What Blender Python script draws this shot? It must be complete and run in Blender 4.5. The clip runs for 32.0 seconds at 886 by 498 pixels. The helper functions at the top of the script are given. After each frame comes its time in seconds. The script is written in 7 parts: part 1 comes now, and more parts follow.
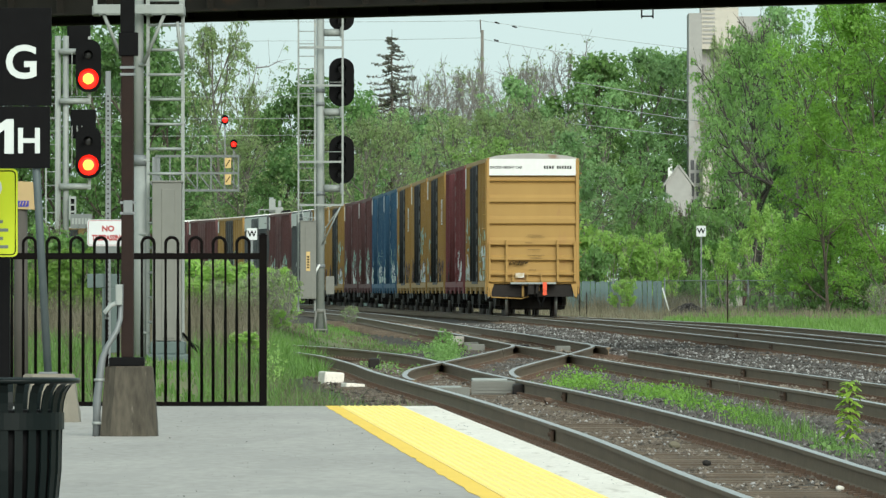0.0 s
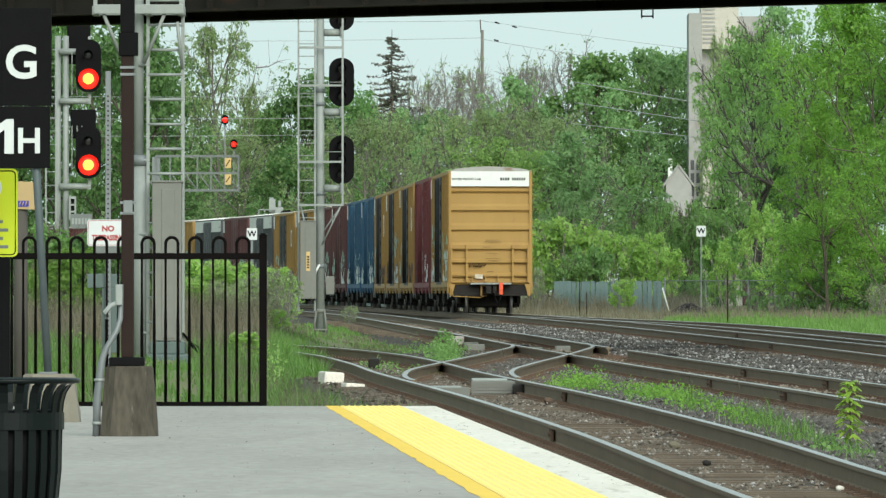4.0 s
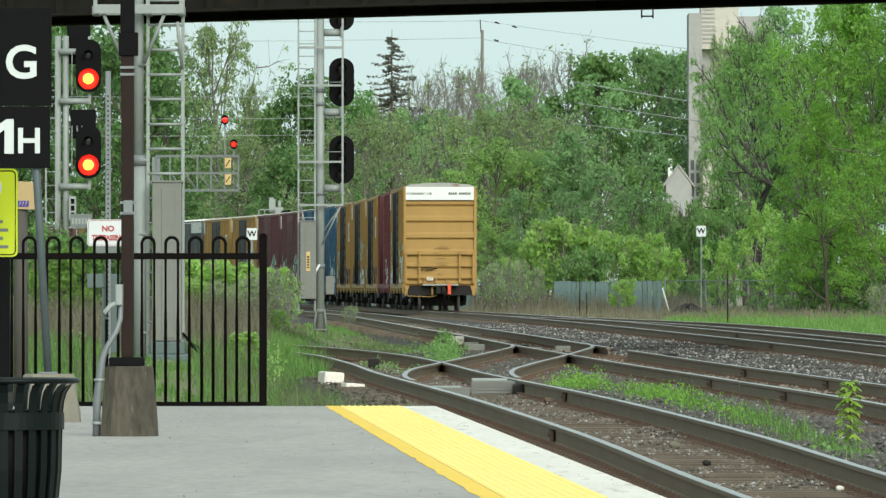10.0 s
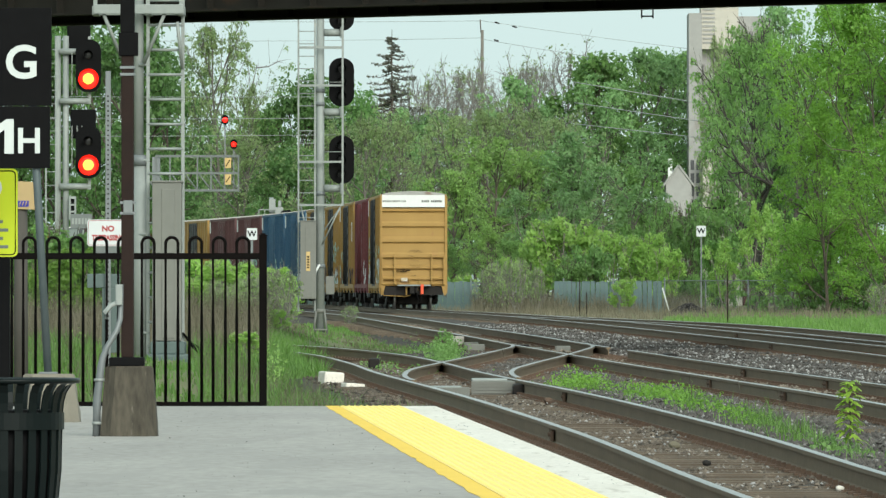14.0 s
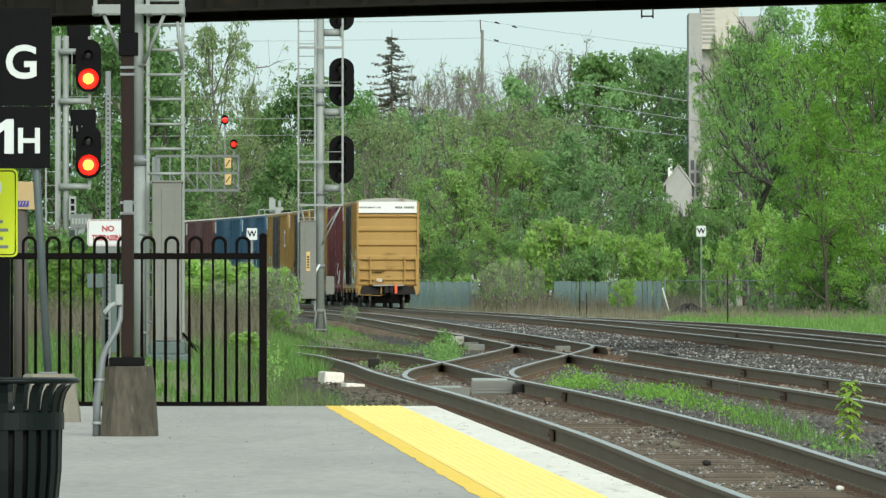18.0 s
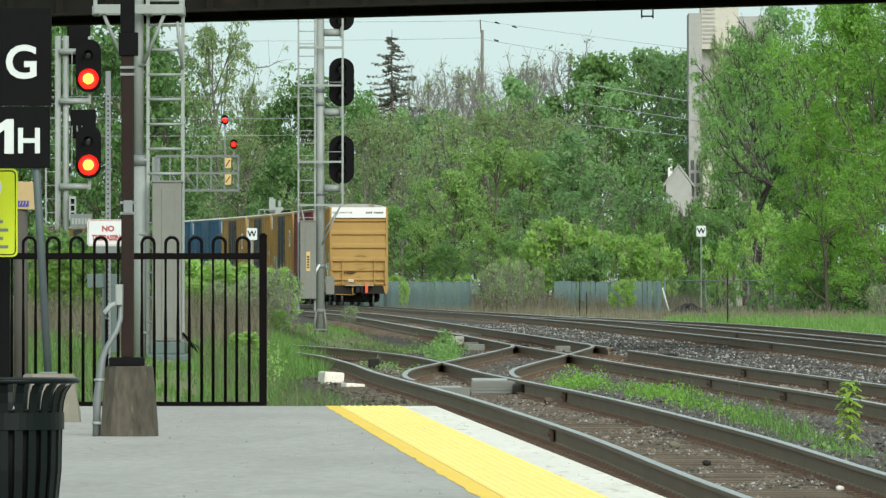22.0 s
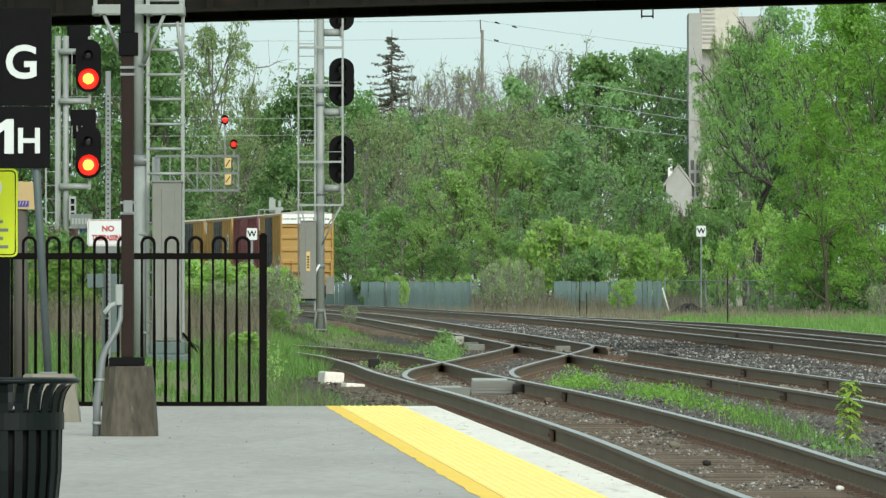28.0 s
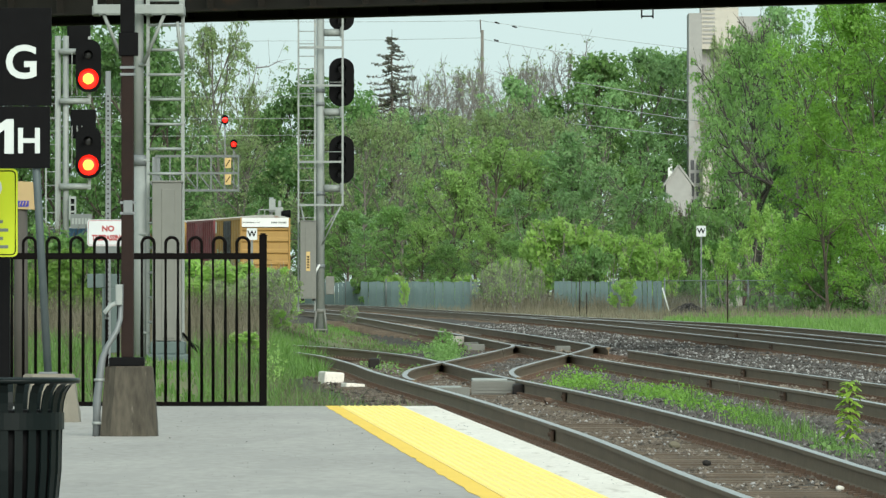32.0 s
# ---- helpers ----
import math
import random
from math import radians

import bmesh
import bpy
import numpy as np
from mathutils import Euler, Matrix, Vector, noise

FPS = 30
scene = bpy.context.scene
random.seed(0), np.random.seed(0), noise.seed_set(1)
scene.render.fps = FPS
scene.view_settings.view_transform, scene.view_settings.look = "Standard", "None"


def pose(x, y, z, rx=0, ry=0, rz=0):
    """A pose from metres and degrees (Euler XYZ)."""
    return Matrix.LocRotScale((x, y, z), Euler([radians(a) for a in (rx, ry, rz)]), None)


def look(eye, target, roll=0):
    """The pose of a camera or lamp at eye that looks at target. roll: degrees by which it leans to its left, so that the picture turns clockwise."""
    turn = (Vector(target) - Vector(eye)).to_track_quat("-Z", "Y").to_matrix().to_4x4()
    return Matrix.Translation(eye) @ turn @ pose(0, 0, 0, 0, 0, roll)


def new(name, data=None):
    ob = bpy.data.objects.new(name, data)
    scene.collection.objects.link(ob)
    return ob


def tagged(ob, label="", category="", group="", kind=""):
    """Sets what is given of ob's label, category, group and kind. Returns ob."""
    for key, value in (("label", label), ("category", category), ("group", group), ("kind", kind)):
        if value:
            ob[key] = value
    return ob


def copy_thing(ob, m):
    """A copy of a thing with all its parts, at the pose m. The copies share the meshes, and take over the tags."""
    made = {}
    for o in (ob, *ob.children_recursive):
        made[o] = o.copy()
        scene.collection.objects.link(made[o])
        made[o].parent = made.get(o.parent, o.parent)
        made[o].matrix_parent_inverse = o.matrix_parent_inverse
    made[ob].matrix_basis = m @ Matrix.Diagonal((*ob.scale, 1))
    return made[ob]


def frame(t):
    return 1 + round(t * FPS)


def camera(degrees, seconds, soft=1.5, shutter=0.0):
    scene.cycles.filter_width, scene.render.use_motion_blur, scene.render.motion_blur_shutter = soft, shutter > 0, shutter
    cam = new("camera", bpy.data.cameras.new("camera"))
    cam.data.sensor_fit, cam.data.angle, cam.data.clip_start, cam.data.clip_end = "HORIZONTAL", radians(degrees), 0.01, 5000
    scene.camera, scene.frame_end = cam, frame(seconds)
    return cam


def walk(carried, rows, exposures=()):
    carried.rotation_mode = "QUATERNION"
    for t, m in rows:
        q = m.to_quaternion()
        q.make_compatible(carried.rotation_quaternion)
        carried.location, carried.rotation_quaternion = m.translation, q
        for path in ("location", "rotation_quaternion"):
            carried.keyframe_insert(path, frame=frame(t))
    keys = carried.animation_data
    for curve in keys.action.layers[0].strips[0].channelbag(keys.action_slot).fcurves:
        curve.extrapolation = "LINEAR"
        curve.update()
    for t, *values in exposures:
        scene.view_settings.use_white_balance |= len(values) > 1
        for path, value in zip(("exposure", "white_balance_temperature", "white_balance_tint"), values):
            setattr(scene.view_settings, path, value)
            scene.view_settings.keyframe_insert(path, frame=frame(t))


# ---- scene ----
cam = camera(5.1008, 32.0, soft=1.4)
EYE = (0.0, 0.0, 1.15)
VIEW = pose(*EYE, 90.28, 0, 0)
walk(cam, [(0.0, VIEW), (32.0, VIEW)], exposures=[(0.0, 0.02, 6250, 2), (32.0, 0.02, 6250, 2)])

# ---- sky and sun: thin bright overcast ----
SUN_EL, SUN_AZ = radians(27), radians(165)
world = bpy.data.worlds.new("sky")
scene.world = world
world.use_nodes = True
wn = world.node_tree
sky = wn.nodes.new("ShaderNodeTexSky")
sky.sky_type = 'NISHITA'
sky.sun_disc = False
sky.sun_elevation, sky.sun_rotation = SUN_EL, SUN_AZ
sky.air_density, sky.dust_density, sky.ozone_density = 1.0, 6.0, 1.0
background = wn.nodes["Background"]
veil = wn.nodes.new("ShaderNodeMix")
veil.data_type = 'RGBA'
veil.inputs[0].default_value = 0.75
veil.inputs[7].default_value = (8.2, 9.6, 9.4, 1)
wn.links.new(sky.outputs[0], veil.inputs[6])
wn.links.new(veil.outputs[2], background.inputs[0])
background.inputs[1].default_value = 0.112
sun_data = bpy.data.lights.new("sun", 'SUN')
sun_data.energy, sun_data.angle, sun_data.color = 3.1, radians(35), (1.0, 0.96, 0.9)
sun = new("sun", sun_data)
sun.matrix_world = look((40 * math.sin(SUN_AZ), 40 * math.cos(SUN_AZ), 40 * math.tan(SUN_EL)), (0, 0, 0))

# ---- materials ----


def mat(name, a, b=None, rough=0.8, metal=0.0, fine=8.0, coarse=0.6, bump=0.15, spread=0.5, vary=0.0, stretch=(1, 1, 1), stain=None, stain_at=0.62, leafy=0.0, gloss=0.35):
    """Two tones mixed by noise of two sizes, a stain, a bump and a change from piece to piece."""
    m = bpy.data.materials.new(name)
    m.use_nodes = True
    nt = m.node_tree
    N, K = nt.nodes, nt.links
    bsdf = N["Principled BSDF"]
    bsdf.inputs["Roughness"].default_value, bsdf.inputs["Metallic"].default_value = rough, metal
    bsdf.inputs["Specular IOR Level"].default_value = gloss
    b = b or tuple(c * 0.7 for c in a)
    co = N.new("ShaderNodeTexCoord")
    mp = N.new("ShaderNodeMapping")
    mp.inputs["Scale"].default_value = stretch
    K.new(co.outputs["Object"], mp.inputs["Vector"])
    n1, n2 = N.new("ShaderNodeTexNoise"), N.new("ShaderNodeTexNoise")
    for n, s, d in ((n1, fine, 5), (n2, coarse, 3)):
        n.inputs["Scale"].default_value, n.inputs["Detail"].default_value = s, d
        K.new(mp.outputs[0], n.inputs["Vector"])
    add = N.new("ShaderNodeMath")
    add.operation = 'MULTIPLY_ADD'
    K.new(n1.outputs["Fac"], add.inputs[0])
    add.inputs[1].default_value = 0.5
    half = N.new("ShaderNodeMath")
    half.operation = 'MULTIPLY'
    half.inputs[1].default_value = 0.5
    K.new(n2.outputs["Fac"], half.inputs[0])
    K.new(half.outputs[0], add.inputs[2])
    ramp = N.new("ShaderNodeMapRange")
    ramp.inputs["From Min"].default_value, ramp.inputs["From Max"].default_value = 0.5 - spread / 2, 0.5 + spread / 2
    K.new(add.outputs[0], ramp.inputs["Value"])
    mix = N.new("ShaderNodeMix")
    mix.data_type = 'RGBA'
    mix.inputs[6].default_value, mix.inputs[7].default_value = (*a, 1), (*b, 1)
    K.new(ramp.outputs[0], mix.inputs[0])
    colour = mix.outputs[2]
    if stain:
        n3 = N.new("ShaderNodeTexNoise")
        n3.inputs["Scale"].default_value, n3.inputs["Detail"].default_value = coarse * 3.3, 6
        K.new(mp.outputs[0], n3.inputs["Vector"])
        r3 = N.new("ShaderNodeMapRange")
        r3.inputs["From Min"].default_value, r3.inputs["From Max"].default_value = stain_at, stain_at + 0.1
        K.new(n3.outputs["Fac"], r3.inputs["Value"])
        m3 = N.new("ShaderNodeMix")
        m3.data_type = 'RGBA'
        m3.inputs[7].default_value = (*stain, 1)
        K.new(colour, m3.inputs[6])
        K.new(r3.outputs[0], m3.inputs[0])
        colour = m3.outputs[2]
    if vary:
        info, geo = N.new("ShaderNodeObjectInfo"), N.new("ShaderNodeNewGeometry")
        both = N.new("ShaderNodeMath")
        both.operation = 'ADD'
        K.new(info.outputs["Random"], both.inputs[0])
        K.new(geo.outputs["Random Per Island"], both.inputs[1])
        r4 = N.new("ShaderNodeMapRange")
        r4.inputs["From Max"].default_value = 2.0
        r4.inputs["To Min"].default_value, r4.inputs["To Max"].default_value = 1 - vary, 1 + vary
        K.new(both.outputs[0], r4.inputs["Value"])
        hsv = N.new("ShaderNodeHueSaturation")
        K.new(r4.outputs[0], hsv.inputs["Value"])
        K.new(colour, hsv.inputs["Color"])
        colour = hsv.outputs[0]
    K.new(colour, bsdf.inputs["Base Color"])
    if bump:
        bn = N.new("ShaderNodeBump")
        bn.inputs["Strength"].default_value, bn.inputs["Distance"].default_value = bump, 0.02
        K.new(n1.outputs["Fac"], bn.inputs["Height"])
        K.new(bn.outputs[0], bsdf.inputs["Normal"])
    if leafy:
        tr, ms = N.new("ShaderNodeBsdfTranslucent"), N.new("ShaderNodeMixShader")
        K.new(colour, tr.inputs["Color"])
        ms.inputs[0].default_value = leafy
        K.new(bsdf.outputs[0], ms.inputs[1])
        K.new(tr.outputs[0], ms.inputs[2])
        K.new(ms.outputs[0], N["Material Output"].inputs["Surface"])
    return m


def glow(name, colour, strength):
    m = bpy.data.materials.new(name)
    m.use_nodes = True
    b = m.node_tree.nodes["Principled BSDF"]
    b.inputs["Base Color"].default_value = (*colour, 1)
    b.inputs["Emission Color"].default_value = (*colour, 1)
    b.inputs["Emission Strength"].default_value = strength
    return m


EARTH = mat("earth", (0.17, 0.15, 0.085), (0.10, 0.15, 0.045), 0.95, fine=3, coarse=0.15, bump=0.4)
GRAVEL = mat("ballast_gravel", (0.066, 0.055, 0.046), (0.032, 0.026, 0.021), 0.95, fine=18, coarse=0.5, bump=0.8, stain=(0.058, 0.047, 0.038))
STONE = mat("ballast_stone", (0.105, 0.097, 0.09), (0.042, 0.037, 0.033), 0.9, fine=9, coarse=0.4, bump=0.3, vary=0.97)
STONE_BROWN = mat("ballast_stone_brown", (0.20, 0.168, 0.135), (0.08, 0.066, 0.054), 0.92, fine=9, coarse=0.4, bump=0.3, vary=0.9)
CONCRETE = mat("platform_concrete", (0.40, 0.375, 0.35), (0.25, 0.235, 0.22), 0.9, fine=16, coarse=0.9, bump=0.3, spread=0.45, stain=(0.305, 0.288, 0.27), stain_at=0.56, stretch=(0.7, 0.14, 1))
CONCRETE_OLD = mat("weathered_concrete", (0.105, 0.092, 0.070), (0.035, 0.031, 0.024), 0.95, fine=14, coarse=3.0, bump=0.8, spread=0.34, stretch=(1.6, 1.6, 0.45), stain=(0.16, 0.145, 0.12), stain_at=0.66)
CONCRETE_PALE = mat("pale_cast_concrete", (0.245, 0.225, 0.185), (0.17, 0.155, 0.125), 0.95, fine=9, coarse=1.8, bump=0.4)
COPING = mat("white_coping", (0.80, 0.75, 0.68), (0.60, 0.55, 0.49), 0.85, fine=26, coarse=2.6, bump=0.25, spread=0.5, stain=(0.52, 0.47, 0.41), stain_at=0.60, stretch=(1, 0.12, 1))
YELLOW = mat("tactile_yellow", (0.88, 0.69, 0.23), (0.80, 0.60, 0.15), 0.6, fine=6, coarse=0.5, bump=0.05, vary=0.05)
YELLOW_PAINT = mat("yellow_paint", (0.86, 0.58, 0.08), (0.76, 0.49, 0.055), 0.7, fine=12, coarse=0.8, bump=0.1, stain=(0.5, 0.34, 0.08), stain_at=0.68)
RUST_SEAM = mat("rust_seam", (0.60, 0.34, 0.06), (0.45, 0.24, 0.05), 0.8)
RAIL = mat("rail_web", (0.195, 0.145, 0.092), (0.12, 0.088, 0.058), 0.75, 0.03, fine=14, coarse=0.8, bump=0.2)
RAIL_TOP = mat("rail_head", (0.42, 0.41, 0.40), (0.28, 0.27, 0.26), 0.35, 0.75, fine=3, coarse=0.2, bump=0.02)
TIE = mat("sleeper_wood", (0.17, 0.135, 0.10), (0.06, 0.047, 0.036), 0.95, fine=6, coarse=0.6, bump=0.5, vary=0.35, stretch=(0.3, 3, 1))
SPIKE = mat("rusty_iron", (0.155, 0.10, 0.068), (0.08, 0.056, 0.044), 0.85, 0.2, fine=20, coarse=2)
GALV = mat("galvanised_steel", (0.20, 0.215, 0.22), (0.15, 0.165, 0.17), 0.55, 0.25, fine=10, coarse=1.2, bump=0.05)
POST_STEEL = mat("post_steel", (0.105, 0.13, 0.135), (0.075, 0.095, 0.10), 0.55, 0.2, fine=10, coarse=1.2, bump=0.05)
ALU = mat("aluminium_paint", (0.30, 0.32, 0.305), (0.225, 0.245, 0.235), 0.6, 0.15, fine=9, coarse=1.2, bump=0.05, stain=(0.38, 0.34, 0.28), stain_at=0.7)
CASE = mat("relay_case_paint", (0.185, 0.187, 0.168), (0.145, 0.147, 0.132), 0.6, 0.1, fine=7, coarse=0.7, bump=0.04)
BLACK = mat("black_paint", (0.004, 0.004, 0.0045), (0.007, 0.007, 0.0075), 0.65, gloss=0.06, fine=10, coarse=1, bump=0.05)
BLACK_RUST = mat("black_iron_worn", (0.0025, 0.0022, 0.0022), (0.005, 0.0034, 0.003), 0.7, gloss=0.06, fine=10, coarse=1.2, bump=0.1)
BROWN = mat("brown_iron", (0.028, 0.017, 0.014), (0.016, 0.011, 0.010), 0.7, 0.0, gloss=0.1, fine=8, coarse=1.2, bump=0.12, stain=(0.13, 0.07, 0.04), stain_at=0.66)
GIRDER = mat("bridge_girder", (0.020, 0.018, 0.014), (0.014, 0.013, 0.011), 0.85, gloss=0.15, fine=3, coarse=0.3, bump=0.1, stain=(0.045, 0.026, 0.015), stain_at=0.62)
BIN = mat("bin_green_black", (0.003, 0.006, 0.006), (0.005, 0.008, 0.008), 0.40, 0.0, gloss=0.14, fine=10, coarse=1, bump=0.04)
WHITE = mat("white_paint", (0.70, 0.71, 0.69), (0.60, 0.61, 0.59), 0.6, fine=8, coarse=1, bump=0.04)
SIGN_WHITE = mat("sign_white", (0.62, 0.64, 0.65), (0.52, 0.54, 0.55), 0.5, fine=5, coarse=1, bump=0)
SIGN_RED = mat("sign_red", (0.36, 0.05, 0.055), (0.30, 0.05, 0.05), 0.5, bump=0)
SIGN_YELLOW = mat("sign_fluorescent_yellow", (0.56, 0.64, 0.015), (0.48, 0.56, 0.015), 0.45, fine=4, coarse=1, bump=0)
SIGN_TAN = mat("sign_tan", (0.43, 0.31, 0.15), (0.36, 0.26, 0.125), 0.6, bump=0.02)
SIGN_BLUE = mat("sign_blue", (0.05, 0.05, 0.30), (0.04, 0.04, 0.24), 0.6, bump=0.0)
SIGN_GREY = mat("sign_grey", (0.16, 0.18, 0.17), (0.12, 0.13, 0.13), 0.6, bump=0.02)
LETTER = mat("sign_lettering_white", (0.56, 0.59, 0.58), (0.50, 0.53, 0.52), 0.6, bump=0)
ORANGE = mat("label_orange", (0.56, 0.40, 0.17), (0.48, 0.33, 0.13), 0.6, bump=0)
BOX_YELLOW = mat("boxcar_yellow", (0.335, 0.203, 0.055), (0.285, 0.168, 0.044), 0.6, fine=3, coarse=0.5, bump=0.04, stain=(0.27, 0.145, 0.05), stain_at=0.64, stretch=(1, 1, 0.4))
BOX_RED = mat("boxcar_oxide_red", (0.19, 0.050, 0.054), (0.135, 0.038, 0.041), 0.7, fine=3, coarse=0.5, bump=0.05, vary=0.1, stain=(0.10, 0.05, 0.045), stretch=(1, 1, 0.4))
BOX_BROWN = mat("boxcar_brown", (0.125, 0.055, 0.054), (0.088, 0.041, 0.041), 0.75, fine=3, coarse=0.5, bump=0.05, vary=0.15, stain=(0.07, 0.04, 0.035), stretch=(1, 1, 0.4))
BOX_BLUE = mat("boxcar_blue", (0.038, 0.105, 0.185), (0.03, 0.08, 0.14), 0.7, fine=3, coarse=0.5, bump=0.05, vary=0.1, stain=(0.10, 0.15, 0.19), stretch=(1, 1, 0.4))
BOX_GREY = mat("boxcar_dark_grey", (0.10, 0.11, 0.115), (0.07, 0.075, 0.08), 0.75, fine=3, coarse=0.5, bump=0.05, stain=(0.12, 0.08, 0.06), stretch=(1, 1, 0.4))
BOX_BLACK = mat("boxcar_black_door", (0.018, 0.019, 0.021), (0.03, 0.03, 0.032), 0.6, fine=4, coarse=0.7, bump=0.05, stain=(0.06, 0.055, 0.05))
ROOF_GREY = mat("boxcar_roof", (0.36, 0.36, 0.34), (0.26, 0.25, 0.23), 0.6, 0.2, fine=3, coarse=0.4, bump=0.1, stain=(0.2, 0.13, 0.09))
ROOF_WHITE = mat("boxcar_roof_white", (0.66, 0.67, 0.65), (0.52, 0.52, 0.50), 0.6, 0.1, fine=3, coarse=0.4, bump=0.1, stain=(0.36, 0.28, 0.22))
UNDER = mat("underframe_black", (0.010, 0.009, 0.008), (0.02, 0.016, 0.014), 0.85, fine=8, coarse=1, bump=0.2)
WHEEL = mat("wheel_steel", (0.05, 0.036, 0.028), (0.03, 0.022, 0.018), 0.6, 0.4, fine=10, coarse=1)
TREAD = mat("wheel_tread", (0.45, 0.44, 0.43), (0.36, 0.35, 0.34), 0.35, 0.8, bump=0)
TAG_TEAL = mat("spray_teal", (0.14, 0.32, 0.29), (0.34, 0.46, 0.36), 0.6, fine=2, coarse=1, bump=0)
TAG_PALE = mat("spray_pale_green", (0.34, 0.44, 0.30), (0.24, 0.36, 0.26), 0.6, fine=3, coarse=1, bump=0)
TAG_WHITE = mat("spray_white", (0.66, 0.68, 0.66), (0.52, 0.55, 0.56), 0.6, bump=0)
PLACARD = mat("smeared_white", (0.55, 0.54, 0.50), (0.34, 0.24, 0.10), 0.7, fine=14, coarse=5, bump=0, spread=0.3)
TEAL_GREY = mat("teal_grey_paint", (0.10, 0.135, 0.13), (0.075, 0.105, 0.10), 0.6, fine=8, coarse=1, bump=0.03)
EOT = mat("end_marker_orange", (0.75, 0.10, 0.035), (0.6, 0.07, 0.03), 0.5, bump=0)
BARK = mat("bark", (0.12, 0.10, 0.08), (0.07, 0.058, 0.048), 0.95, fine=6, coarse=0.8, bump=0.5, vary=0.2, stretch=(2, 2, 0.4))
BARK_GREY = mat("bark_grey", (0.17, 0.155, 0.135), (0.11, 0.10, 0.088), 0.95, fine=6, coarse=0.8, bump=0.4, vary=0.2, stretch=(2, 2, 0.4))
BARK_DARK = mat("bark_dark", (0.085, 0.077, 0.068), (0.052, 0.048, 0.043), 0.95, fine=6, coarse=0.8, bump=0.4, vary=0.2, stretch=(2, 2, 0.4))
BARK_PALE = mat("bark_pale", (0.30, 0.27, 0.23), (0.19, 0.17, 0.145), 0.95, fine=6, coarse=0.8, bump=0.4, vary=0.2, stretch=(2, 2, 0.4))
# pale grey twig tone has distance haze put into the colour
TWIG = mat("bare_twigs", (0.24, 0.228, 0.205), (0.175, 0.165, 0.15), 0.95, fine=4, coarse=0.5, bump=0.0, vary=0.25)
# LEAF, LEAF_DARK, LEAF_MUTED, LEAF_LIME, LEAF_BUD: extra blue imitates distance haze
LEAF = mat("leaf_green", (0.225, 0.38, 0.112), (0.16, 0.30, 0.078), 0.45, fine=2, coarse=0.35, bump=0, vary=0.35, gloss=0.5, leafy=0.5)
LEAF_DARK = mat("leaf_dark_green", (0.175, 0.31, 0.095), (0.13, 0.25, 0.076), 0.45, fine=2, coarse=0.35, bump=0, vary=0.35, gloss=0.5, leafy=0.5)
LEAF_MUTED = mat("leaf_muted_green", (0.27, 0.43, 0.172), (0.19, 0.33, 0.125), 0.45, fine=2, coarse=0.35, bump=0, vary=0.35, gloss=0.5, leafy=0.5)
LEAF_LIME = mat("leaf_lime", (0.31, 0.47, 0.134), (0.23, 0.38, 0.101), 0.45, fine=2, coarse=0.35, bump=0, vary=0.35, gloss=0.5, leafy=0.5)
LEAF_FIELD = mat("leaf_field_green", (0.22, 0.40, 0.055), (0.15, 0.31, 0.042), 0.45, fine=2, coarse=0.35, bump=0, vary=0.35, gloss=0.5, leafy=0.5)
LEAF_SAP = mat("leaf_sapling", (0.42, 0.60, 0.09), (0.32, 0.50, 0.07), 0.45, fine=2, coarse=0.35, bump=0, vary=0.25, gloss=0.5, leafy=0.5)
STONE_PALE = mat("ballast_stone_pale", (0.34, 0.335, 0.325), (0.21, 0.205, 0.20), 0.85, fine=30, coarse=0.4, bump=0.2, vary=0.5)
LEAF_BUD = mat("leaf_bud", (0.31, 0.41, 0.158), (0.24, 0.33, 0.145), 0.45, fine=2, coarse=0.35, bump=0, vary=0.35, gloss=0.5, leafy=0.5)
LEAF_SHRUB = mat("leaf_shrub_lime", (0.39, 0.585, 0.145), (0.305, 0.49, 0.12), 0.45, fine=2, coarse=0.35, bump=0, vary=0.22, gloss=0.5, leafy=0.55)
NEEDLE = mat("spruce_needle", (0.15, 0.155, 0.12), (0.11, 0.115, 0.092), 0.8, fine=3, coarse=0.5, bump=0, vary=0.3)
GRASS = mat("grass_blade", (0.155, 0.275, 0.06), (0.11, 0.215, 0.045), 0.45, fine=2, coarse=0.25, bump=0, vary=0.4, gloss=0.5, leafy=0.45)
GRASS_DRY = mat("dry_grass", (0.20, 0.178, 0.125), (0.12, 0.108, 0.075), 0.8, fine=2, coarse=0.25, bump=0, vary=0.4, leafy=0.25)
FENCE_TEAL = mat("fence_slat_teal", (0.115, 0.165, 0.165), (0.085, 0.13, 0.13), 0.7, fine=5, coarse=0.6, bump=0.1, vary=0.15, stain=(0.10, 0.12, 0.11))
WALL_GREY = mat("render_grey", (0.36, 0.355, 0.34), (0.27, 0.265, 0.255), 0.9, fine=2, coarse=0.2, bump=0.1, stain=(0.28, 0.26, 0.24))
WALL_CREAM = mat("render_cream", (0.52, 0.49, 0.43), (0.42, 0.39, 0.34), 0.9, fine=2, coarse=0.25, bump=0.1, stain=(0.4, 0.37, 0.32))
DARK_GLASS = mat("dark_window_glass", (0.06, 0.065, 0.07), (0.09, 0.09, 0.095), 0.3, bump=0)
WIRE = mat("wire", (0.34, 0.36, 0.36), (0.28, 0.30, 0.30), 0.5, 0.2, bump=0)
HOOD = mat("signal_hood_black", (0.045, 0.044, 0.044), (0.03, 0.03, 0.03), 0.7, gloss=0.1, bump=0)
LAMP_RED = glow("signal_lamp_red", (1.0, 0.014, 0.007), 1.5)
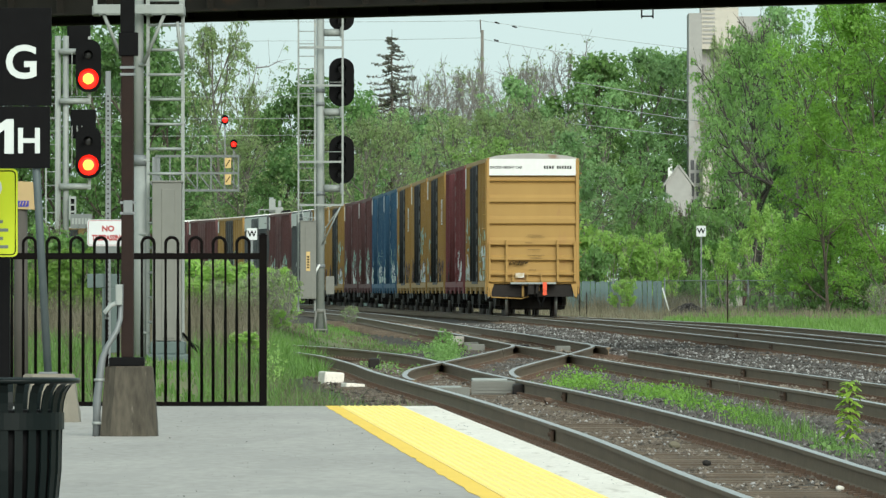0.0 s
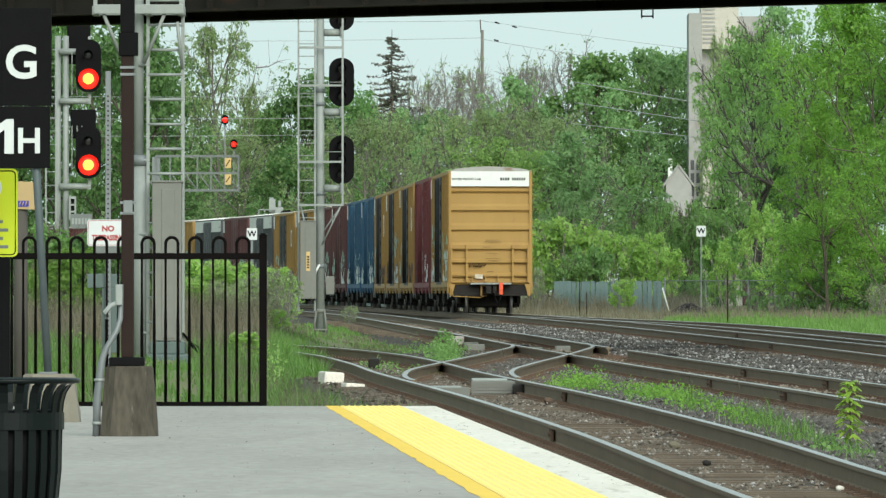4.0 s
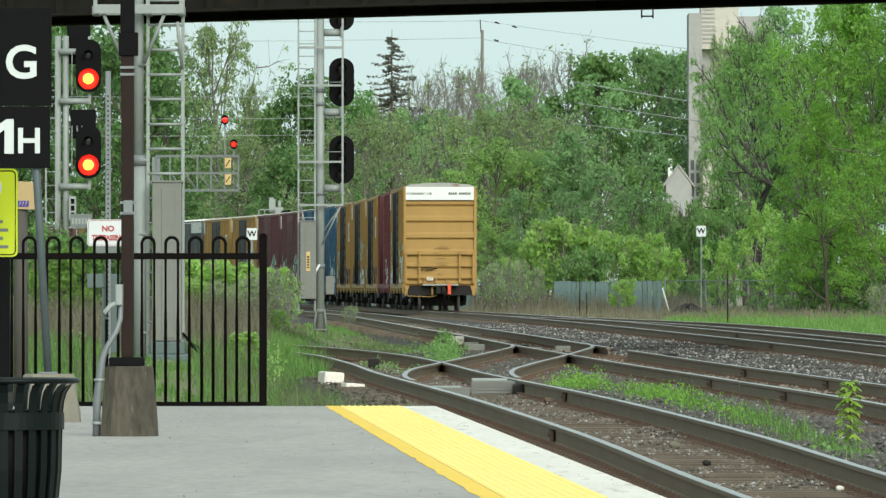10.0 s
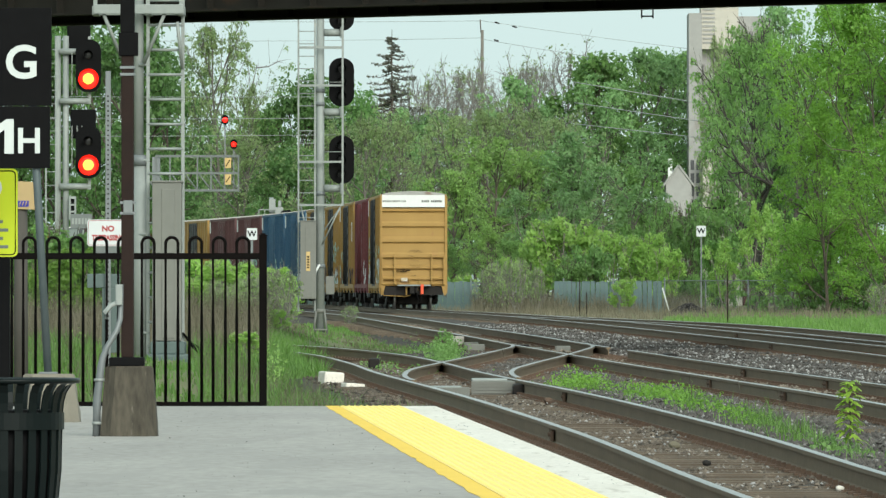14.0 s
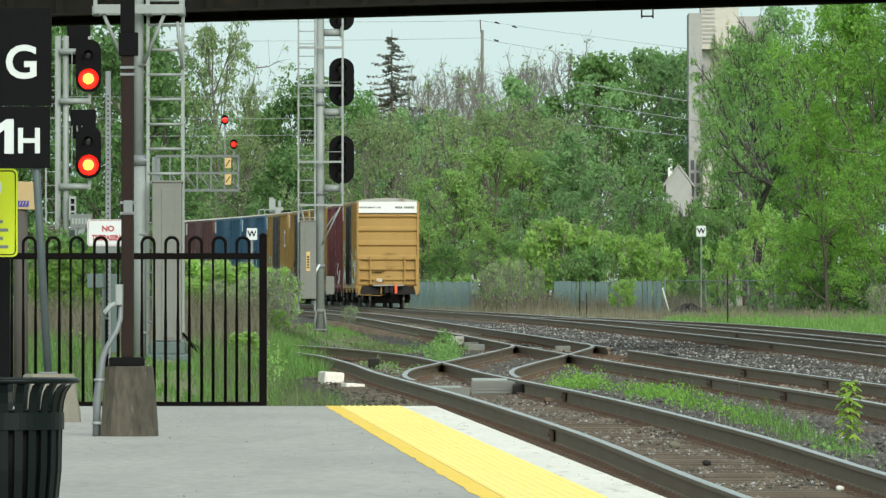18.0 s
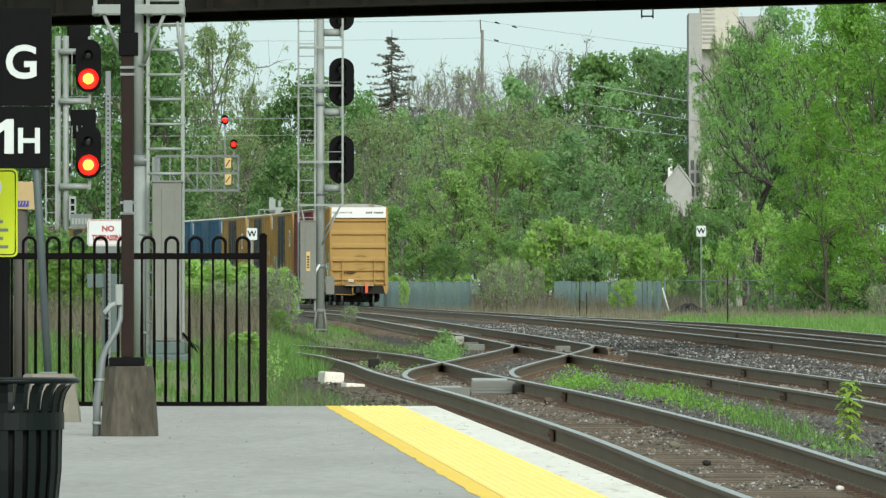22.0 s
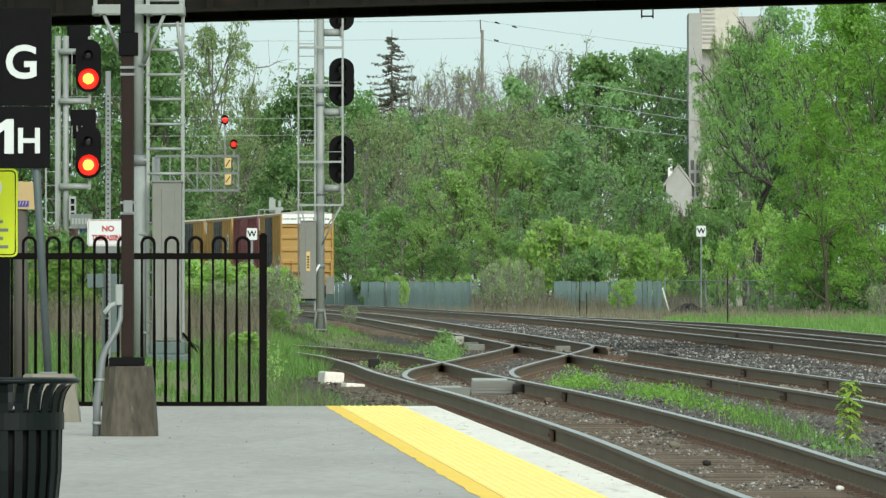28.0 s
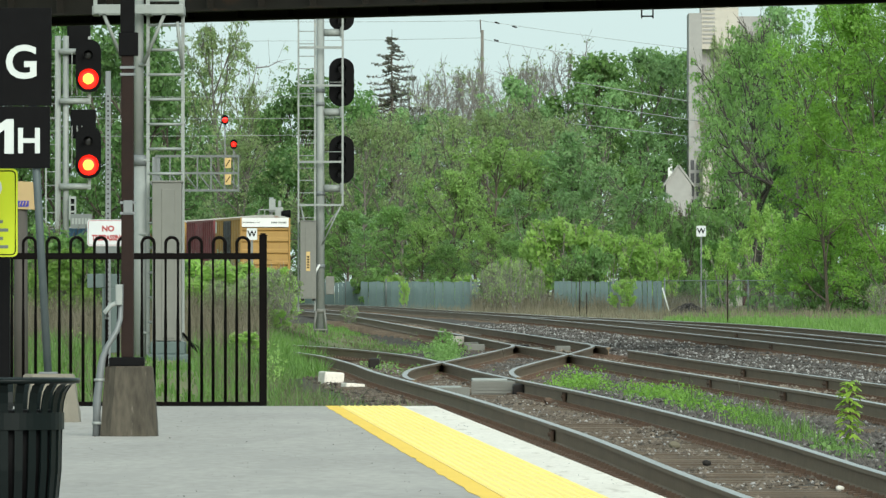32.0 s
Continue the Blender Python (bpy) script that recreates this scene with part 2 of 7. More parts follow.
# orange stands for the overexposed middle of a red lamp
LAMP_CORE = glow("signal_lamp_core", (1.0, 0.34, 0.03), 3.4)
LENS_OFF = mat("signal_lens_dark", (0.035, 0.036, 0.037), (0.02, 0.02, 0.022), 0.25, bump=0)

# ---- building helpers ----


def part(name, bm, material, parent=None, label=""):
    """Links a bmesh as one mesh object, under a thing or a part."""
    me = bpy.data.meshes.new(name)
    bm.normal_update()
    bm.to_mesh(me)
    bm.free()
    return put(name, me, material, parent, label)


def put(name, me, material, parent=None, label=""):
    for m in (material if isinstance(material, (list, tuple)) else [material]):
        me.materials.append(m)
    ob = new(name, me)
    if parent is not None:
        ob.parent = parent
    if label:
        ob["label"] = label
    return ob


def thing(name, m, label, category, group="", kind=""):
    ob = new(name)
    ob.matrix_world = m
    return tagged(ob, label, category, group, kind)


def box(bm, x0, x1, y0, y1, z0, z1, bevel=0.0, m=None):
    b = bmesh.new()
    bmesh.ops.create_cube(b, size=1.0)
    for v in b.verts:
        v.co = Vector(((x0 + x1) / 2 + v.co.x * (x1 - x0), (y0 + y1) / 2 + v.co.y * (y1 - y0), (z0 + z1) / 2 + v.co.z * (z1 - z0)))
    if bevel:
        bmesh.ops.bevel(b, geom=b.edges[:], offset=bevel, segments=2, affect='EDGES', profile=0.6)
    return merge(bm, b, m)


def merge(bm, b, m=None):
    if m is not None:
        bmesh.ops.transform(b, matrix=m, verts=b.verts[:])
    me = bpy.data.meshes.new("tmp")
    b.to_mesh(me)
    b.free()
    bm.from_mesh(me)
    bpy.data.meshes.remove(me)
    return bm


def tube(bm, p0, p1, r0, r1=None, n=10, smooth=True):
    """A round bar from p0 to p1."""
    r1 = r0 if r1 is None else r1
    p0, p1 = Vector(p0), Vector(p1)
    q = (p1 - p0).to_track_quat('Z', 'Y')
    rings = []
    for p, r in ((p0, r0), (p1, r1)):
        rings.append([bm.verts.new(p + q @ Vector((r * math.cos(2 * math.pi * i / n), r * math.sin(2 * math.pi * i / n), 0))) for i in range(n)])
    for i in range(n):
        f = bm.faces.new((rings[0][i], rings[0][(i + 1) % n], rings[1][(i + 1) % n], rings[1][i]))
        f.smooth = smooth
    bm.faces.new(rings[0][::-1])
    bm.faces.new(rings[1])
    return bm


def hose(bm, pts, r, n=8, closed=False):
    """A round bar along a line of points."""
    pts = [Vector(p) for p in pts]
    rings = []
    k = len(pts)
    for i, p in enumerate(pts):
        a = pts[i - 1] if (i or closed) else p
        b = pts[(i + 1) % k] if (i < k - 1 or closed) else p
        q = (b - a).to_track_quat('Z', 'Y')
        rr = r[i] if isinstance(r, (list, tuple)) else r
        rings.append([bm.verts.new(p + q @ Vector((rr * math.cos(2 * math.pi * j / n), rr * math.sin(2 * math.pi * j / n), 0))) for j in range(n)])
    for a, b in zip(rings, rings[1:] + (rings[:1] if closed else [])):
        for j in range(n):
            bm.faces.new((a[j], a[(j + 1) % n], b[(j + 1) % n], b[j])).smooth = True
    if not closed:
        bm.faces.new(rings[0][::-1])
        bm.faces.new(rings[-1])
    return bm


def extrude_outline(bm, outline, depth, m=None):
    """A plate with the outline given in x and z, from y = 0 to y = depth."""
    b = bmesh.new()
    lo = [b.verts.new((x, 0, z)) for x, z in outline]
    hi = [b.verts.new((x, depth, z)) for x, z in outline]
    b.faces.new(lo)
    b.faces.new(hi[::-1])
    k = len(lo)
    for i in range(k):
        b.faces.new((lo[(i + 1) % k], lo[i], hi[i], hi[(i + 1) % k]))
    bmesh.ops.recalc_face_normals(b, faces=b.faces[:])
    return merge(bm, b, m)


def rounded(w, h, r, n=6):
    """A rounded rectangle round the origin."""
    out = []
    for cx, cz, a0 in ((w / 2 - r, h / 2 - r, 0), (-w / 2 + r, h / 2 - r, 90), (-w / 2 + r, -h / 2 + r, 180), (w / 2 - r, -h / 2 + r, 270)):
        for i in range(n + 1):
            a = radians(a0 + 90 * i / n)
            out.append((cx + r * math.cos(a), cz + r * math.sin(a)))
    return out


def words(name, text, size, material, parent, m, bold=0.0, depth=0.002, align='CENTER', squeeze=1.0):
    """Raised lettering that faces -y, at the pose m in its parent's space."""
    cu = bpy.data.curves.new(name, 'FONT')
    cu.body, cu.size, cu.extrude, cu.offset, cu.resolution_u = text, size, depth, bold, 4
    cu.align_x, cu.align_y = align, 'CENTER'
    tmp = bpy.data.objects.new(name, cu)
    scene.collection.objects.link(tmp)
    me = bpy.data.meshes.new_from_object(tmp.evaluated_get(bpy.context.evaluated_depsgraph_get()))
    bpy.data.objects.remove(tmp)
    me.transform(m @ pose(0, 0, 0, 90) @ Matrix.Diagonal((squeeze, 1, 1, 1)))
    return put(name, me, material, parent)


def through_points(pairs):
    """A smooth line through pairs of (distance, value)."""
    xs, ys = np.array([p[0] for p in pairs], float), np.array([p[1] for p in pairs], float)
    sl = np.diff(ys) / np.diff(xs)
    tg = np.concatenate(([sl[0]], (sl[1:] * np.diff(xs)[:-1] + sl[:-1] * np.diff(xs)[1:]) / (xs[2:] - xs[:-2]), [sl[-1]]))

    def at(d):
        d = np.asarray(d, float)
        i = np.clip(np.searchsorted(xs, d) - 1, 0, len(xs) - 2)
        h = xs[i + 1] - xs[i]
        u = (d - xs[i]) / h
        uc = np.clip(u, 0, 1)
        inside = ys[i] * (1 + 2 * uc) * (1 - uc) ** 2 + tg[i] * h * uc * (1 - uc) ** 2 + ys[i + 1] * uc ** 2 * (3 - 2 * uc) + tg[i + 1] * h * uc ** 2 * (uc - 1)
        return inside + tg[i] * h * np.minimum(u, 0) + tg[i + 1] * h * np.maximum(u - 1, 0)
    lo, step = xs[0], (xs[-1] - xs[0]) / 2000
    table = at(lo + step * np.arange(2001)).tolist()

    def quick(d):
        if isinstance(d, (int, float)) and lo <= d < xs[-1] - step:
            f = (d - lo) / step
            i = int(f)
            return table[i] + (table[i + 1] - table[i]) * (f - i)
        return at(d)
    return quick


# ---- the plan: height of the rails along the line, and the middle lines of the tracks ----
level = through_points([(0, -0.36), (55, -0.27), (74, -0.17), (86, -0.06), (100, 0.02), (150, 0.10), (185, 0.23), (266, 0.47), (315, 0.56), (432, 0.64), (492, 0.71), (555, 0.79), (650, 0.90), (1000, 1.20)])
TRACK_PLATFORM = through_points([(40, 3.94), (71, 2.70), (106, 1.18), (142, -0.20), (158, -0.78), (171, -1.50), (181, -2.45), (196, -4.4)])
TRACK_CROSSOVER = through_points([(127, 0.48), (134, 0.27), (141, 0.22), (148, 0.31), (156, 0.64), (173, 1.48), (181, 1.84), (187, 2.06), (193, 2.06), (202, 1.72)])
TRACK_SIDING = through_points([(60, 6.9), (104, 5.36), (123, 4.72), (142, 4.18), (166, 3.15), (188, 2.2), (217, 1.16), (243, 0.15), (263, -0.52), (329, -2.6), (383, -4.45), (440, -6.2)])
TRACK_MAIN = through_points([(60, 11.9), (187, 7.58), (246, 5.3), (313, 2.90), (345, 1.79), (380, 0.56), (420, -0.82), (455, -2.05), (490, -3.63), (520, -5.32), (550, -7.52), (580, -10.25), (615, -14.15), (650, -18.9), (700, -26.6)])
TRACK_FAR = through_points([(90, 13.3), (197, 9.5), (243, 7.9), (263, 6.9), (288, 5.0), (310, 3.4), (330, 2.3)])
PLATFORM_END = 104.5


def platform_level(d):
    return -0.10 + 0.0025 * (d - 60)


def ground_level(x, d):
    """The lie of the land beside the tracks."""
    z = float(level(d)) - 0.42
    bank = min(max((-x - 2.0) / 1.6, 0), 1) * min(max((d - 108) / 30, 0), 1) * min(max((330 - d) / 120, 0), 1)
    return z + 0.50 * bank * bank * (3 - 2 * bank)

# ---- ground, ballast, platform ----


def sheet(name, xs_of, ds, z_of, material, label="", category="", parent=None):
    """A sheet over rows of distances, with as many points across in each row."""
    verts, faces = [], []
    for d in ds:
        row = xs_of(d)
        verts += [(x, d, z_of(x, d)) for x in row]
    n = len(xs_of(ds[0]))
    for i in range(len(ds) - 1):
        for j in range(n - 1):
            a = i * n + j
            faces.append((a, a + 1, a + n + 1, a + n))
    me = bpy.data.meshes.new(name)
    me.from_pydata(verts, [], faces)
    for p in me.polygons:
        p.use_smooth = True
    ob = put(name, me, material, parent)
    if category:
        tagged(ob, label, category, kind="structure")
    return ob


def ground_z(x, d):
    z = ground_level(x, d)
    if 5 < d < 800 and abs(x) < 80:
        z += 0.10 * noise.noise((x * 0.3, d * 0.1, 0)) + 0.05 * noise.noise((x * 1.3, d * 0.4, 3))
    return z - (0.5 if d < 104 else 0)


GX = [-3000, -600, -150, -60] + list(np.linspace(-40, 40, 81)) + [60, 150, 600, 3000]
GD = [-400, -50, 0, 40, 80, 103.9, 104.1] + list(range(106, 260, 3)) + list(range(260, 760, 8)) + [800, 1000, 1500, 2500, 4500]
sheet("ground", lambda d: GX, GD, ground_z, EARTH, "rough earth ground with grass beside the tracks", "ground")

BED_LEFT = through_points([(20, 2.8), (60, 1.50), (104, 0.0), (142, -1.9), (163, -2.5), (180, -1.4), (200, -0.1), (243, -1.15), (329, -3.75), (440, -8.2), (520, -10.6), (607, -18.5), (700, -32)])
BED_RIGHT = through_points([(20, 17), (197, 11.9), (243, 10.2), (288, 7.6), (330, 5.2), (400, 2.8), (487, -0.5), (540, -3.7), (580, -7.2), (615, -11.1), (650, -15.9), (700, -23.6)])


def bed_xs(d):
    a, b = float(BED_LEFT(d)), float(BED_RIGHT(d))
    return [a - 0.9] + list(np.linspace(a, b, 40)) + [b + 1.2]


def bed_z(x, d):
    a, b = float(BED_LEFT(d)), float(BED_RIGHT(d))
    if x < a - 0.1 or x > b + 0.1:
        return float(level(d)) - 0.75
    return float(level(d)) - 0.215 + 0.05 * noise.noise((x * 1.1, d * 0.35, 1)) + 0.025 * noise.noise((x * 4, d * 1.2, 5))


sheet("ballast_bed", bed_xs, list(np.arange(-30, 30, 6)) + list(np.arange(30, 240, 1.5)) + list(range(240, 700, 5)), bed_z, GRAVEL, "grey and brown crushed stone ballast under the tracks", "ballast")


def edge_x(d):
    return 1.40 - 0.0345 * (d - 61.6)


platform = thing("platform", pose(0, 0, 0), "low concrete station platform with a yellow tactile strip", "platform", kind="structure")
PD = [-30, 0, 30] + list(np.arange(50, 100, 2.0)) + [100.2]


def slab(name, off0, off1, material, top=0.0, ds=PD, base=-0.7):
    """A long slab between two offsets from the platform's edge."""
    verts, faces = [], []
    rows = [(d, d) for d in ds] + [(PLATFORM_END - (0.9 if off0 < -3 else 0), PLATFORM_END)]
    for d0, d1 in rows:
        for o, d in ((off0, d0), (off1, d1)):
            z = platform_level(d)
            if name == "yellow_border" and o == off0:
                o += 0.022 * noise.noise((d * 0.7, 2, 0)) + 0.012 * noise.noise((d * 2.3, 7, 0))
            verts += [(edge_x(d) + o, d, z + base), (edge_x(d) + o, d, z + top)]
    for i in range(len(rows) - 1):
        a, b = 4 * i, 4 * i + 4
        faces += [(a + 1, a + 3, b + 3, b + 1), (a, a + 1, b + 1, b), (a + 2, b + 2, b + 3, a + 3)]
    k = 4 * len(rows) - 4
    faces += [(k, k + 1, k + 3, k + 2)]
    me = bpy.data.meshes.new(name)
    me.from_pydata(verts, [], faces)
    return put(name, me, material, platform)


slab("concrete_slab", -14, -1.03, CONCRETE)
slab("yellow_border", -1.162, -1.017, YELLOW_PAINT, 0.004, ds=list(np.arange(50, 104, 0.5)), base=-0.1)
slab("tactile_bedding", -1.017, -0.362, RUST_SEAM, -0.004)
slab("coping", -0.358, 0.0, COPING, 0.0)


def tactile_tile():
    bm = bmesh.new()
    box(bm, -0.322, 0.322, -0.303, 0.303, -0.012, 0.003)
    for i in range(10):
        for j in range(10):
            x, y = -0.288 + 0.064 * i, -0.273 + 0.0607 * j
            lo = [bm.verts.new((x + 0.0165 * math.cos(a), y + 0.0165 * math.sin(a), 0.003)) for a in np.arange(6) * math.pi / 3]
            hi = [bm.verts.new((x + 0.010 * math.cos(a), y + 0.010 * math.sin(a), 0.008)) for a in np.arange(6) * math.pi / 3]
            for q in range(6):
                bm.faces.new((lo[q], lo[(q + 1) % 6], hi[(q + 1) % 6], hi[q]))
            bm.faces.new(hi)
    return bm


tile = part("tactile_tile", tactile_tile(), YELLOW, platform, "yellow tactile paving tile")
TILE_TURN = -math.degrees(math.atan(-0.0345))
for i in range(84):
    d = 53.2 + 0.61 * i + 0.303
    ob = tile if i == 0 else new("tactile_tile", tile.data)
    ob.parent = platform
    ob.matrix_world = pose(edge_x(d) - 0.6855, d, platform_level(d), math.degrees(math.atan(0.0025)), 0, TILE_TURN)

# ---- tracks ----
RAIL_PROFILE = [(-0.037, -0.004), (-0.030, 0.0), (0.030, 0.0), (0.037, -0.004), (0.037, -0.036), (0.010, -0.046), (0.009, -0.150), (0.076, -0.172), (0.076, -0.186), (-0.076, -0.186), (-0.076, -0.172), (-0.009, -0.150), (-0.010, -0.046), (-0.037, -0.036)]


def rail(track, line, offset, d0, d1, material=(RAIL, RAIL_TOP), step=1.5, name="rail"):
    ds = np.arange(d0, d1 + 0.01, step)
    verts, faces, top = [], [], []
    n = len(RAIL_PROFILE)
    for d in ds:
        x, z = float(line(d)) + offset, float(level(d))
        verts += [(x + px, d, z + pz) for px, pz in RAIL_PROFILE]
    for i in range(len(ds) - 1):
        for j in range(n):
            a, b = i * n + j, i * n + (j + 1) % n
            faces.append((b, a, a + n, b + n))
            top.append(1 if j in (0, 1, 2) else 0)
    faces += [tuple(range(n)), tuple(range(len(verts) - 1, len(verts) - n - 1, -1))]
    top += [0, 0]
    me = bpy.data.meshes.new(name)
    me.from_pydata(verts, [], faces)
    for p, t in zip(me.polygons, top):
        p.material_index = t
    return put(name, me, material, track)


def track(label, line, spans, material=(RAIL, RAIL_TOP)):
    th = thing("railway_track", pose(0, 0, 0), label, "railway track", "railway tracks", "structure")
    for off, d0, d1 in spans:
        rail(th, line, off, d0, d1, material)
    return th


G = 0.755
track_platform = track("railway track with worn steel rails along the platform", TRACK_PLATFORM, [(-G, -25, 186), (G, -25, 193)])
track_crossover = track("curved crossover track between two lines", TRACK_CROSSOVER, [(-G, 130, 192), (G, 134, 194)])
track_siding = track("middle railway track with steel rails on ballast", TRACK_SIDING, [(-G, -25, 430), (G, -25, 179), (G, 185, 430)])
track_main = track("main railway track on which the freight train runs", TRACK_MAIN, [(-G, -25, 690), (G, -25, 690)])
track_far = track("outer railway track joining the main line", TRACK_FAR, [(-G, 100, 318), (G, 100, 322)])


def ties(th, line, d0, d1, single, pitch=0.52, half=1.3):
    """Sleepers: single objects where they lie near, one joined mesh else."""
    rng = np.random.RandomState(int(abs(d0) * 10 + d1))
    me = None
    verts, faces = [], []
    for d in np.arange(d0, d1, pitch):
        x, z = float(line(d)), float(level(d)) - 0.190
        w, dx, dy, dz, rz = 0.115 + rng.uniform(-0.01, 0.01), rng.uniform(-0.06, 0.06), rng.uniform(-0.03, 0.03), rng.uniform(-0.012, 0.004), rng.uniform(-1, 1)
        if single:
            if me is None:
                bm = bmesh.new()
                box(bm, -half, half, -0.115, 0.115, -0.17, 0.0)
                me = bpy.data.meshes.new("sleeper")
                bm.to_mesh(me)
                bm.free()
                me.materials.append(TIE)
            ob = new("sleeper", me)
            ob.parent = th
            ob.matrix_world = pose(x + dx, d + dy, z + dz, 0, 0, rz)
        else:
            k = len(verts)
            for sx in (-half + dx, half + dx):
                for sy in (-w, w):
                    for sz in (-0.17, 0.0):
                        verts.append((x + sx, d + dy + sy, z + dz + sz))
            faces += [(k + 1, k + 5, k + 7, k + 3), (k, k + 1, k + 3, k + 2), (k + 4, k + 6, k + 7, k + 5), (k, k + 4, k + 5, k + 1), (k + 2, k + 3, k + 7, k + 6)]
    if not single:
        me = bpy.data.meshes.new("sleepers")
        me.from_pydata(verts, [], faces)
        tagged(put("sleepers", me, TIE, th), kind="stuff")


def spikes(th, line, d0, d1, pitch=0.52):
    """Tie plates, spikes and anchors along both rails, as one small-parts mesh."""
    verts, faces = [], []

    def block(x0, x1, y0, y1, z0, z1):
        k = len(verts)
        verts.extend((x, y, z) for x in (x0, x1) for y in (y0, y1) for z in (z0, z1))
        faces.extend(((k + 1, k + 5, k + 7, k + 3), (k, k + 1, k + 3, k + 2), (k + 4, k + 6, k + 7, k + 5), (k, k + 4, k + 5, k + 1), (k + 2, k + 3, k + 7, k + 6)))
    for d in np.arange(d0, d1, pitch):
        x, z = float(line(d)), float(level(d)) - 0.186
        for off in (-G, G):
            block(x + off - 0.17, x + off + 0.17, d - 0.09, d + 0.09, z - 0.006, z + 0.012)
            for sx in (-0.09, 0.09):
                for sy in (-0.05, 0.05):
                    block(x + off + sx - 0.02, x + off + sx + 0.02, d + sy - 0.016, d + sy + 0.016, z, z + 0.045)
            block(x + off - 0.10, x + off + 0.10, d + 0.13, d + 0.155, z - 0.05, z + 0.02)
    me = bpy.data.meshes.new("tie_plates")
    me.from_pydata(verts, [], faces)
    tagged(put("tie_plates", me, SPIKE, th), kind="stuff")


spikes(track_platform, TRACK_PLATFORM, 55, 186)
spikes(track_siding, TRACK_SIDING, 95, 240)
spikes(track_crossover, TRACK_CROSSOVER, 142, 186)
spikes(track_main, TRACK_MAIN, 120, 320)

# ---- the freight train ----
CAR_PITCH, BODY, HALF_W = 18.95, 17.15, 1.43


def ribs_end(bm, y, s):
    """The pressed end wall: wide panels with ledges, from the sill to the top."""
    z = [1.02, 1.24, 1.72, 2.20, 2.88, 3.56, 4.22, 4.45]
    prof = [(z[0], 0.0)]
    for a, b in zip(z[:-1], z[1:]):
        h = b - a
        prof += [(a + 0.045, -0.02), (a + 0.052, 0.075), (a + 0.075, 0.085), (a + h * 0.30, 0.080), (a + h * 0.44, 0.030), (b - 0.03, 0.022), (b - 0.004, -0.02)]
    prof += [(4.45, 0.012), (5.0, 0.012)]
    rows = []
    for zz, out in prof:
        rows.append([bm.verts.new((x, y + s * out, zz)) for x in (-HALF_W, -HALF_W + 0.05, HALF_W - 0.05, HALF_W)])
    for a, b in zip(rows, rows[1:]):
        for i in range(3):
            bm.faces.new((a[i], a[i + 1], b[i + 1], b[i]) if s < 0 else (a[i + 1], a[i], b[i], b[i + 1]))


def truck_parts(parent, y):
    tr = new("truck")
    tr.parent = parent
    tr.matrix_world = pose(0, y, 0)
    for sx in (-1, 1):
        bm = bmesh.new()
        extrude_outline(bm, [(-1.25, 0.35), (-1.25, 0.62), (-0.95, 0.66), (-0.45, 0.80), (0.45, 0.80), (0.95, 0.66), (1.25, 0.62), (1.25, 0.35), (0.95, 0.35), (0.62, 0.52), (0.32, 0.22), (-0.32, 0.22), (-0.62, 0.52), (-0.95, 0.35)], 0.12,
                        Matrix.Translation((sx * 1.05 + 0.06, 0, 0)) @ pose(0, 0, 0, 0, 0, 90))
        for yy in (-0.12, 0.0, 0.12):
            tube(bm, (sx * 1.05, yy, 0.28), (sx * 1.05, yy, 0.55), 0.05, n=8)
        part("side_frame", bm, UNDER, tr)
    bm = bmesh.new()
    box(bm, -1.1, 1.1, -0.2, 0.2, 0.5, 0.82, 0.02)
    part("bolster", bm, UNDER, tr)
    # dark blocks added to close the daylight gaps round the wheels
    bm = bmesh.new()
    box(bm, -0.66, 0.66, -1.15, -0.62, 0.24, 0.60, 0.03)
    box(bm, -0.66, 0.66, 0.62, 1.15, 0.24, 0.60, 0.03)
    box(bm, -1.02, 1.02, -0.52, 0.52, 0.20, 0.48, 0.03)
    part("brake_rigging", bm, UNDER, tr)
    sets = []
    for yy in (-0.89, 0.89):
        bm = bmesh.new()
        for sx in (-1, 1):
            tube(bm, (sx * 0.70, 0, 0), (sx * 0.735, 0, 0), 0.445, n=28)
            tube(bm, (sx * 0.735, 0, 0), (sx * 0.83, 0, 0), 0.42, n=28)
            tube(bm, (sx * 0.83, 0, 0), (sx * 0.86, 0, 0), 0.20, n=16)
            box(bm, sx * 0.832 - 0.004, sx * 0.832 + 0.006, -0.03, 0.03, 0.24, 0.36)
        tube(bm, (-1.12, 0, 0), (1.12, 0, 0), 0.085, n=12)
        for f in bm.faces:
            c = f.calc_center_median()
            f.material_index = 1 if 0.735 < abs(c.x) < 0.83 and math.hypot(c.y, c.z) > 0.40 else 0
        ws = part("wheelset", bm, (WHEEL, TREAD), tr, "steel wheels on an axle")
        ws.location = (0, yy, 0.42)
        sets.append(ws)
    return sets


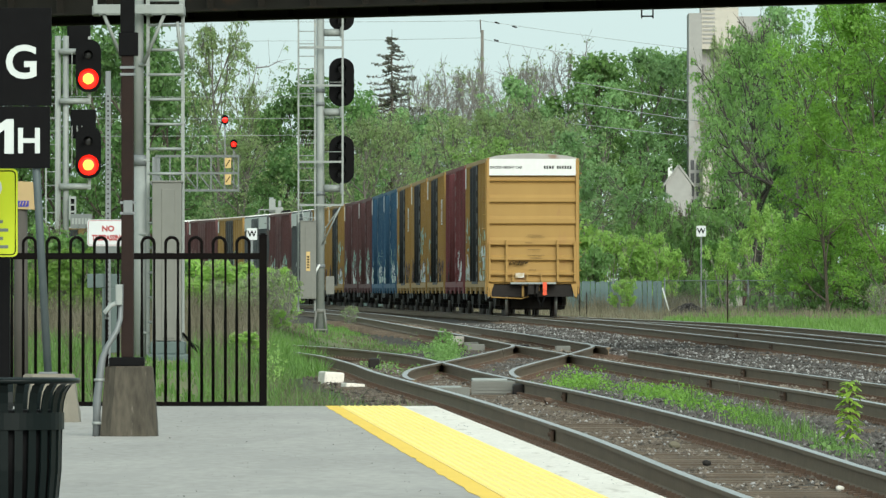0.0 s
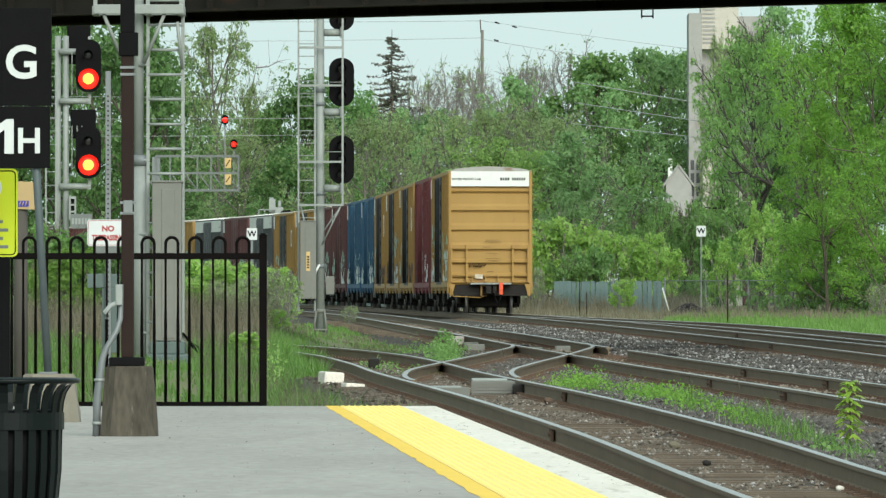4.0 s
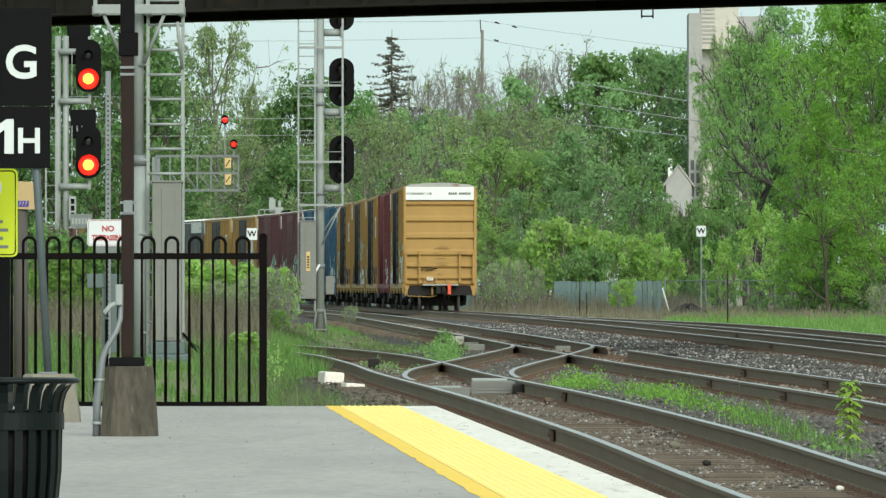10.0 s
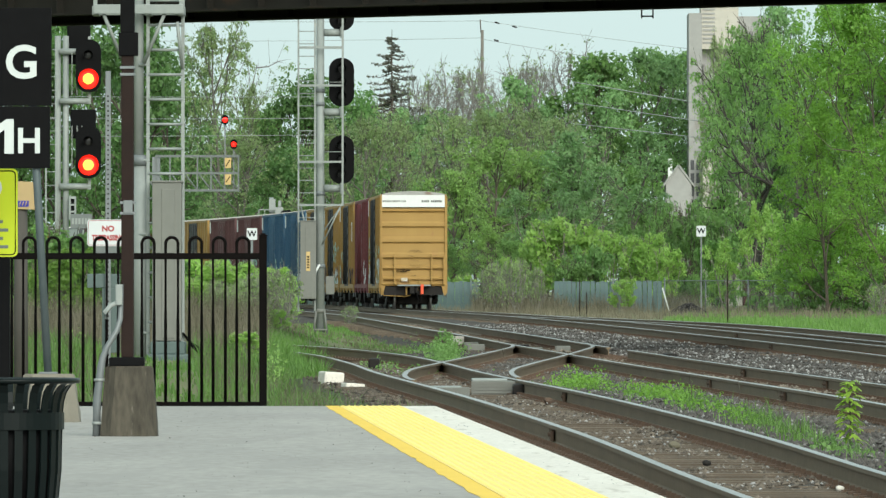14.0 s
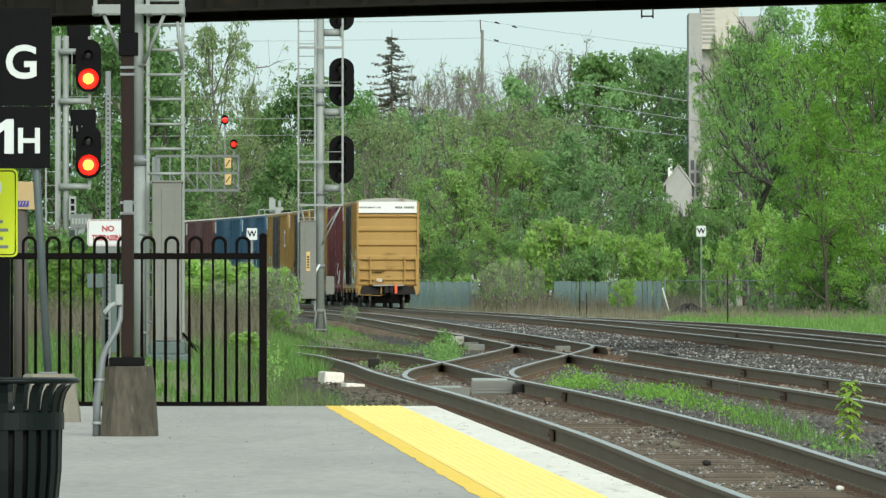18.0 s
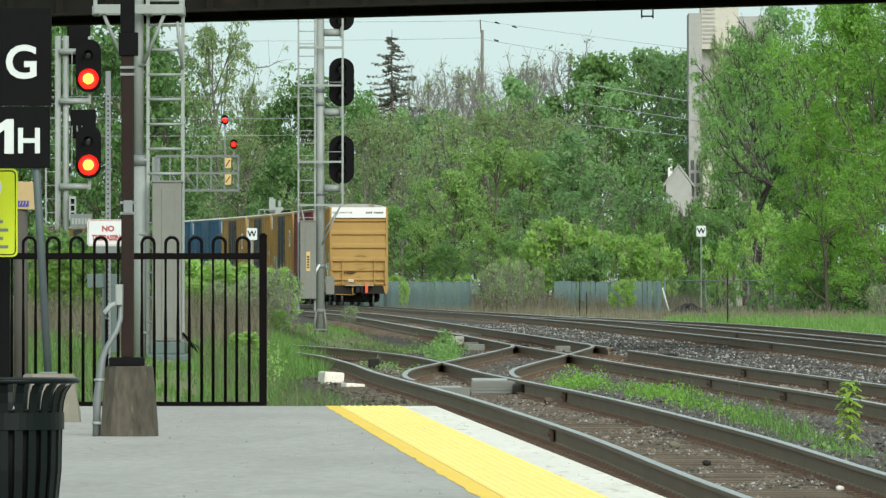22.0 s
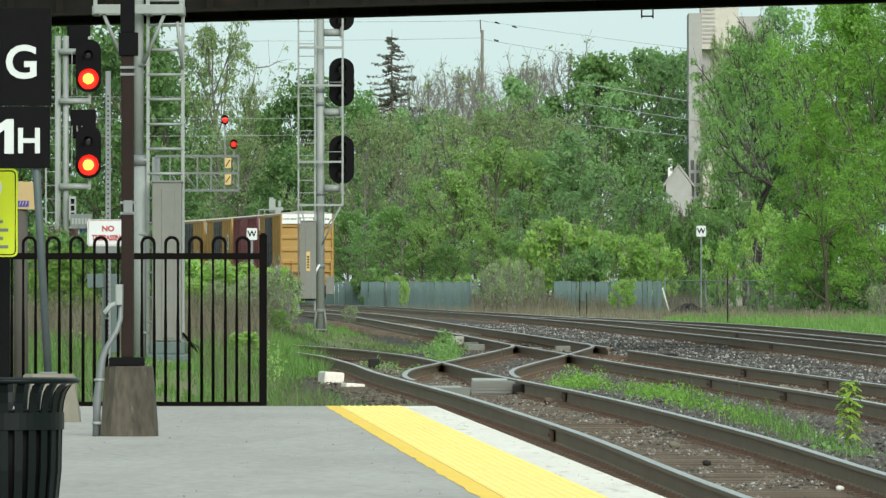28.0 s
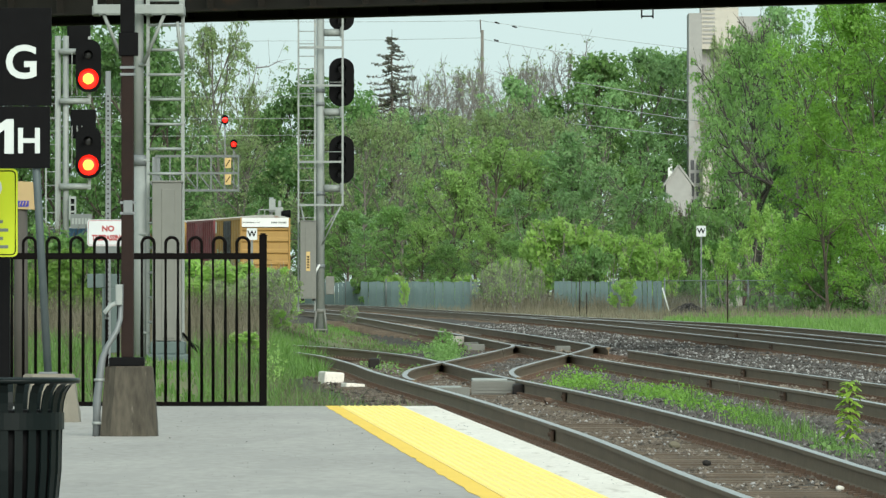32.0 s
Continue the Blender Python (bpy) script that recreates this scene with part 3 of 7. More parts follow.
def boxcar(label, paint, door_paint, roof_paint, mark=True, logo=False, white_band=False, ribs=14, tags=(), wide_door=2.4, top_band=False):
    car = thing("boxcar", pose(0, 0, 0), label, "boxcar", "freight train cars")
    h = BODY / 2
    for sx in (-1, 1):
        bm = bmesh.new()
        plan = [(-h, HALF_W - 0.005)]
        for i in range(ribs + 1):
            y = -h + 0.08 + (BODY - 0.16) * i / ribs
            if abs(y) > wide_door:
                plan += [(y - 0.075, HALF_W - 0.005), (y - 0.06, HALF_W + 0.055), (y + 0.06, HALF_W + 0.055), (y + 0.075, HALF_W - 0.005)]
        plan += [(h, HALF_W - 0.005), (h, HALF_W - 0.04), (-h, HALF_W - 0.04)]
        extrude_outline(bm, [(y, sx * x) for y, x in plan], 3.86, Matrix(((0, 0, 1, 0), (1, 0, 0, 0), (0, 1, 0, 1.05), (0, 0, 0, 1))))
        part("side_wall", bm, paint, car)
        bm = bmesh.new()
        box(bm, sx * (HALF_W - 0.02), sx * (HALF_W + 0.07), -h, h, 0.92, 1.10)
        box(bm, sx * (HALF_W - 0.04), sx * (HALF_W + 0.045), -h, h, 4.88, 5.0)
        part("side_sill", bm, paint, car)
        bm = bmesh.new()
        prof = [(1.02, HALF_W - 0.01), (1.02, HALF_W + 0.085)]
        for i in range(7):
            z = 1.22 + 0.52 * i
            prof += [(z, HALF_W + 0.085), (z + 0.03, HALF_W + 0.115), (z + 0.20, HALF_W + 0.115), (z + 0.23, HALF_W + 0.085)]
        prof += [(4.86, HALF_W + 0.085), (4.86, HALF_W - 0.01)]
        extrude_outline(bm, [(sx * x, z) for z, x in prof], 2 * wide_door, pose(0, -wide_door, 0))
        door = part("door", bm, door_paint, car)
        for yy in (-0.8, -0.3, 0.3, 0.8):
            bm = bmesh.new()
            tube(bm, (sx * (HALF_W + 0.135), yy * wide_door, 1.1), (sx * (HALF_W + 0.135), yy * wide_door, 4.8), 0.022, n=6)
            part("lock_rod", bm, door_paint, door)
        if mark:
            bm = bmesh.new()
            box(bm, sx * (HALF_W + 0.057), sx * (HALF_W + 0.064), h - 0.9, h - 0.10, 4.18, 4.86)
            part("reporting_panel", bm, WHITE, car, "white painted panel near the roof")
        if logo:
            bm = bmesh.new()
            for a, b in ((-7.1, -6.9), (-6.3, -6.1)):
                box(bm, sx * (HALF_W + 0.058), sx * (HALF_W + 0.066), a, b, 3.2, 4.0)
            box(bm, sx * (HALF_W + 0.058), sx * (HALF_W + 0.066), -7.1, -6.1, 3.9, 4.05)
            box(bm, sx * (HALF_W + 0.058), sx * (HALF_W + 0.066), -7.1, -6.1, 3.15, 3.3)
            part("emblem", bm, WHITE, car, "white painted emblem")
    for s in (-1, 1):
        bm = bmesh.new()
        ribs_end(bm, s * (h - 0.06), s)
        for sx in (-1, 1):
            box(bm, sx * (HALF_W - 0.06), sx * (HALF_W + 0.0), s * h - 0.07, s * h + 0.07, 1.0, 5.0, 0.012)
        part("end_wall", bm, paint, car)
        bm = bmesh.new()
        box(bm, -1.3, 1.3, s * h - s * 0.5, s * h + s * 0.02, 0.62, 1.0, 0.02)
        box(bm, -0.16, 0.16, s * h, s * (h + 0.42), 0.72, 0.98, 0.02)
        part("end_sill", bm, UNDER, car)
        bm = bmesh.new()
        box(bm, -0.09, 0.09, s * (h + 0.40), s * (h + 0.72), 0.74, 0.96, 0.03)
        box(bm, -0.17, 0.02, s * (h + 0.66), s * (h + 0.92), 0.70, 1.0, 0.04)
        box(bm, 0.08, 0.17, s * (h + 0.66), s * (h + 0.84), 0.72, 0.98, 0.03)
        part("coupler", bm, UNDER, car)
    bm = bmesh.new()
    arc = [(-HALF_W - 0.03, 4.985), (-HALF_W * 0.8, 5.06), (-HALF_W * 0.4, 5.12), (0, 5.14), (HALF_W * 0.4, 5.12), (HALF_W * 0.8, 5.06), (HALF_W + 0.03, 4.985), (HALF_W + 0.03, 4.95), (-HALF_W - 0.03, 4.95)]
    extrude_outline(bm, arc, BODY + 0.06, pose(0, -h - 0.03, 0))
    for i in range(15):
        y = -h + 0.3 + i * (BODY - 0.6) / 14
        extrude_outline(bm, [(x * 0.995, z + 0.025) for x, z in arc[:7]] + [(HALF_W, 4.99), (-HALF_W, 4.99)], 0.07, pose(0, y, 0))
    part("roof", bm, roof_paint, car)
    bm = bmesh.new()
    box(bm, -0.35, 0.35, -h, h, 0.72, 1.04)
    for i in range(9):
        y = -h + 1.0 + i * (BODY - 2) / 8
        box(bm, -HALF_W, HALF_W, y - 0.08, y + 0.08, 0.82, 1.04)
    box(bm, -0.9, 0.3, -1.2, -0.2, 0.45, 0.85, 0.04)
    tube(bm, (0.3, -3.0, 0.62), (0.3, -1.6, 0.62), 0.2, n=12)
    # dark box and cross pieces added to shut out daylight below the floor
    box(bm, -0.75, 0.75, -h + 4.0, h - 4.0, 0.38, 0.80, 0.05)
    for i in range(12):
        y = -h + 4.4 + i * (BODY - 8.8) / 11
        box(bm, -1.15, 1.15, y - 0.05, y + 0.05, 0.45, 0.9)
    part("underframe", bm, UNDER, car)
    for sx in (-1, 1):
        bm = bmesh.new()
        for i in range(13):
            y = -h + 0.45 + i * (BODY - 0.9) / 12
            wide = 0.42 if i % 3 == 0 else 0.13
            box(bm, sx * (HALF_W + 0.005), sx * (HALF_W + 0.06), y - wide, y + wide, 0.70 if i % 3 == 0 else 0.80, 0.93)
        tagged(part("sill_brackets", bm, paint, car), kind="stuff")
        for s in (-1, 1):
            bm = bmesh.new()
            y = s * (h - 0.35)
            hose(bm, [(sx * (HALF_W + 0.03), y - 0.22, 0.95), (sx * (HALF_W + 0.03), y - 0.22, 0.52), (sx * (HALF_W + 0.03), y + 0.22, 0.52), (sx * (HALF_W + 0.03), y + 0.22, 0.95)], 0.02, 6)
            part("stirrup_step", bm, GALV, car)
        bm = bmesh.new()
        for i in range(8):
            z = 1.45 + 0.44 * i
            hose(bm, [(sx * (HALF_W + 0.05), -h + 0.12, z), (sx * (HALF_W + 0.13), -h + 0.12, z), (sx * (HALF_W + 0.13), -h + 0.56, z), (sx * (HALF_W + 0.05), -h + 0.56, z)], 0.016, 5)
        tagged(part("side_grab_irons", bm, paint, car), kind="stuff")
    sets = truck_parts(car, -h + 2.15) + truck_parts(car, h - 2.15)
    for tag, y0, y1, z1, sx in tags:
        bm = bmesh.new()
        rng = np.random.RandomState(int(abs(y0) * 100))
        for k in range(int((y1 - y0) * 7)):
            y, z = rng.uniform(y0, y1), 1.14 + (z1 - 1.14) * rng.uniform() ** 1.7
            if noise.noise((y * 0.8, z * 0.9, y0)) < -0.08:
                continue
            o = HALF_W + 0.0585 + rng.uniform(0, 0.006)
            ry, rz, tilt = rng.uniform(0.10, 0.62), rng.uniform(0.04, 0.26), rng.uniform(-0.8, 0.8)
            ring = []
            for q in range(7):
                g = 2 * math.pi * q / 7
                l = rng.uniform(0.45, 1.25)
                dz = rz * l * math.sin(g)
                ring.append(bm.verts.new((sx * o, y + ry * l * math.cos(g) + tilt * dz, max(1.12, z + dz))))
            bm.faces.new(ring)
        tagged(part("spray_paint", bm, tag, car, "spray-painted graffiti"), kind="stuff")
    if top_band:
        for sx in (-1, 1):
            bm = bmesh.new()
            box(bm, sx * (HALF_W + 0.05), sx * (HALF_W + 0.066), -h + 0.1, h - 0.1, 4.25, 4.92)
            part("upper_band", bm, ROOF_WHITE, car, "weathered white band under the roof")
    if white_band:
        y = -h - 0.074
        bm = bmesh.new()
        box(bm, -HALF_W + 0.06, HALF_W - 0.06, y - 0.004, y + 0.004, 4.46, 4.985)
        band = part("warning_band", bm, WHITE, car, "white band with black lettering on the end wall")
        words("lettering", "EXCESS HEIGHT CAR", 0.108, BLACK, band, pose(-0.83, y - 0.006, 4.71), 0.003)
        bm = bmesh.new()
        x = 0.36
        for w in (0.055, 0.05, 0.06, 0.06, 0, 0.052, 0.048, 0.052, 0.052, 0.052, 0.052):
            if w:
                box(bm, x, x + w, y - 0.008, y - 0.004, 4.665, 4.765)
            x += (w or 0.04) + 0.030
        tagged(part("number_bars", bm, BLACK, band), kind="stuff")
        # ladders, grab irons and lettering of the end wall
        for x in (-1.36, -0.82, 0.80, 1.34):
            z1 = 2.42 if abs(x) < 1 else 2.36
            bm = bmesh.new()
            box(bm, x - 0.035, x + 0.035, y - 0.10, y + 0.02, 1.10, z1, 0.008)
            part("stile", bm, BOX_YELLOW, car)
        for z in (1.26, 1.72, 2.20):
            for xa, xb in ((-1.36, -0.82), (0.80, 1.34)):
                bm = bmesh.new()
                hose(bm, [(xa, y - 0.02, z + 0.08), (xa, y - 0.10, z + 0.08), (xb, y - 0.10, z + 0.08), (xb, y - 0.02, z + 0.08)], 0.016, 6)
                part("grab_iron", bm, BOX_YELLOW, car)
        for x in (-0.62, -0.16, 0.28):
            bm = bmesh.new()
            box(bm, x - 0.02, x + 0.02, y - 0.08, y + 0.02, 1.10, 1.36)
            part("bracket", bm, BOX_YELLOW, car)
        bm = bmesh.new()
        box(bm, -0.70, 0.74, y - 0.34, y - 0.0, 1.015, 1.075, 0.006)
        for i in range(9):
            box(bm, -0.68 + i * 0.16, -0.66 + i * 0.16, y - 0.345, y - 0.335, 1.02, 1.07)
        part("crossover_platform", bm, ALU, car, "grey steel walkway over the coupler")
        bm = bmesh.new()
        hose(bm, [(-1.35, y - 0.12, 0.92), (-1.30, y - 0.14, 0.60), (-0.35, y - 0.16, 0.56), (-0.12, y - 0.20, 0.62)], 0.02, 6)
        part("uncoupling_lever", bm, BOX_YELLOW, car)
        bm = bmesh.new()
        box(bm, -0.34, -0.27, y - 0.10, y + 0.02, 0.62, 1.01, 0.008)
        box(bm, -0.34, 0.22, y - 0.10, y + 0.02, 0.95, 1.012, 0.008)
        box(bm, 0.15, 0.22, y - 0.10, y + 0.02, 0.80, 1.01, 0.008)
        part("coupler_pocket", bm, BOX_YELLOW, car)
        for sx in (-1, 1):
            bm = bmesh.new()
            extrude_outline(bm, [(sx * 1.22, 1.02), (sx * 1.42, 1.02), (sx * 1.42, 0.62), (sx * 1.34, 0.62)], 0.06, pose(0, y - 0.04, 0))
            part("corner_bracket", bm, BOX_YELLOW, car)
        bm = bmesh.new()
        box(bm, 0.30, 0.43, y - 0.62, y - 0.46, 0.80, 1.08, 0.02)
        box(bm, 0.30, 0.43, y - 0.60, y - 0.48, 0.66, 0.80, 0.02)
        part("end_of_train_marker", bm, EOT, car, "orange end-of-train marker on the coupler")
        bm = bmesh.new()
        hose(bm, [(0.10, y - 0.30, 0.72), (0.20, y - 0.42, 0.45), (0.26, y - 0.48, 0.32), (0.33, y - 0.50, 0.48), (0.36, y - 0.52, 0.66)], 0.028, 8)
        part("air_hose", bm, BLACK, car)
        for sx in (-1, 1):
            bm = bmesh.new()
            hose(bm, [(sx * 1.38, y + 0.2, 0.95), (sx * 1.38, y + 0.2, 0.58), (sx * 1.38, y + 0.6, 0.58), (sx * 1.38, y + 0.6, 0.95)], 0.018, 6)
            part("step", bm, BOX_YELLOW if sx > 0 else WHITE, car)
        bm = bmesh.new()
        for z, xs in ((2.56, (-0.14, 0.30)), (2.50, (-0.20, 0.34)), (2.32, (-0.22, 0.0)), (2.10, (-0.14, 0.22)), (1.92, (-0.14, 0.36)), (1.84, (-0.06, 0.30)), (1.46, (-0.10, 0.1))):
            x = xs[0]
            while x < xs[1]:
                box(bm, x, x + 0.035, y - 0.004 + 0.018, y + 0.03, z, z + 0.017)
                x += 0.06
        tagged(part("data_lettering", bm, UNDER, car), kind="stuff")
        # graffiti scrawl and paper placard
        bm = bmesh.new()
        pts = [(-0.72, 1.62), (-0.70, 1.74), (-0.66, 1.64), (-0.62, 1.75), (-0.58, 1.63), (-0.53, 1.74), (-0.47, 1.70), (-0.53, 1.62), (-0.44, 1.64), (-0.40, 1.75), (-0.34, 1.70), (-0.39, 1.62), (-0.30, 1.66), (-0.26, 1.74), (-0.22, 1.68), (-0.14, 1.72)]
        hose(bm, [(x, y - 0.0, z) for x, z in pts], 0.024, 5)
        part("scrawl", bm, BLACK, car, "black spray-painted scrawl")
        bm = bmesh.new()
        box(bm, -0.54, -0.26, y - 0.012, y + 0.01, 1.22, 1.37)
        part("placard", bm, PLACARD, car, "white smeared placard")
    return car, sets


T, W2, K2, RUST = TAG_TEAL, TAG_WHITE, BLACK, BOX_BROWN
last_car, last_sets = boxcar("yellow high boxcar with black doors and a white warning band", BOX_YELLOW, BOX_BLACK, ROOF_GREY, white_band=True,
                             tags=((TAG_PALE, -8.5, -2.4, 3.0, -1), (TAG_PALE, -8.45, -5.5, 2.2, -1), (W2, -8.3, -4.2, 2.1, -1), (T, 2.4, 8.3, 3.2, -1), (W2, 3.0, 8.0, 2.0, -1)))
red_car, _ = boxcar("oxide red boxcar with ribbed sides and red doors", BOX_RED, BOX_RED, ROOF_GREY, mark=False, tags=((W2, -7, -3, 2.2, -1), (K2, 3, 6, 2.0, -1)))
logo_car, _ = boxcar("yellow boxcar with black doors and a white emblem", BOX_YELLOW, BOX_BLACK, ROOF_GREY, logo=True, tags=((T, 2.5, 8.4, 2.8, -1), (K2, -8.4, -3, 1.9, -1), (RUST, -8.4, 8.4, 1.9, -1)))
plain_car, _ = boxcar("yellow boxcar with black doors and spray paint", BOX_YELLOW, BOX_BLACK, ROOF_GREY, tags=((T, -8.4, -2.5, 3.2, -1), (W2, -8, -3, 1.8, -1), (K2, 3, 8.4, 2.2, -1), (RUST, -8.4, 8.4, 2.0, -1)))
blue_car, _ = boxcar("faded blue boxcar with ribbed sides and graffiti", BOX_BLUE, BOX_BLUE, ROOF_GREY, ribs=18, tags=((T, -8, 8.3, 2.4, -1), (W2, -8.3, 8.3, 1.8, -1)))
brown_car, _ = boxcar("reddish brown boxcar with ribbed sides", BOX_BROWN, BOX_BROWN, ROOF_GREY, ribs=18, tags=((W2, -6, 4, 2.2, -1), (T, -8.3, 8.3, 2.6, -1)))
grey_car, _ = boxcar("dark grey boxcar with a whitish roof", BOX_GREY, BOX_GREY, ROOF_WHITE, ribs=18, tags=((W2, -6, 4, 2.4, -1),), top_band=True)
pale_car, _ = boxcar("brown boxcar with a whitish roof", BOX_BROWN, BOX_BROWN, ROOF_WHITE, ribs=18, tags=((W2, -6, 4, 2.6, -1),))
away = pose(0, 900, 0)
TRAIN = [last_car, red_car, logo_car, plain_car, copy_thing(logo_car, away), blue_car, copy_thing(blue_car, away), brown_car, copy_thing(brown_car, away),
         copy_thing(plain_car, away), copy_thing(logo_car, away), grey_car, copy_thing(brown_car, away), copy_thing(grey_car, away), copy_thing(plain_car, away), copy_thing(brown_car, away),
         pale_car, copy_thing(red_car, away), copy_thing(brown_car, away), copy_thing(plain_car, away)]

# way of the train's rear end along the main track
LINE_D = np.arange(200.0, 1000.0, 0.5)
LINE_X = TRACK_MAIN(LINE_D)
LINE_S = np.concatenate(([0], np.cumsum(np.hypot(np.diff(LINE_X), np.diff(LINE_D)))))
REAR = through_points([(0, 315), (3.5, 344.8), (8, 383), (14, 434.2), (20, 485.4), (24, 518.6), (28, 550.3), (32, 581.6)])


def rear_s(t):
    return float(np.interp(REAR(t), LINE_D, LINE_S))


def on_line(s):
    d = float(np.interp(s, LINE_S, LINE_D))
    return Vector((float(TRACK_MAIN(d)), d, float(level(d))))


def car_pose(t, i):
    s = rear_s(t) + i * CAR_PITCH + BODY / 2
    a, b = on_line(s - 6.42), on_line(s + 6.42)
    y = (b - a).normalized()
    x = y.cross(Vector((0, 0, 1))).normalized()
    z = x.cross(y)
    m = Matrix((x, y, z)).transposed().to_4x4()
    return Matrix.Translation((a + b) / 2) @ m


def motions():
    times = [0.5 * k for k in range(65)]
    for i, car in enumerate(TRAIN):
        walk(car, [(t, car_pose(t, i)) for t in times])
    for ws in last_sets:
        at = ws.location.copy()
        rows, k = [], 0
        while True:
            t = k / 15
            if t > 32:
                break
            rows.append((t, pose(at.x, at.y, at.z, -math.degrees((rear_s(t) - rear_s(0)) / 0.42), 0, 0)))
            k += 1
        walk(ws, rows)


# ---- signals ----


def signal_head(parent, x, y, z, w, h, lamps, core=True):
    """An oval black target with hooded lamps, facing -y; each lamp at (height, lit)."""
    hd = new("signal_head")
    hd.parent = parent
    hd.matrix_world = parent.matrix_world @ pose(x, y, z)
    hd["label"] = "black oval signal head with hooded lamps"
    bm = bmesh.new()
    extrude_outline(bm, rounded(w, h, w * 0.46, 8), 0.05)
    part("target", bm, BLACK, hd)
    bm = bmesh.new()
    box(bm, -w * 0.3, w * 0.3, 0.05, 0.30, -h * 0.36, h * 0.36, 0.02)
    part("lamp_housing", bm, BLACK, hd)
    for zz, on in lamps:
        bm = bmesh.new()
        n = 14
        r = w * (0.24 if on else 0.19)
        hood_r = r * (1.66 if on else 1.0)
        for k in range(n):
            a0, a1 = radians(-40 + 260 * k / n), radians(-40 + 260 * (k + 1) / n)
            quad = []
            for a, l in ((a0, 0.0), (a1, 0.0), (a1, -0.26), (a0, -0.26)):
                quad.append(bm.verts.new((hood_r * math.cos(a), l, zz + hood_r * math.sin(a))))
            bm.faces.new(quad)
        bmesh.ops.solidify(bm, geom=bm.faces[:], thickness=0.008)
        part("hood", bm, HOOD, hd)
        bm = bmesh.new()
        # a lit lens is oversize: its red disc stands in for the glow
        bmesh.ops.create_uvsphere(bm, u_segments=20, v_segments=10, radius=r * (1.7 if on else 0.86), matrix=pose(0, -0.01, zz) @ Matrix.Diagonal((1, 0.3, 1, 1)))
        part("lens", bm, LAMP_RED if on else LENS_OFF, hd, "red lens drawn oversize to stand for the lamp's glow" if on else "")
        # added orange disc imitates the overexposed centre of the red lamp
        if on and core:
            bm = bmesh.new()
            tube(bm, (0, -0.14, zz), (0, -0.03, zz), r * 0.88, n=20)
            part("lamp", bm, LAMP_CORE, hd, "orange core standing for the overexposed lamp middle")
    return hd


def ladder(parent, x0, x1, y, z0, z1, pitch, r=0.02, rung=0.012, material=ALU, x0t=None):
    for x in (x0, x1):
        bm = bmesh.new()
        box(bm, x - r, x + r, y - r * 0.6, y + r * 0.6, z0, z1, r * 0.2)
        part("ladder_rail", bm, material, parent)
    me = None
    z = z0 + pitch * 0.5
    while z < z1:
        if me is None:
            bm = bmesh.new()
            tube(bm, (x0, y, 0), (x1, y, 0), rung, n=8)
            ob = part("rung", bm, material, parent)
            me = ob.data
        else:
            ob = new("rung", me)
            ob.parent = parent
        ob.location = (0, 0, z)
        z += pitch


def relay_case(parent, x0, x1, y, z0, z1, label_strip):
    bm = bmesh.new()
    box(bm, x0, x1, y, y + 0.36, z0, z1, 0.012)
    case = part("relay_case", bm, CASE, parent, "tall grey steel relay case")
    w = x1 - x0
    bm = bmesh.new()
    box(bm, x0 + 0.32 * w, x0 + 0.76 * w, y - 0.014, y, z0 + 0.04, z1 - 0.10, 0.006)
    part("case_door", bm, CASE, case)
    bm = bmesh.new()
    box(bm, x0 - 0.02, x1 + 0.02, y - 0.02, y + 0.38, z1, z1 + 0.03, 0.006)
    part("case_lid", bm, CASE, case)
    for xx in (x0 + 0.15 * w, x0 + 0.86 * w):
        bm = bmesh.new()
        box(bm, xx - 0.05, xx + 0.05, y + 0.02, y + 0.3, z0 - 0.06, z0, 0.006)
        part("case_foot", bm, UNDER, case)
    if label_strip:
        bm = bmesh.new()
        box(bm, x0 + 0.38 * w, x0 + 0.62 * w, y - 0.020, y - 0.014, z0 + 0.48 * (z1 - z0) - 0.28, z0 + 0.48 * (z1 - z0) + 0.30)
        strip = part("name_strip", bm, ORANGE, case, "yellow strip with unreadable dark lettering")
        bm = bmesh.new()
        for i in range(5):
            z = z0 + 0.48 * (z1 - z0) - 0.2 + 0.08 * i
            box(bm, x0 + 0.43 * w, x0 + 0.57 * w, y - 0.024, y - 0.020, z, z + 0.05)
        tagged(part("bars", bm, UNDER, strip), kind="stuff")


# signal mast beyond the siding switch, with three dark heads
MAST_SIZE = 0.8333
mast_c = thing("signal_mast", pose(-3.083, 250, 0.353) @ Matrix.Scale(MAST_SIZE, 4), "grey steel signal mast with a ladder and three unlit heads", "railway signal", "signal masts")
bm = bmesh.new()
tube(bm, (0, 0, -0.17), (0, 0, 9.9), 0.128, 0.118, n=18)
part("mast", bm, ALU, mast_c)
bm = bmesh.new()
box(bm, -0.24, 0.24, -0.24, 0.24, -0.30, -0.13, 0.02)
for bx in (-0.2, 0.2):
    for by in (-0.2, 0.2):
        tube(bm, (bx, by, -0.13), (bx, by, 0.0), 0.025, n=6)
        tube(bm, (bx, by, -0.07), (bx * 0.6, by * 0.6, 0.55), 0.034, n=6)
box(bm, -0.23, 0.23, -0.23, 0.23, -0.03, 0.01, 0.006)
tube(bm, (0, 0, 0.48), (0, 0, 0.62), 0.155, n=18)
part("mast_base", bm, CASE, mast_c)
for z in (1.9, 4.1, 6.8, 7.2):
    bm = bmesh.new()
    tube(bm, (0, 0, z - 0.06), (0, 0, z + 0.06), 0.145, n=18)
    part("collar", bm, GALV, mast_c)
ladder(mast_c, -0.66, -0.16, -0.05, 0.55, 9.9, 0.375, 0.028, 0.014)
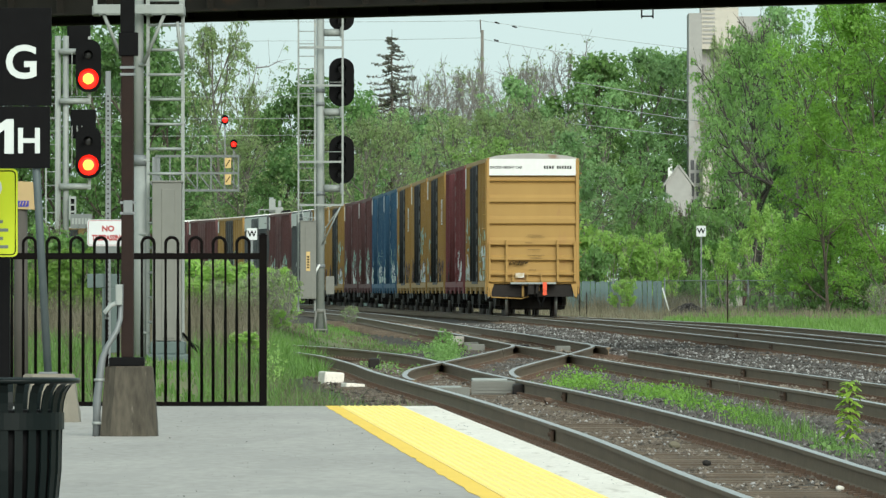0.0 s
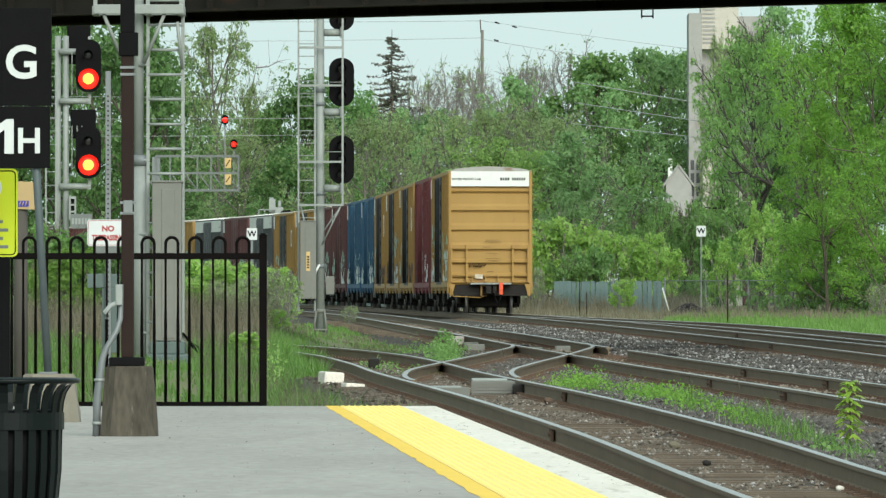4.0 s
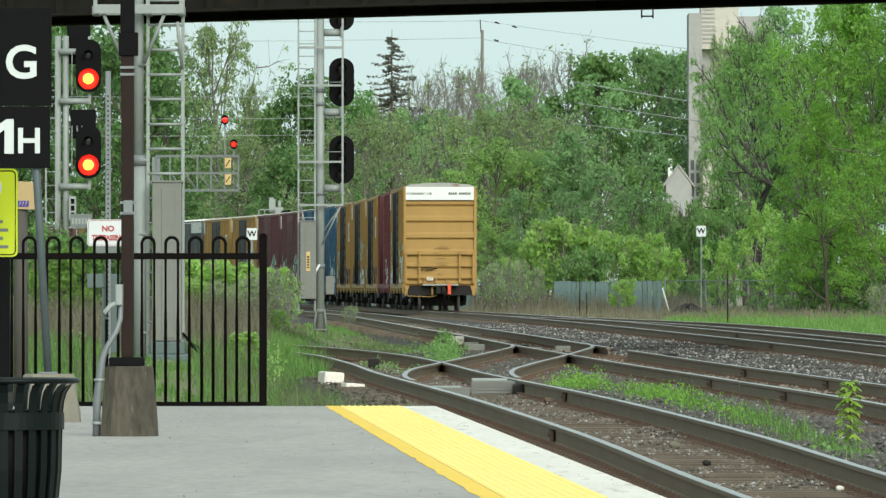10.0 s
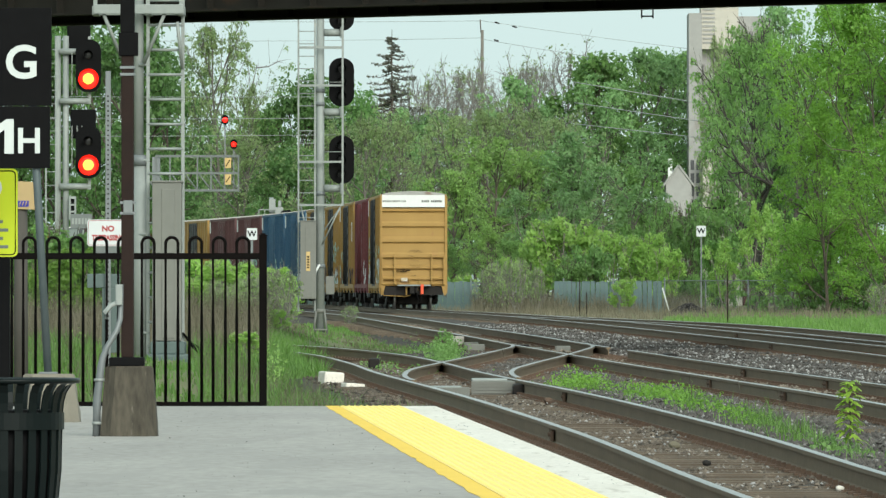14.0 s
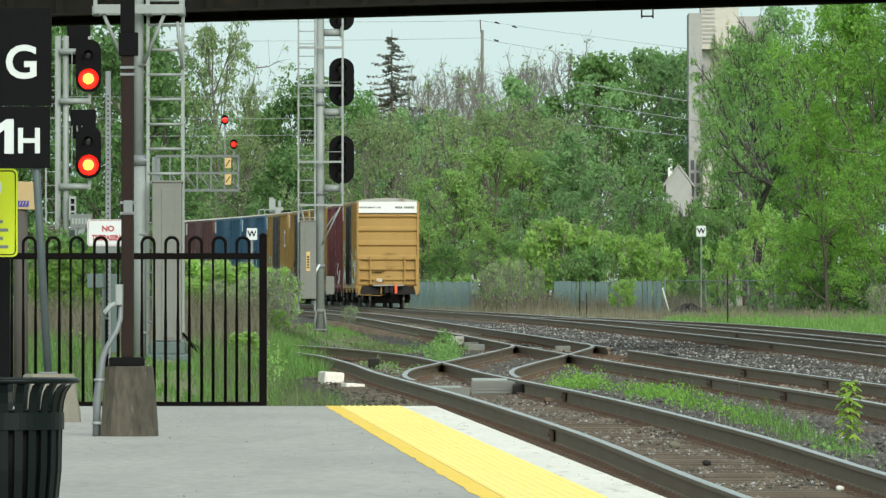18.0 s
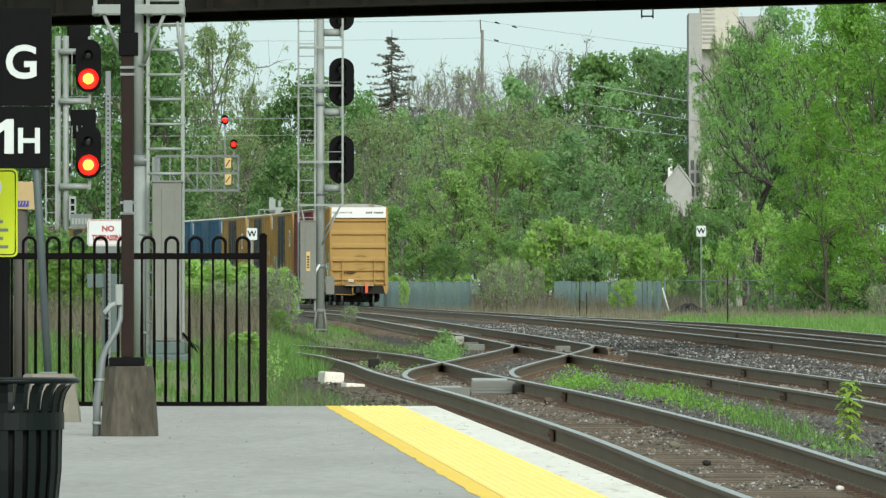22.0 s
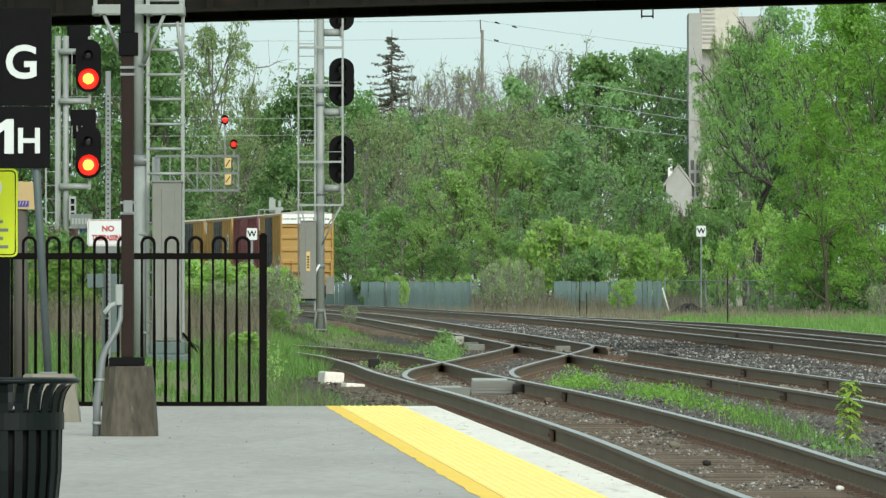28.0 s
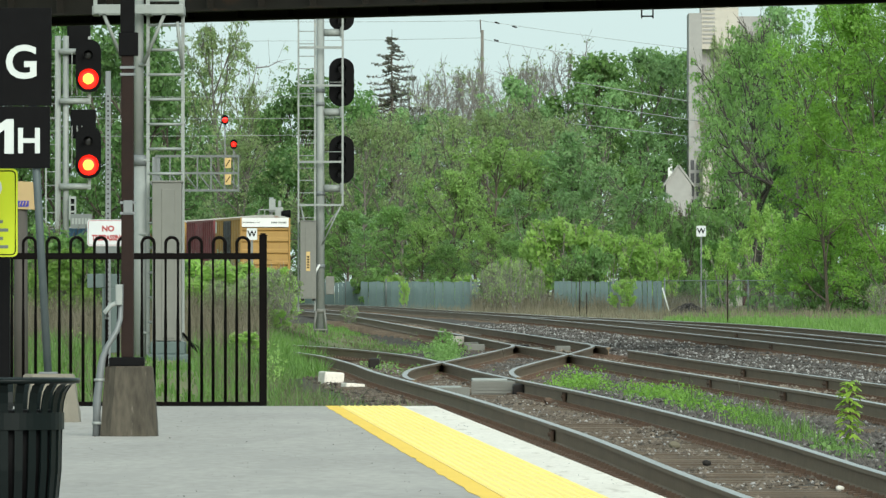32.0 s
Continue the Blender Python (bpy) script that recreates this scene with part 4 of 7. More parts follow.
for z in (3.75, 5.05, 7.35, 8.5):
    bm = bmesh.new()
    for y in (-0.35, 0.25):
        box(bm, -0.68, 0.70, y - 0.025, y + 0.025, z - 0.03, z + 0.03)
    box(bm, 0.65, 0.70, -0.35, 0.25, z - 0.03, z + 0.03)
    part("basket_ring", bm, ALU, mast_c)
for z in (4.25, 6.55, 8.95):
    bm = bmesh.new()
    tube(bm, (0.12, -0.02, z), (0.62, -0.02, z), 0.115, n=14)
    box(bm, 0.60, 0.70, -0.14, 0.10, z - 0.17, z + 0.17, 0.01)
    part("head_arm", bm, ALU, mast_c)
for x, y in ((0.675, -0.35), (0.675, 0.25)):
    bm = bmesh.new()
    box(bm, x - 0.03, x + 0.03, y - 0.03, y + 0.03, 3.75, 9.9)
    part("basket_post", bm, ALU, mast_c)
for p, q in (((0.05, -0.12, 2.55), (0.62, -0.3, 3.72)), ((0.05, 0.12, 2.9), (0.62, 0.2, 3.72)), ((-0.6, -0.1, 3.8), (-0.35, -0.1, 2.6))):
    bm = bmesh.new()
    tube(bm, p, q, 0.022, n=8)
    part("brace", bm, ALU, mast_c)
for i in range(6):
    bm = bmesh.new()
    z = 4.3 + 1.05 * i
    tube(bm, (0.10, -0.33, z), (0.68, -0.33, z), 0.012, n=6)
    part("basket_bar", bm, ALU, mast_c)
relay_case(mast_c, -0.60, -0.12, -0.55, 0.92, 3.25, True)
bm = bmesh.new()
box(bm, 0.16, 0.42, 0.0, 0.3, 1.05, 1.60, 0.02)
part("junction_box", bm, CASE, mast_c)
bm = bmesh.new()
hose(bm, [(-0.02, -0.15, 1.95), (-0.14, -0.25, 1.75), (-0.18, -0.28, 1.45), (-0.16, -0.28, 1.2)], 0.035, 8)
part("conduit_elbow", bm, WHITE, mast_c)
for z in (9.74, 7.46, 5.12):
    signal_head(mast_c, 0.64, -0.03, z, 0.76, 1.46, ((0.42, False), (0.0, False), (-0.42, False)))

# signal mast with a case, nearer, its heads above the view
GA = ground_level(-4.56, 150)
mast_a = thing("signal_mast", pose(-4.56, 150, GA), "grey steel signal mast with a ladder and a relay case", "railway signal", "signal masts")
z0 = GA
bm = bmesh.new()
tube(bm, (0, 0, -0.1), (0, 0, 3.28 - z0), 0.115, n=18)
part("mast", bm, ALU, mast_a)
bm = bmesh.new()
tube(bm, (-0.03, 0, 3.22 - z0), (-0.03, 0, 7.4 - z0), 0.075, n=16)
part("upper_mast", bm, ALU, mast_a)
bm = bmesh.new()
tube(bm, (0, 0, 3.14 - z0), (0, 0, 3.30 - z0), 0.135, n=18)
part("collar", bm, GALV, mast_a)
ladder(mast_a, 0.115, 0.64, -0.12, 0.22 - z0, 6.4 - z0, 0.373, 0.026, 0.022)
relay_case(mast_a, 0.19, 0.63, -0.52, 0.50 - z0, 2.88 - z0, False)
for y in (-0.4, 0.35):
    bm = bmesh.new()
    box(bm, -0.70, 0.66, y - 0.04, y + 0.04, 5.42 - z0, 5.56 - z0, 0.01)
    part("basket_beam", bm, ALU, mast_a)
for x in (-0.67, 0.62, 0.12):
    bm = bmesh.new()
    box(bm, x - 0.05, x + 0.05, -0.4, 0.35, 5.40 - z0, 5.54 - z0, 0.01)
    box(bm, x - 0.03, x + 0.03, -0.42, -0.36, 5.54 - z0, 6.6 - z0, 0.006)
    part("basket_post", bm, ALU, mast_a)
for p, q in (((0.37, -0.36, 5.42), (0.05, -0.15, 4.68)), ((-0.55, -0.36, 5.42), (-0.28, -0.1, 4.75)), ((0.56, -0.30, 5.3), (0.63, -0.15, 4.60))):
    bm = bmesh.new()
    tube(bm, (p[0], p[1], p[2] - z0), (q[0], q[1], q[2] - z0), 0.028, n=8)
    part("brace", bm, ALU, mast_a)
for z in (4.66, 3.22, 2.10, 0.62):
    bm = bmesh.new()
    tube(bm, (-0.02, -0.09, z - z0), (0.14, -0.12, z - z0), 0.025, n=8)
    part("standoff", bm, ALU, mast_a)
bm = bmesh.new()
box(bm, 0.16, 0.68, -0.55, 0.42, 0.30 - z0, 0.49 - z0, 0.02)
box(bm, 0.10, 0.74, -0.60, 0.46, 0.14 - z0, 0.30 - z0, 0.03)
box(bm, 0.28, 0.46, -0.3, -0.2, 0.44 - z0, 0.60 - z0, 0.01)
part("base_box", bm, TEAL_GREY, mast_a)
bm = bmesh.new()
for k in range(3):
    hose(bm, [(0.64, -0.2 + 0.05 * k, 0.62 - z0), (0.80, -0.25, 0.45 - z0 - 0.03 * k), (1.0, -0.3, 0.33 - z0 - 0.05 * k), (1.18 + 0.05 * k, -0.35, 0.05 - z0)], 0.014, 6)
tagged(part("cables", bm, BLACK, mast_a), kind="stuff")
bm = bmesh.new()
box(bm, 0.9, 1.25, -0.9, -0.3, -0.3, 0.02, 0.03, pose(0, 0, 0.25 - z0, 0, 18, 0))
part("cable_cover", bm, CASE, mast_a)

# signal mast with two heads at red
GB = ground_level(-10.5, 275)
mast_b = thing("signal_mast", pose(-10.55, 275, GB), "grey signal mast with two heads showing red", "railway signal", "signal masts")
z0 = GB
for x, r in ((-0.10, 0.085), (0.12, 0.085)):
    bm = bmesh.new()
    tube(bm, (x, 0, 0), (x, 0, 8.1 - z0 * 0), r, n=14)
    part("mast", bm, ALU, mast_b)
ladder(mast_b, -0.42, -0.14, -0.2, 0.4, 8.0, 0.375, 0.022, 0.012)
for z in (7.95 - z0, 6.58 - z0, 4.22 - z0):
    bm = bmesh.new()
    tube(bm, (-0.05, -0.15, z), (0.80, -0.15, z), 0.085, n=12)
    part("head_arm", bm, ALU, mast_b)
    bm = bmesh.new()
    box(bm, 0.74, 0.82, -0.22, -0.08, z - 0.08, z + 0.42, 0.01)
    part("head_stem", bm, ALU, mast_b)
for zt in (5.3, 7.35):
    for x in (0.30, 0.44, 0.58):
        bm = bmesh.new()
        box(bm, x - 0.012, x + 0.012, -0.27, -0.24, zt - z0 - 0.6, zt - z0 + 0.6)
        part("guard_bar", bm, ALU, mast_b)
for z in (7.34, 4.96):
    signal_head(mast_b, 0.76, -0.42, z - z0 + 0.21, 0.70, 1.46, ((0.30, False), (-0.36, True)))
bm = bmesh.new()
box(bm, 0.25, 0.95, -0.1, 0.2, 5.55 - z0, 6.35 - z0, 0.04)
part("rear_housing", bm, BLACK, mast_b)
bm = bmesh.new()
box(bm, 0.15, 0.8, 0.0, 0.2, 7.6 - z0, 8.7 - z0, 0.05)
part("rear_housing", bm, BLACK, mast_b)
bm = bmesh.new()
box(bm, 0.22, 0.42, -0.32, -0.30, 3.30 - z0, 3.95 - z0)
plate = part("number_plate", bm, ALU, mast_b)
bm = bmesh.new()
for k in range(3):
    box(bm, 0.27, 0.37, -0.324, -0.32, 3.36 - z0 + 0.19 * k, 3.50 - z0 + 0.19 * k)
tagged(part("bars", bm, BLACK, plate), kind="stuff")
bm = bmesh.new()
box(bm, 0.26, 0.86, -0.34, -0.32, 3.06 - z0, 3.46 - z0, 0.0)
plate = part("name_plate", bm, SIGN_GREY, mast_b, "grey plate with unreadable letters")
bm = bmesh.new()
for k in range(6):
    box(bm, 0.30 + 0.09 * k, 0.36 + 0.09 * k, -0.345, -0.34, 3.18 - z0, 3.34 - z0)
tagged(part("bars", bm, ALU, plate), kind="stuff")

# signal bridge behind the curve
GG = ground_level(-18, 640)
gantry = thing("signal_bridge", pose(-13.1, 640, GG), "grey lattice signal bridge with red signal lamps", "railway signal", "signal masts")
z0 = GG
for z, y in ((10.25, -0.6), (10.25, 0.6), (9.15, -0.6), (8.05, -0.6), (8.05, 0.6)):
    bm = bmesh.new()
    box(bm, -5.4, 0.0, y - 0.07, y + 0.07, z - z0 - 0.07, z - z0 + 0.07)
    part("chord", bm, SIGN_GREY, gantry)
for k in range(7):
    x = -0.05 - 0.88 * k
    bm = bmesh.new()
    box(bm, x - 0.05, x + 0.05, -0.68, -0.58, 8.05 - z0, 10.25 - z0)
    part("upright", bm, SIGN_GREY, gantry)
    bm = bmesh.new()
    tube(bm, (x, -0.62, 8.05 - z0), (x - 0.83, -0.62, 9.15 - z0), 0.05, n=6)
    part("diagonal", bm, SIGN_GREY, gantry)
bm = bmesh.new()
box(bm, -5.6, -5.1, -0.6, 0.6, 0, 10.2 - z0)
part("tower", bm, GALV, gantry)
for x, z in ((-0.92, 12.58), (-0.36, 11.02)):
    bm = bmesh.new()
    box(bm, x - 0.04, x + 0.04, -0.3, -0.2, 8.1 - z0, z - z0 + 0.3)
    part("lamp_post", bm, GALV, gantry)
    signal_head(gantry, x, -0.45, z - z0, 0.44, 0.62, ((0.0, True),), False)
for z in (9.8, 8.75):
    bm = bmesh.new()
    box(bm, -0.92, -0.52, -0.74, -0.72, z - z0 - 0.33, z - z0 + 0.33)
    sgn = part("warning_plate", bm, ORANGE, gantry, "small yellow plate")
    bm = bmesh.new()
    tube(bm, (-0.85, -0.745, z - z0 - 0.2), (-0.6, -0.745, z - z0 + 0.2), 0.03, n=6)
    part("bar", bm, BLACK, sgn)

# signal top seen over the train
GT = ground_level(-9.9, 600)
mast_d = thing("signal_mast", pose(-10.35, 600, GT), "grey signal mast with a railed service basket", "railway signal", "signal masts")
z0 = GT
bm = bmesh.new()
tube(bm, (0, 0, 0), (0, 0, 7.2 - z0), 0.13, n=12)
part("mast", bm, ALU, mast_d)
for z in (5.9, 6.45):
    bm = bmesh.new()
    box(bm, -0.78, 0.3, -0.4, -0.35, z - z0 - 0.03, z - z0 + 0.03)
    box(bm, -0.78, -0.73, -0.4, 0.4, z - z0 - 0.03, z - z0 + 0.03)
    part("basket_ring", bm, ALU, mast_d)
for x in (-0.75, -0.4, 0.25):
    bm = bmesh.new()
    box(bm, x - 0.025, x + 0.025, -0.4, -0.35, 5.3 - z0, 6.45 - z0)
    part("basket_post", bm, ALU, mast_d)
bm = bmesh.new()
box(bm, -0.15, 0.25, -0.3, 0.1, 6.3 - z0, 7.1 - z0, 0.03)
box(bm, 0.2, 0.7, -0.3, 0.1, 6.0 - z0, 6.6 - z0, 0.05)
box(bm, 0.4, 0.6, -0.3, 0.1, 6.6 - z0, 7.0 - z0, 0.03)
part("lamp_unit", bm, ALU, mast_d)
bm = bmesh.new()
tube(bm, (0.6, -0.2, 6.2 - z0), (1.15, -0.25, 6.2 - z0), 0.2, 0.26, n=14)
part("hood", bm, BLACK, mast_d)

# ---- the overbridge ----
BR_L, BR_R = Vector((-5.52, 211.7, 0)), Vector((8.79, 197.5, 0))
br_dir = (BR_R - BR_L).normalized()
bridge_m = Matrix.Translation((1.465, 204.43, 0)) @ Matrix((br_dir, Vector((-br_dir.y, br_dir.x, 0)), Vector((0, 0, 1)))).transposed().to_4x4()
bridge = thing("overbridge", bridge_m, "dark rusty steel girder bridge over the tracks", "bridge", kind="structure")
for y in (0.0, -5.2):
    bm = bmesh.new()
    box(bm, -45, 45, y - 0.02, y + 0.02, 7.02, 8.6)
    box(bm, -45, 45, y - 0.24, y + 0.24, 7.0, 7.045)
    box(bm, -45, 45, y - 0.24, y + 0.24, 8.6, 8.65)
    part("girder", bm, GIRDER, bridge)
    me = None
    for k in range(60):
        if me is None:
            bm = bmesh.new()
            box(bm, -0.015, 0.015, -0.2, 0.2, 7.05, 8.6)
            ob = part("stiffener", bm, GIRDER, bridge)
            me = ob.data
        else:
            ob = new("stiffener", me)
            ob.parent = bridge
        ob.location = (-44 + 1.5 * k, y, 0)
bm = bmesh.new()
box(bm, -45, 45, -5.9, 0.7, 8.66, 8.95)
part("deck", bm, CONCRETE_OLD, bridge)
for k in range(18):
    bm = bmesh.new()
    box(bm, -43.5 + 5 * k, -43.2 + 5 * k, -5.18, -0.02, 7.5, 8.0)
    part("cross_beam", bm, GIRDER, bridge)
for x in (-38, 38):
    bm = bmesh.new()
    box(bm, x - 1.2, x + 1.2, -6.4, 1.2, -1.5, 6.99)
    part("abutment", bm, CONCRETE_OLD, bridge)
hanger = thing("conduit_hanger", pose(4.15, 202.0, 7.0), "small black steel conduit hanger under the bridge", "bracket")
hanger.parent = None
for x in (-0.115, 0.115):
    bm = bmesh.new()
    box(bm, x - 0.015, x + 0.015, -0.02, 0.02, -0.18, 0.15)
    part("hanger_rod", bm, BLACK, hanger)
bm = bmesh.new()
box(bm, -0.13, 0.13, -0.02, 0.02, -0.15, -0.12)
part("hanger_bar", bm, BLACK, hanger)

# ---- platform furniture ----


def pedestal(x, d, material, tall=0.60, r0=0.50, r1=0.40):
    """A tapered concrete footing."""
    th = thing("pole_footing", pose(x, d, platform_level(d)), "weathered tapered concrete footing of a platform pole", "footing", "pole footings")
    b = bmesh.new()
    bmesh.ops.create_cube(b, size=1.0)
    for v in b.verts:
        top = v.co.z > 0
        r = r1 if top else r0
        v.co = Vector((v.co.x * r, v.co.y * r, tall if top else -0.02))
    vert = [e for e in b.edges if abs(e.verts[0].co.z - e.verts[1].co.z) > 0.1]
    bmesh.ops.bevel(b, geom=vert, offset=0.09, segments=1, affect='EDGES')
    bmesh.ops.bevel(b, geom=[e for e in b.edges if e.verts[0].co.z > 0.4 and e.verts[1].co.z > 0.4], offset=0.012, segments=2, affect='EDGES')
    bmesh.ops.subdivide_edges(b, edges=b.edges[:], cuts=3, use_grid_fill=True)
    for v in b.verts:
        v.co += Vector((noise.noise(v.co * 7), noise.noise(v.co * 7 + Vector((5, 0, 0))), 0)) * 0.008
    part("concrete_block", b, material, th)
    return th


pedestal(-2.69, 85.3, CONCRETE_OLD)
pedestal(-3.70, 93.4, CONCRETE_PALE, 0.45, 0.60, 0.47)
pz = platform_level(85.3)
pole = thing("platform_pole", pose(-2.705, 85.3, pz + 0.6), "dark brown steel platform pole with conduit", "pole")
bm = bmesh.new()
box(bm, -0.155, 0.145, -0.15, 0.15, 0.0, 0.075, 0.01)
part("base_plate", bm, BLACK, pole)
bm = bmesh.new()
box(bm, -0.053, 0.053, -0.053, 0.053, 0.075, 4.4, 0.008)
part("shaft", bm, BROWN, pole)
bm = bmesh.new()
box(bm, -0.075, 0.09, -0.075, 0.075, 2.66, 2.86, 0.008)
box(bm, -0.06, 0.06, -0.07, 0.07, 2.86, 3.4, 0.006)
part("bracket_box", bm, BLACK, pole)
for z in (2.56, 2.50, 1.40, 1.31):
    bm = bmesh.new()
    box(bm, -0.065, 0.065, -0.065, 0.065, z - 0.012, z + 0.012, 0.004)
    part("band_clamp", bm, GALV, pole)
bm = bmesh.new()
box(bm, -0.035, 0.045, -0.075, -0.053, 1.31, 1.42, 0.006)
part("clamp_plate", bm, GALV, pole)
bm = bmesh.new()
zz = -0.6
hose(bm, [(-0.262, -0.12, zz), (-0.258, -0.13, zz + 0.3), (-0.222, -0.14, 0.0), (-0.205, -0.14, 0.08), (-0.17, -0.14, 0.17), (-0.09, -0.12, 0.30), (-0.06, -0.10, 0.40), (-0.055, -0.08, 0.55), (-0.055, -0.075, 0.70)], [0.036, 0.036, 0.034, 0.028, 0.024, 0.024, 0.024, 0.022, 0.022], 12)
part("conduit", bm, GALV, pole, "bent grey conduit")
bm = bmesh.new()
hose(bm, [(-0.06, -0.10, 0.55), (-0.14, -0.12, 0.52), (-0.19, -0.13, 0.46), (-0.18, -0.13, 0.40)], 0.022, 10)
box(bm, -0.10, -0.04, -0.14, -0.06, 0.52, 0.70, 0.012)
part("conduit_fitting", bm, ALU, pole)
for z in (-0.50, -0.13):
    bm = bmesh.new()
    tube(bm, (-0.262 + (z + 0.6) * 0.05, -0.13, z), (-0.262 + (z + 0.6) * 0.05, -0.13, z + 0.025), 0.046, n=14)
    part("conduit_clamp", bm, ALU, pole)

# lettered platform sign on a leaning grey post
sz = platform_level(93.4) + 0.6
sign_post = thing("platform_sign", pose(-3.68, 93.4, sz), "black platform sign with white letters on a grey post", "sign")
bm = bmesh.new()
tube(bm, (-0.028, 0, -0.15), (-0.225, 0, 3.25), 0.038, n=14)
part("post", bm, POST_STEEL, sign_post)
bm = bmesh.new()
box(bm, -0.115, 0.06, -0.09, 0.09, -0.15, -0.13, 0.004)
part("post_foot", bm, GALV, sign_post)
gz = 1.15 - sz
bm = bmesh.new()
box(bm, -0.80, 0.006, -0.075, -0.035, gz + 1.80, gz + 2.72, 0.006)
board = part("sign_board", bm, BLACK, sign_post, "black board with a white letter")
words("lettering", "G", 0.435, LETTER, board, pose(-0.275, -0.078, gz + 2.195), 0.009)
bm = bmesh.new()
box(bm, -0.80, -0.008, -0.072, -0.035, gz + 1.215, gz + 1.795, 0.006)
board = part("sign_board", bm, BLACK, sign_post, "black board with white characters")
bm = bmesh.new()
extrude_outline(bm, [(-0.005, 0.0), (0.082, 0.0), (0.082, 0.325), (0.012, 0.325), (-0.075, 0.262), (-0.075, 0.178), (-0.005, 0.225)], 0.006, pose(-0.43, -0.078, gz + 1.350))
part("lettering", bm, LETTER, board)
words("lettering", "H", 0.33, LETTER, board, pose(-0.205, -0.076, gz + 1.460), 0.007)

# yellow notice on a black post, tan notice on a wooden post
yz = platform_level(95)
notice = thing("warning_notice", pose(-4.19, 95, yz), "fluorescent yellow notice with a black border on a black post", "sign")
bm = bmesh.new()
box(bm, -0.055, 0.055, -0.05, 0.05, 0, 1.65, 0.006)
part("post", bm, BLACK, notice)
bm = bmesh.new()
extrude_outline(bm, rounded(0.47, 0.842, 0.05), 0.006, pose(-0.105, -0.064, 1.96 - yz))
panel = part("panel", bm, SIGN_YELLOW, notice)
bm = bmesh.new()
ring = rounded(0.425, 0.80, 0.04)
hose(bm, [(-0.105 + x, -0.066, 1.96 - yz + z) for x, z in ring], 0.006, 5, closed=True)
part("border", bm, BLACK, panel)
bm = bmesh.new()
tube(bm, (-0.13, -0.068, 2.2 - yz), (-0.13, -0.064, 2.2 - yz), 0.11, n=24)
part("pictogram", bm, SIGN_WHITE, panel)
for k in range(4):
    bm = bmesh.new()
    box(bm, -0.22, 0.04 - 0.05 * (k % 2), -0.068, -0.064, 1.62 - yz + 0.08 * k, 1.65 - yz + 0.08 * k)
    part("text_bar", bm, SIGN_GREY, panel)

tz = ground_level(-4.9, 115)
tan_sign = thing("railway_notice", pose(-4.88, 115, tz), "tan notice with a blue emblem on a wooden post", "sign")
bm = bmesh.new()
tube(bm, (0, 0, -0.05), (0, 0, 2.45 - tz), 0.085, 0.075, n=12)
part("post", bm, BARK_DARK, tan_sign)
bm = bmesh.new()
box(bm, -0.17, 0.115, -0.105, -0.088, 2.17 - tz, 2.49 - tz, 0.004, pose(0, 0, 0, 0, 2.5, 0))
panel = part("panel", bm, SIGN_TAN, tan_sign)
bm = bmesh.new()
box(bm, -0.075, 0.095, -0.112, -0.106, 2.20 - tz, 2.27 - tz)
emblem = part("emblem", bm, SIGN_BLUE, panel, "blue emblem bar")
bm = bmesh.new()
for k in range(4):
    tube(bm, (-0.05 + 0.035 * k, -0.113, 2.21 - tz), (-0.035 + 0.035 * k, -0.113, 2.26 - tz), 0.006, n=5)
part("emblem_strokes", bm, SIGN_TAN, emblem)

nz = ground_level(-3.8, 112)
trespass = thing("no_trespassing_sign", pose(-3.771, 112, nz), "white sign with red lettering on a perforated steel post", "sign")
bm = bmesh.new()
box(bm, -0.03, 0.03, -0.03, 0.03, 0, 3.7 - nz, 0.004)
post = part("post", bm, GALV, trespass)
bm = bmesh.new()
for k in range(60):
    box(bm, -0.009, 0.009, -0.0325, -0.029, 0.5 + 0.055 * k, 0.518 + 0.055 * k)
tagged(part("holes", bm, UNDER, post), kind="stuff")
cz = 1.879 - nz
bm = bmesh.new()
extrude_outline(bm, rounded(0.465, 0.30, 0.03), 0.004, pose(0, -0.045, cz))
panel = part("panel", bm, SIGN_WHITE, trespass)
bm = bmesh.new()
hose(bm, [(x, -0.046, cz + z) for x, z in rounded(0.440, 0.275, 0.025)], 0.003, 5, closed=True)
part("border", bm, SIGN_RED, panel)
words("lettering", "NO", 0.088, SIGN_RED, panel, pose(0, -0.047, cz + 0.045), 0.0035)
words("lettering", "TRESPASSING", 0.086, SIGN_RED, panel, pose(0, -0.047, cz - 0.058), 0.0035, squeeze=0.70)
bm = bmesh.new()
box(bm, -0.17, 0.10, -0.040, -0.036, cz - 0.24, cz - 0.12)
part("lower_plate", bm, SIGN_GREY, trespass)
bm = bmesh.new()
box(bm, -0.24, 0.13, 0.04, 0.16, cz - 0.62, cz - 0.46, 0.01)
box(bm, -0.07, 0.13, 0.04, 0.15, cz - 1.35, cz - 0.62, 0.006)
part("utility_box", bm, TEAL_GREY, trespass)

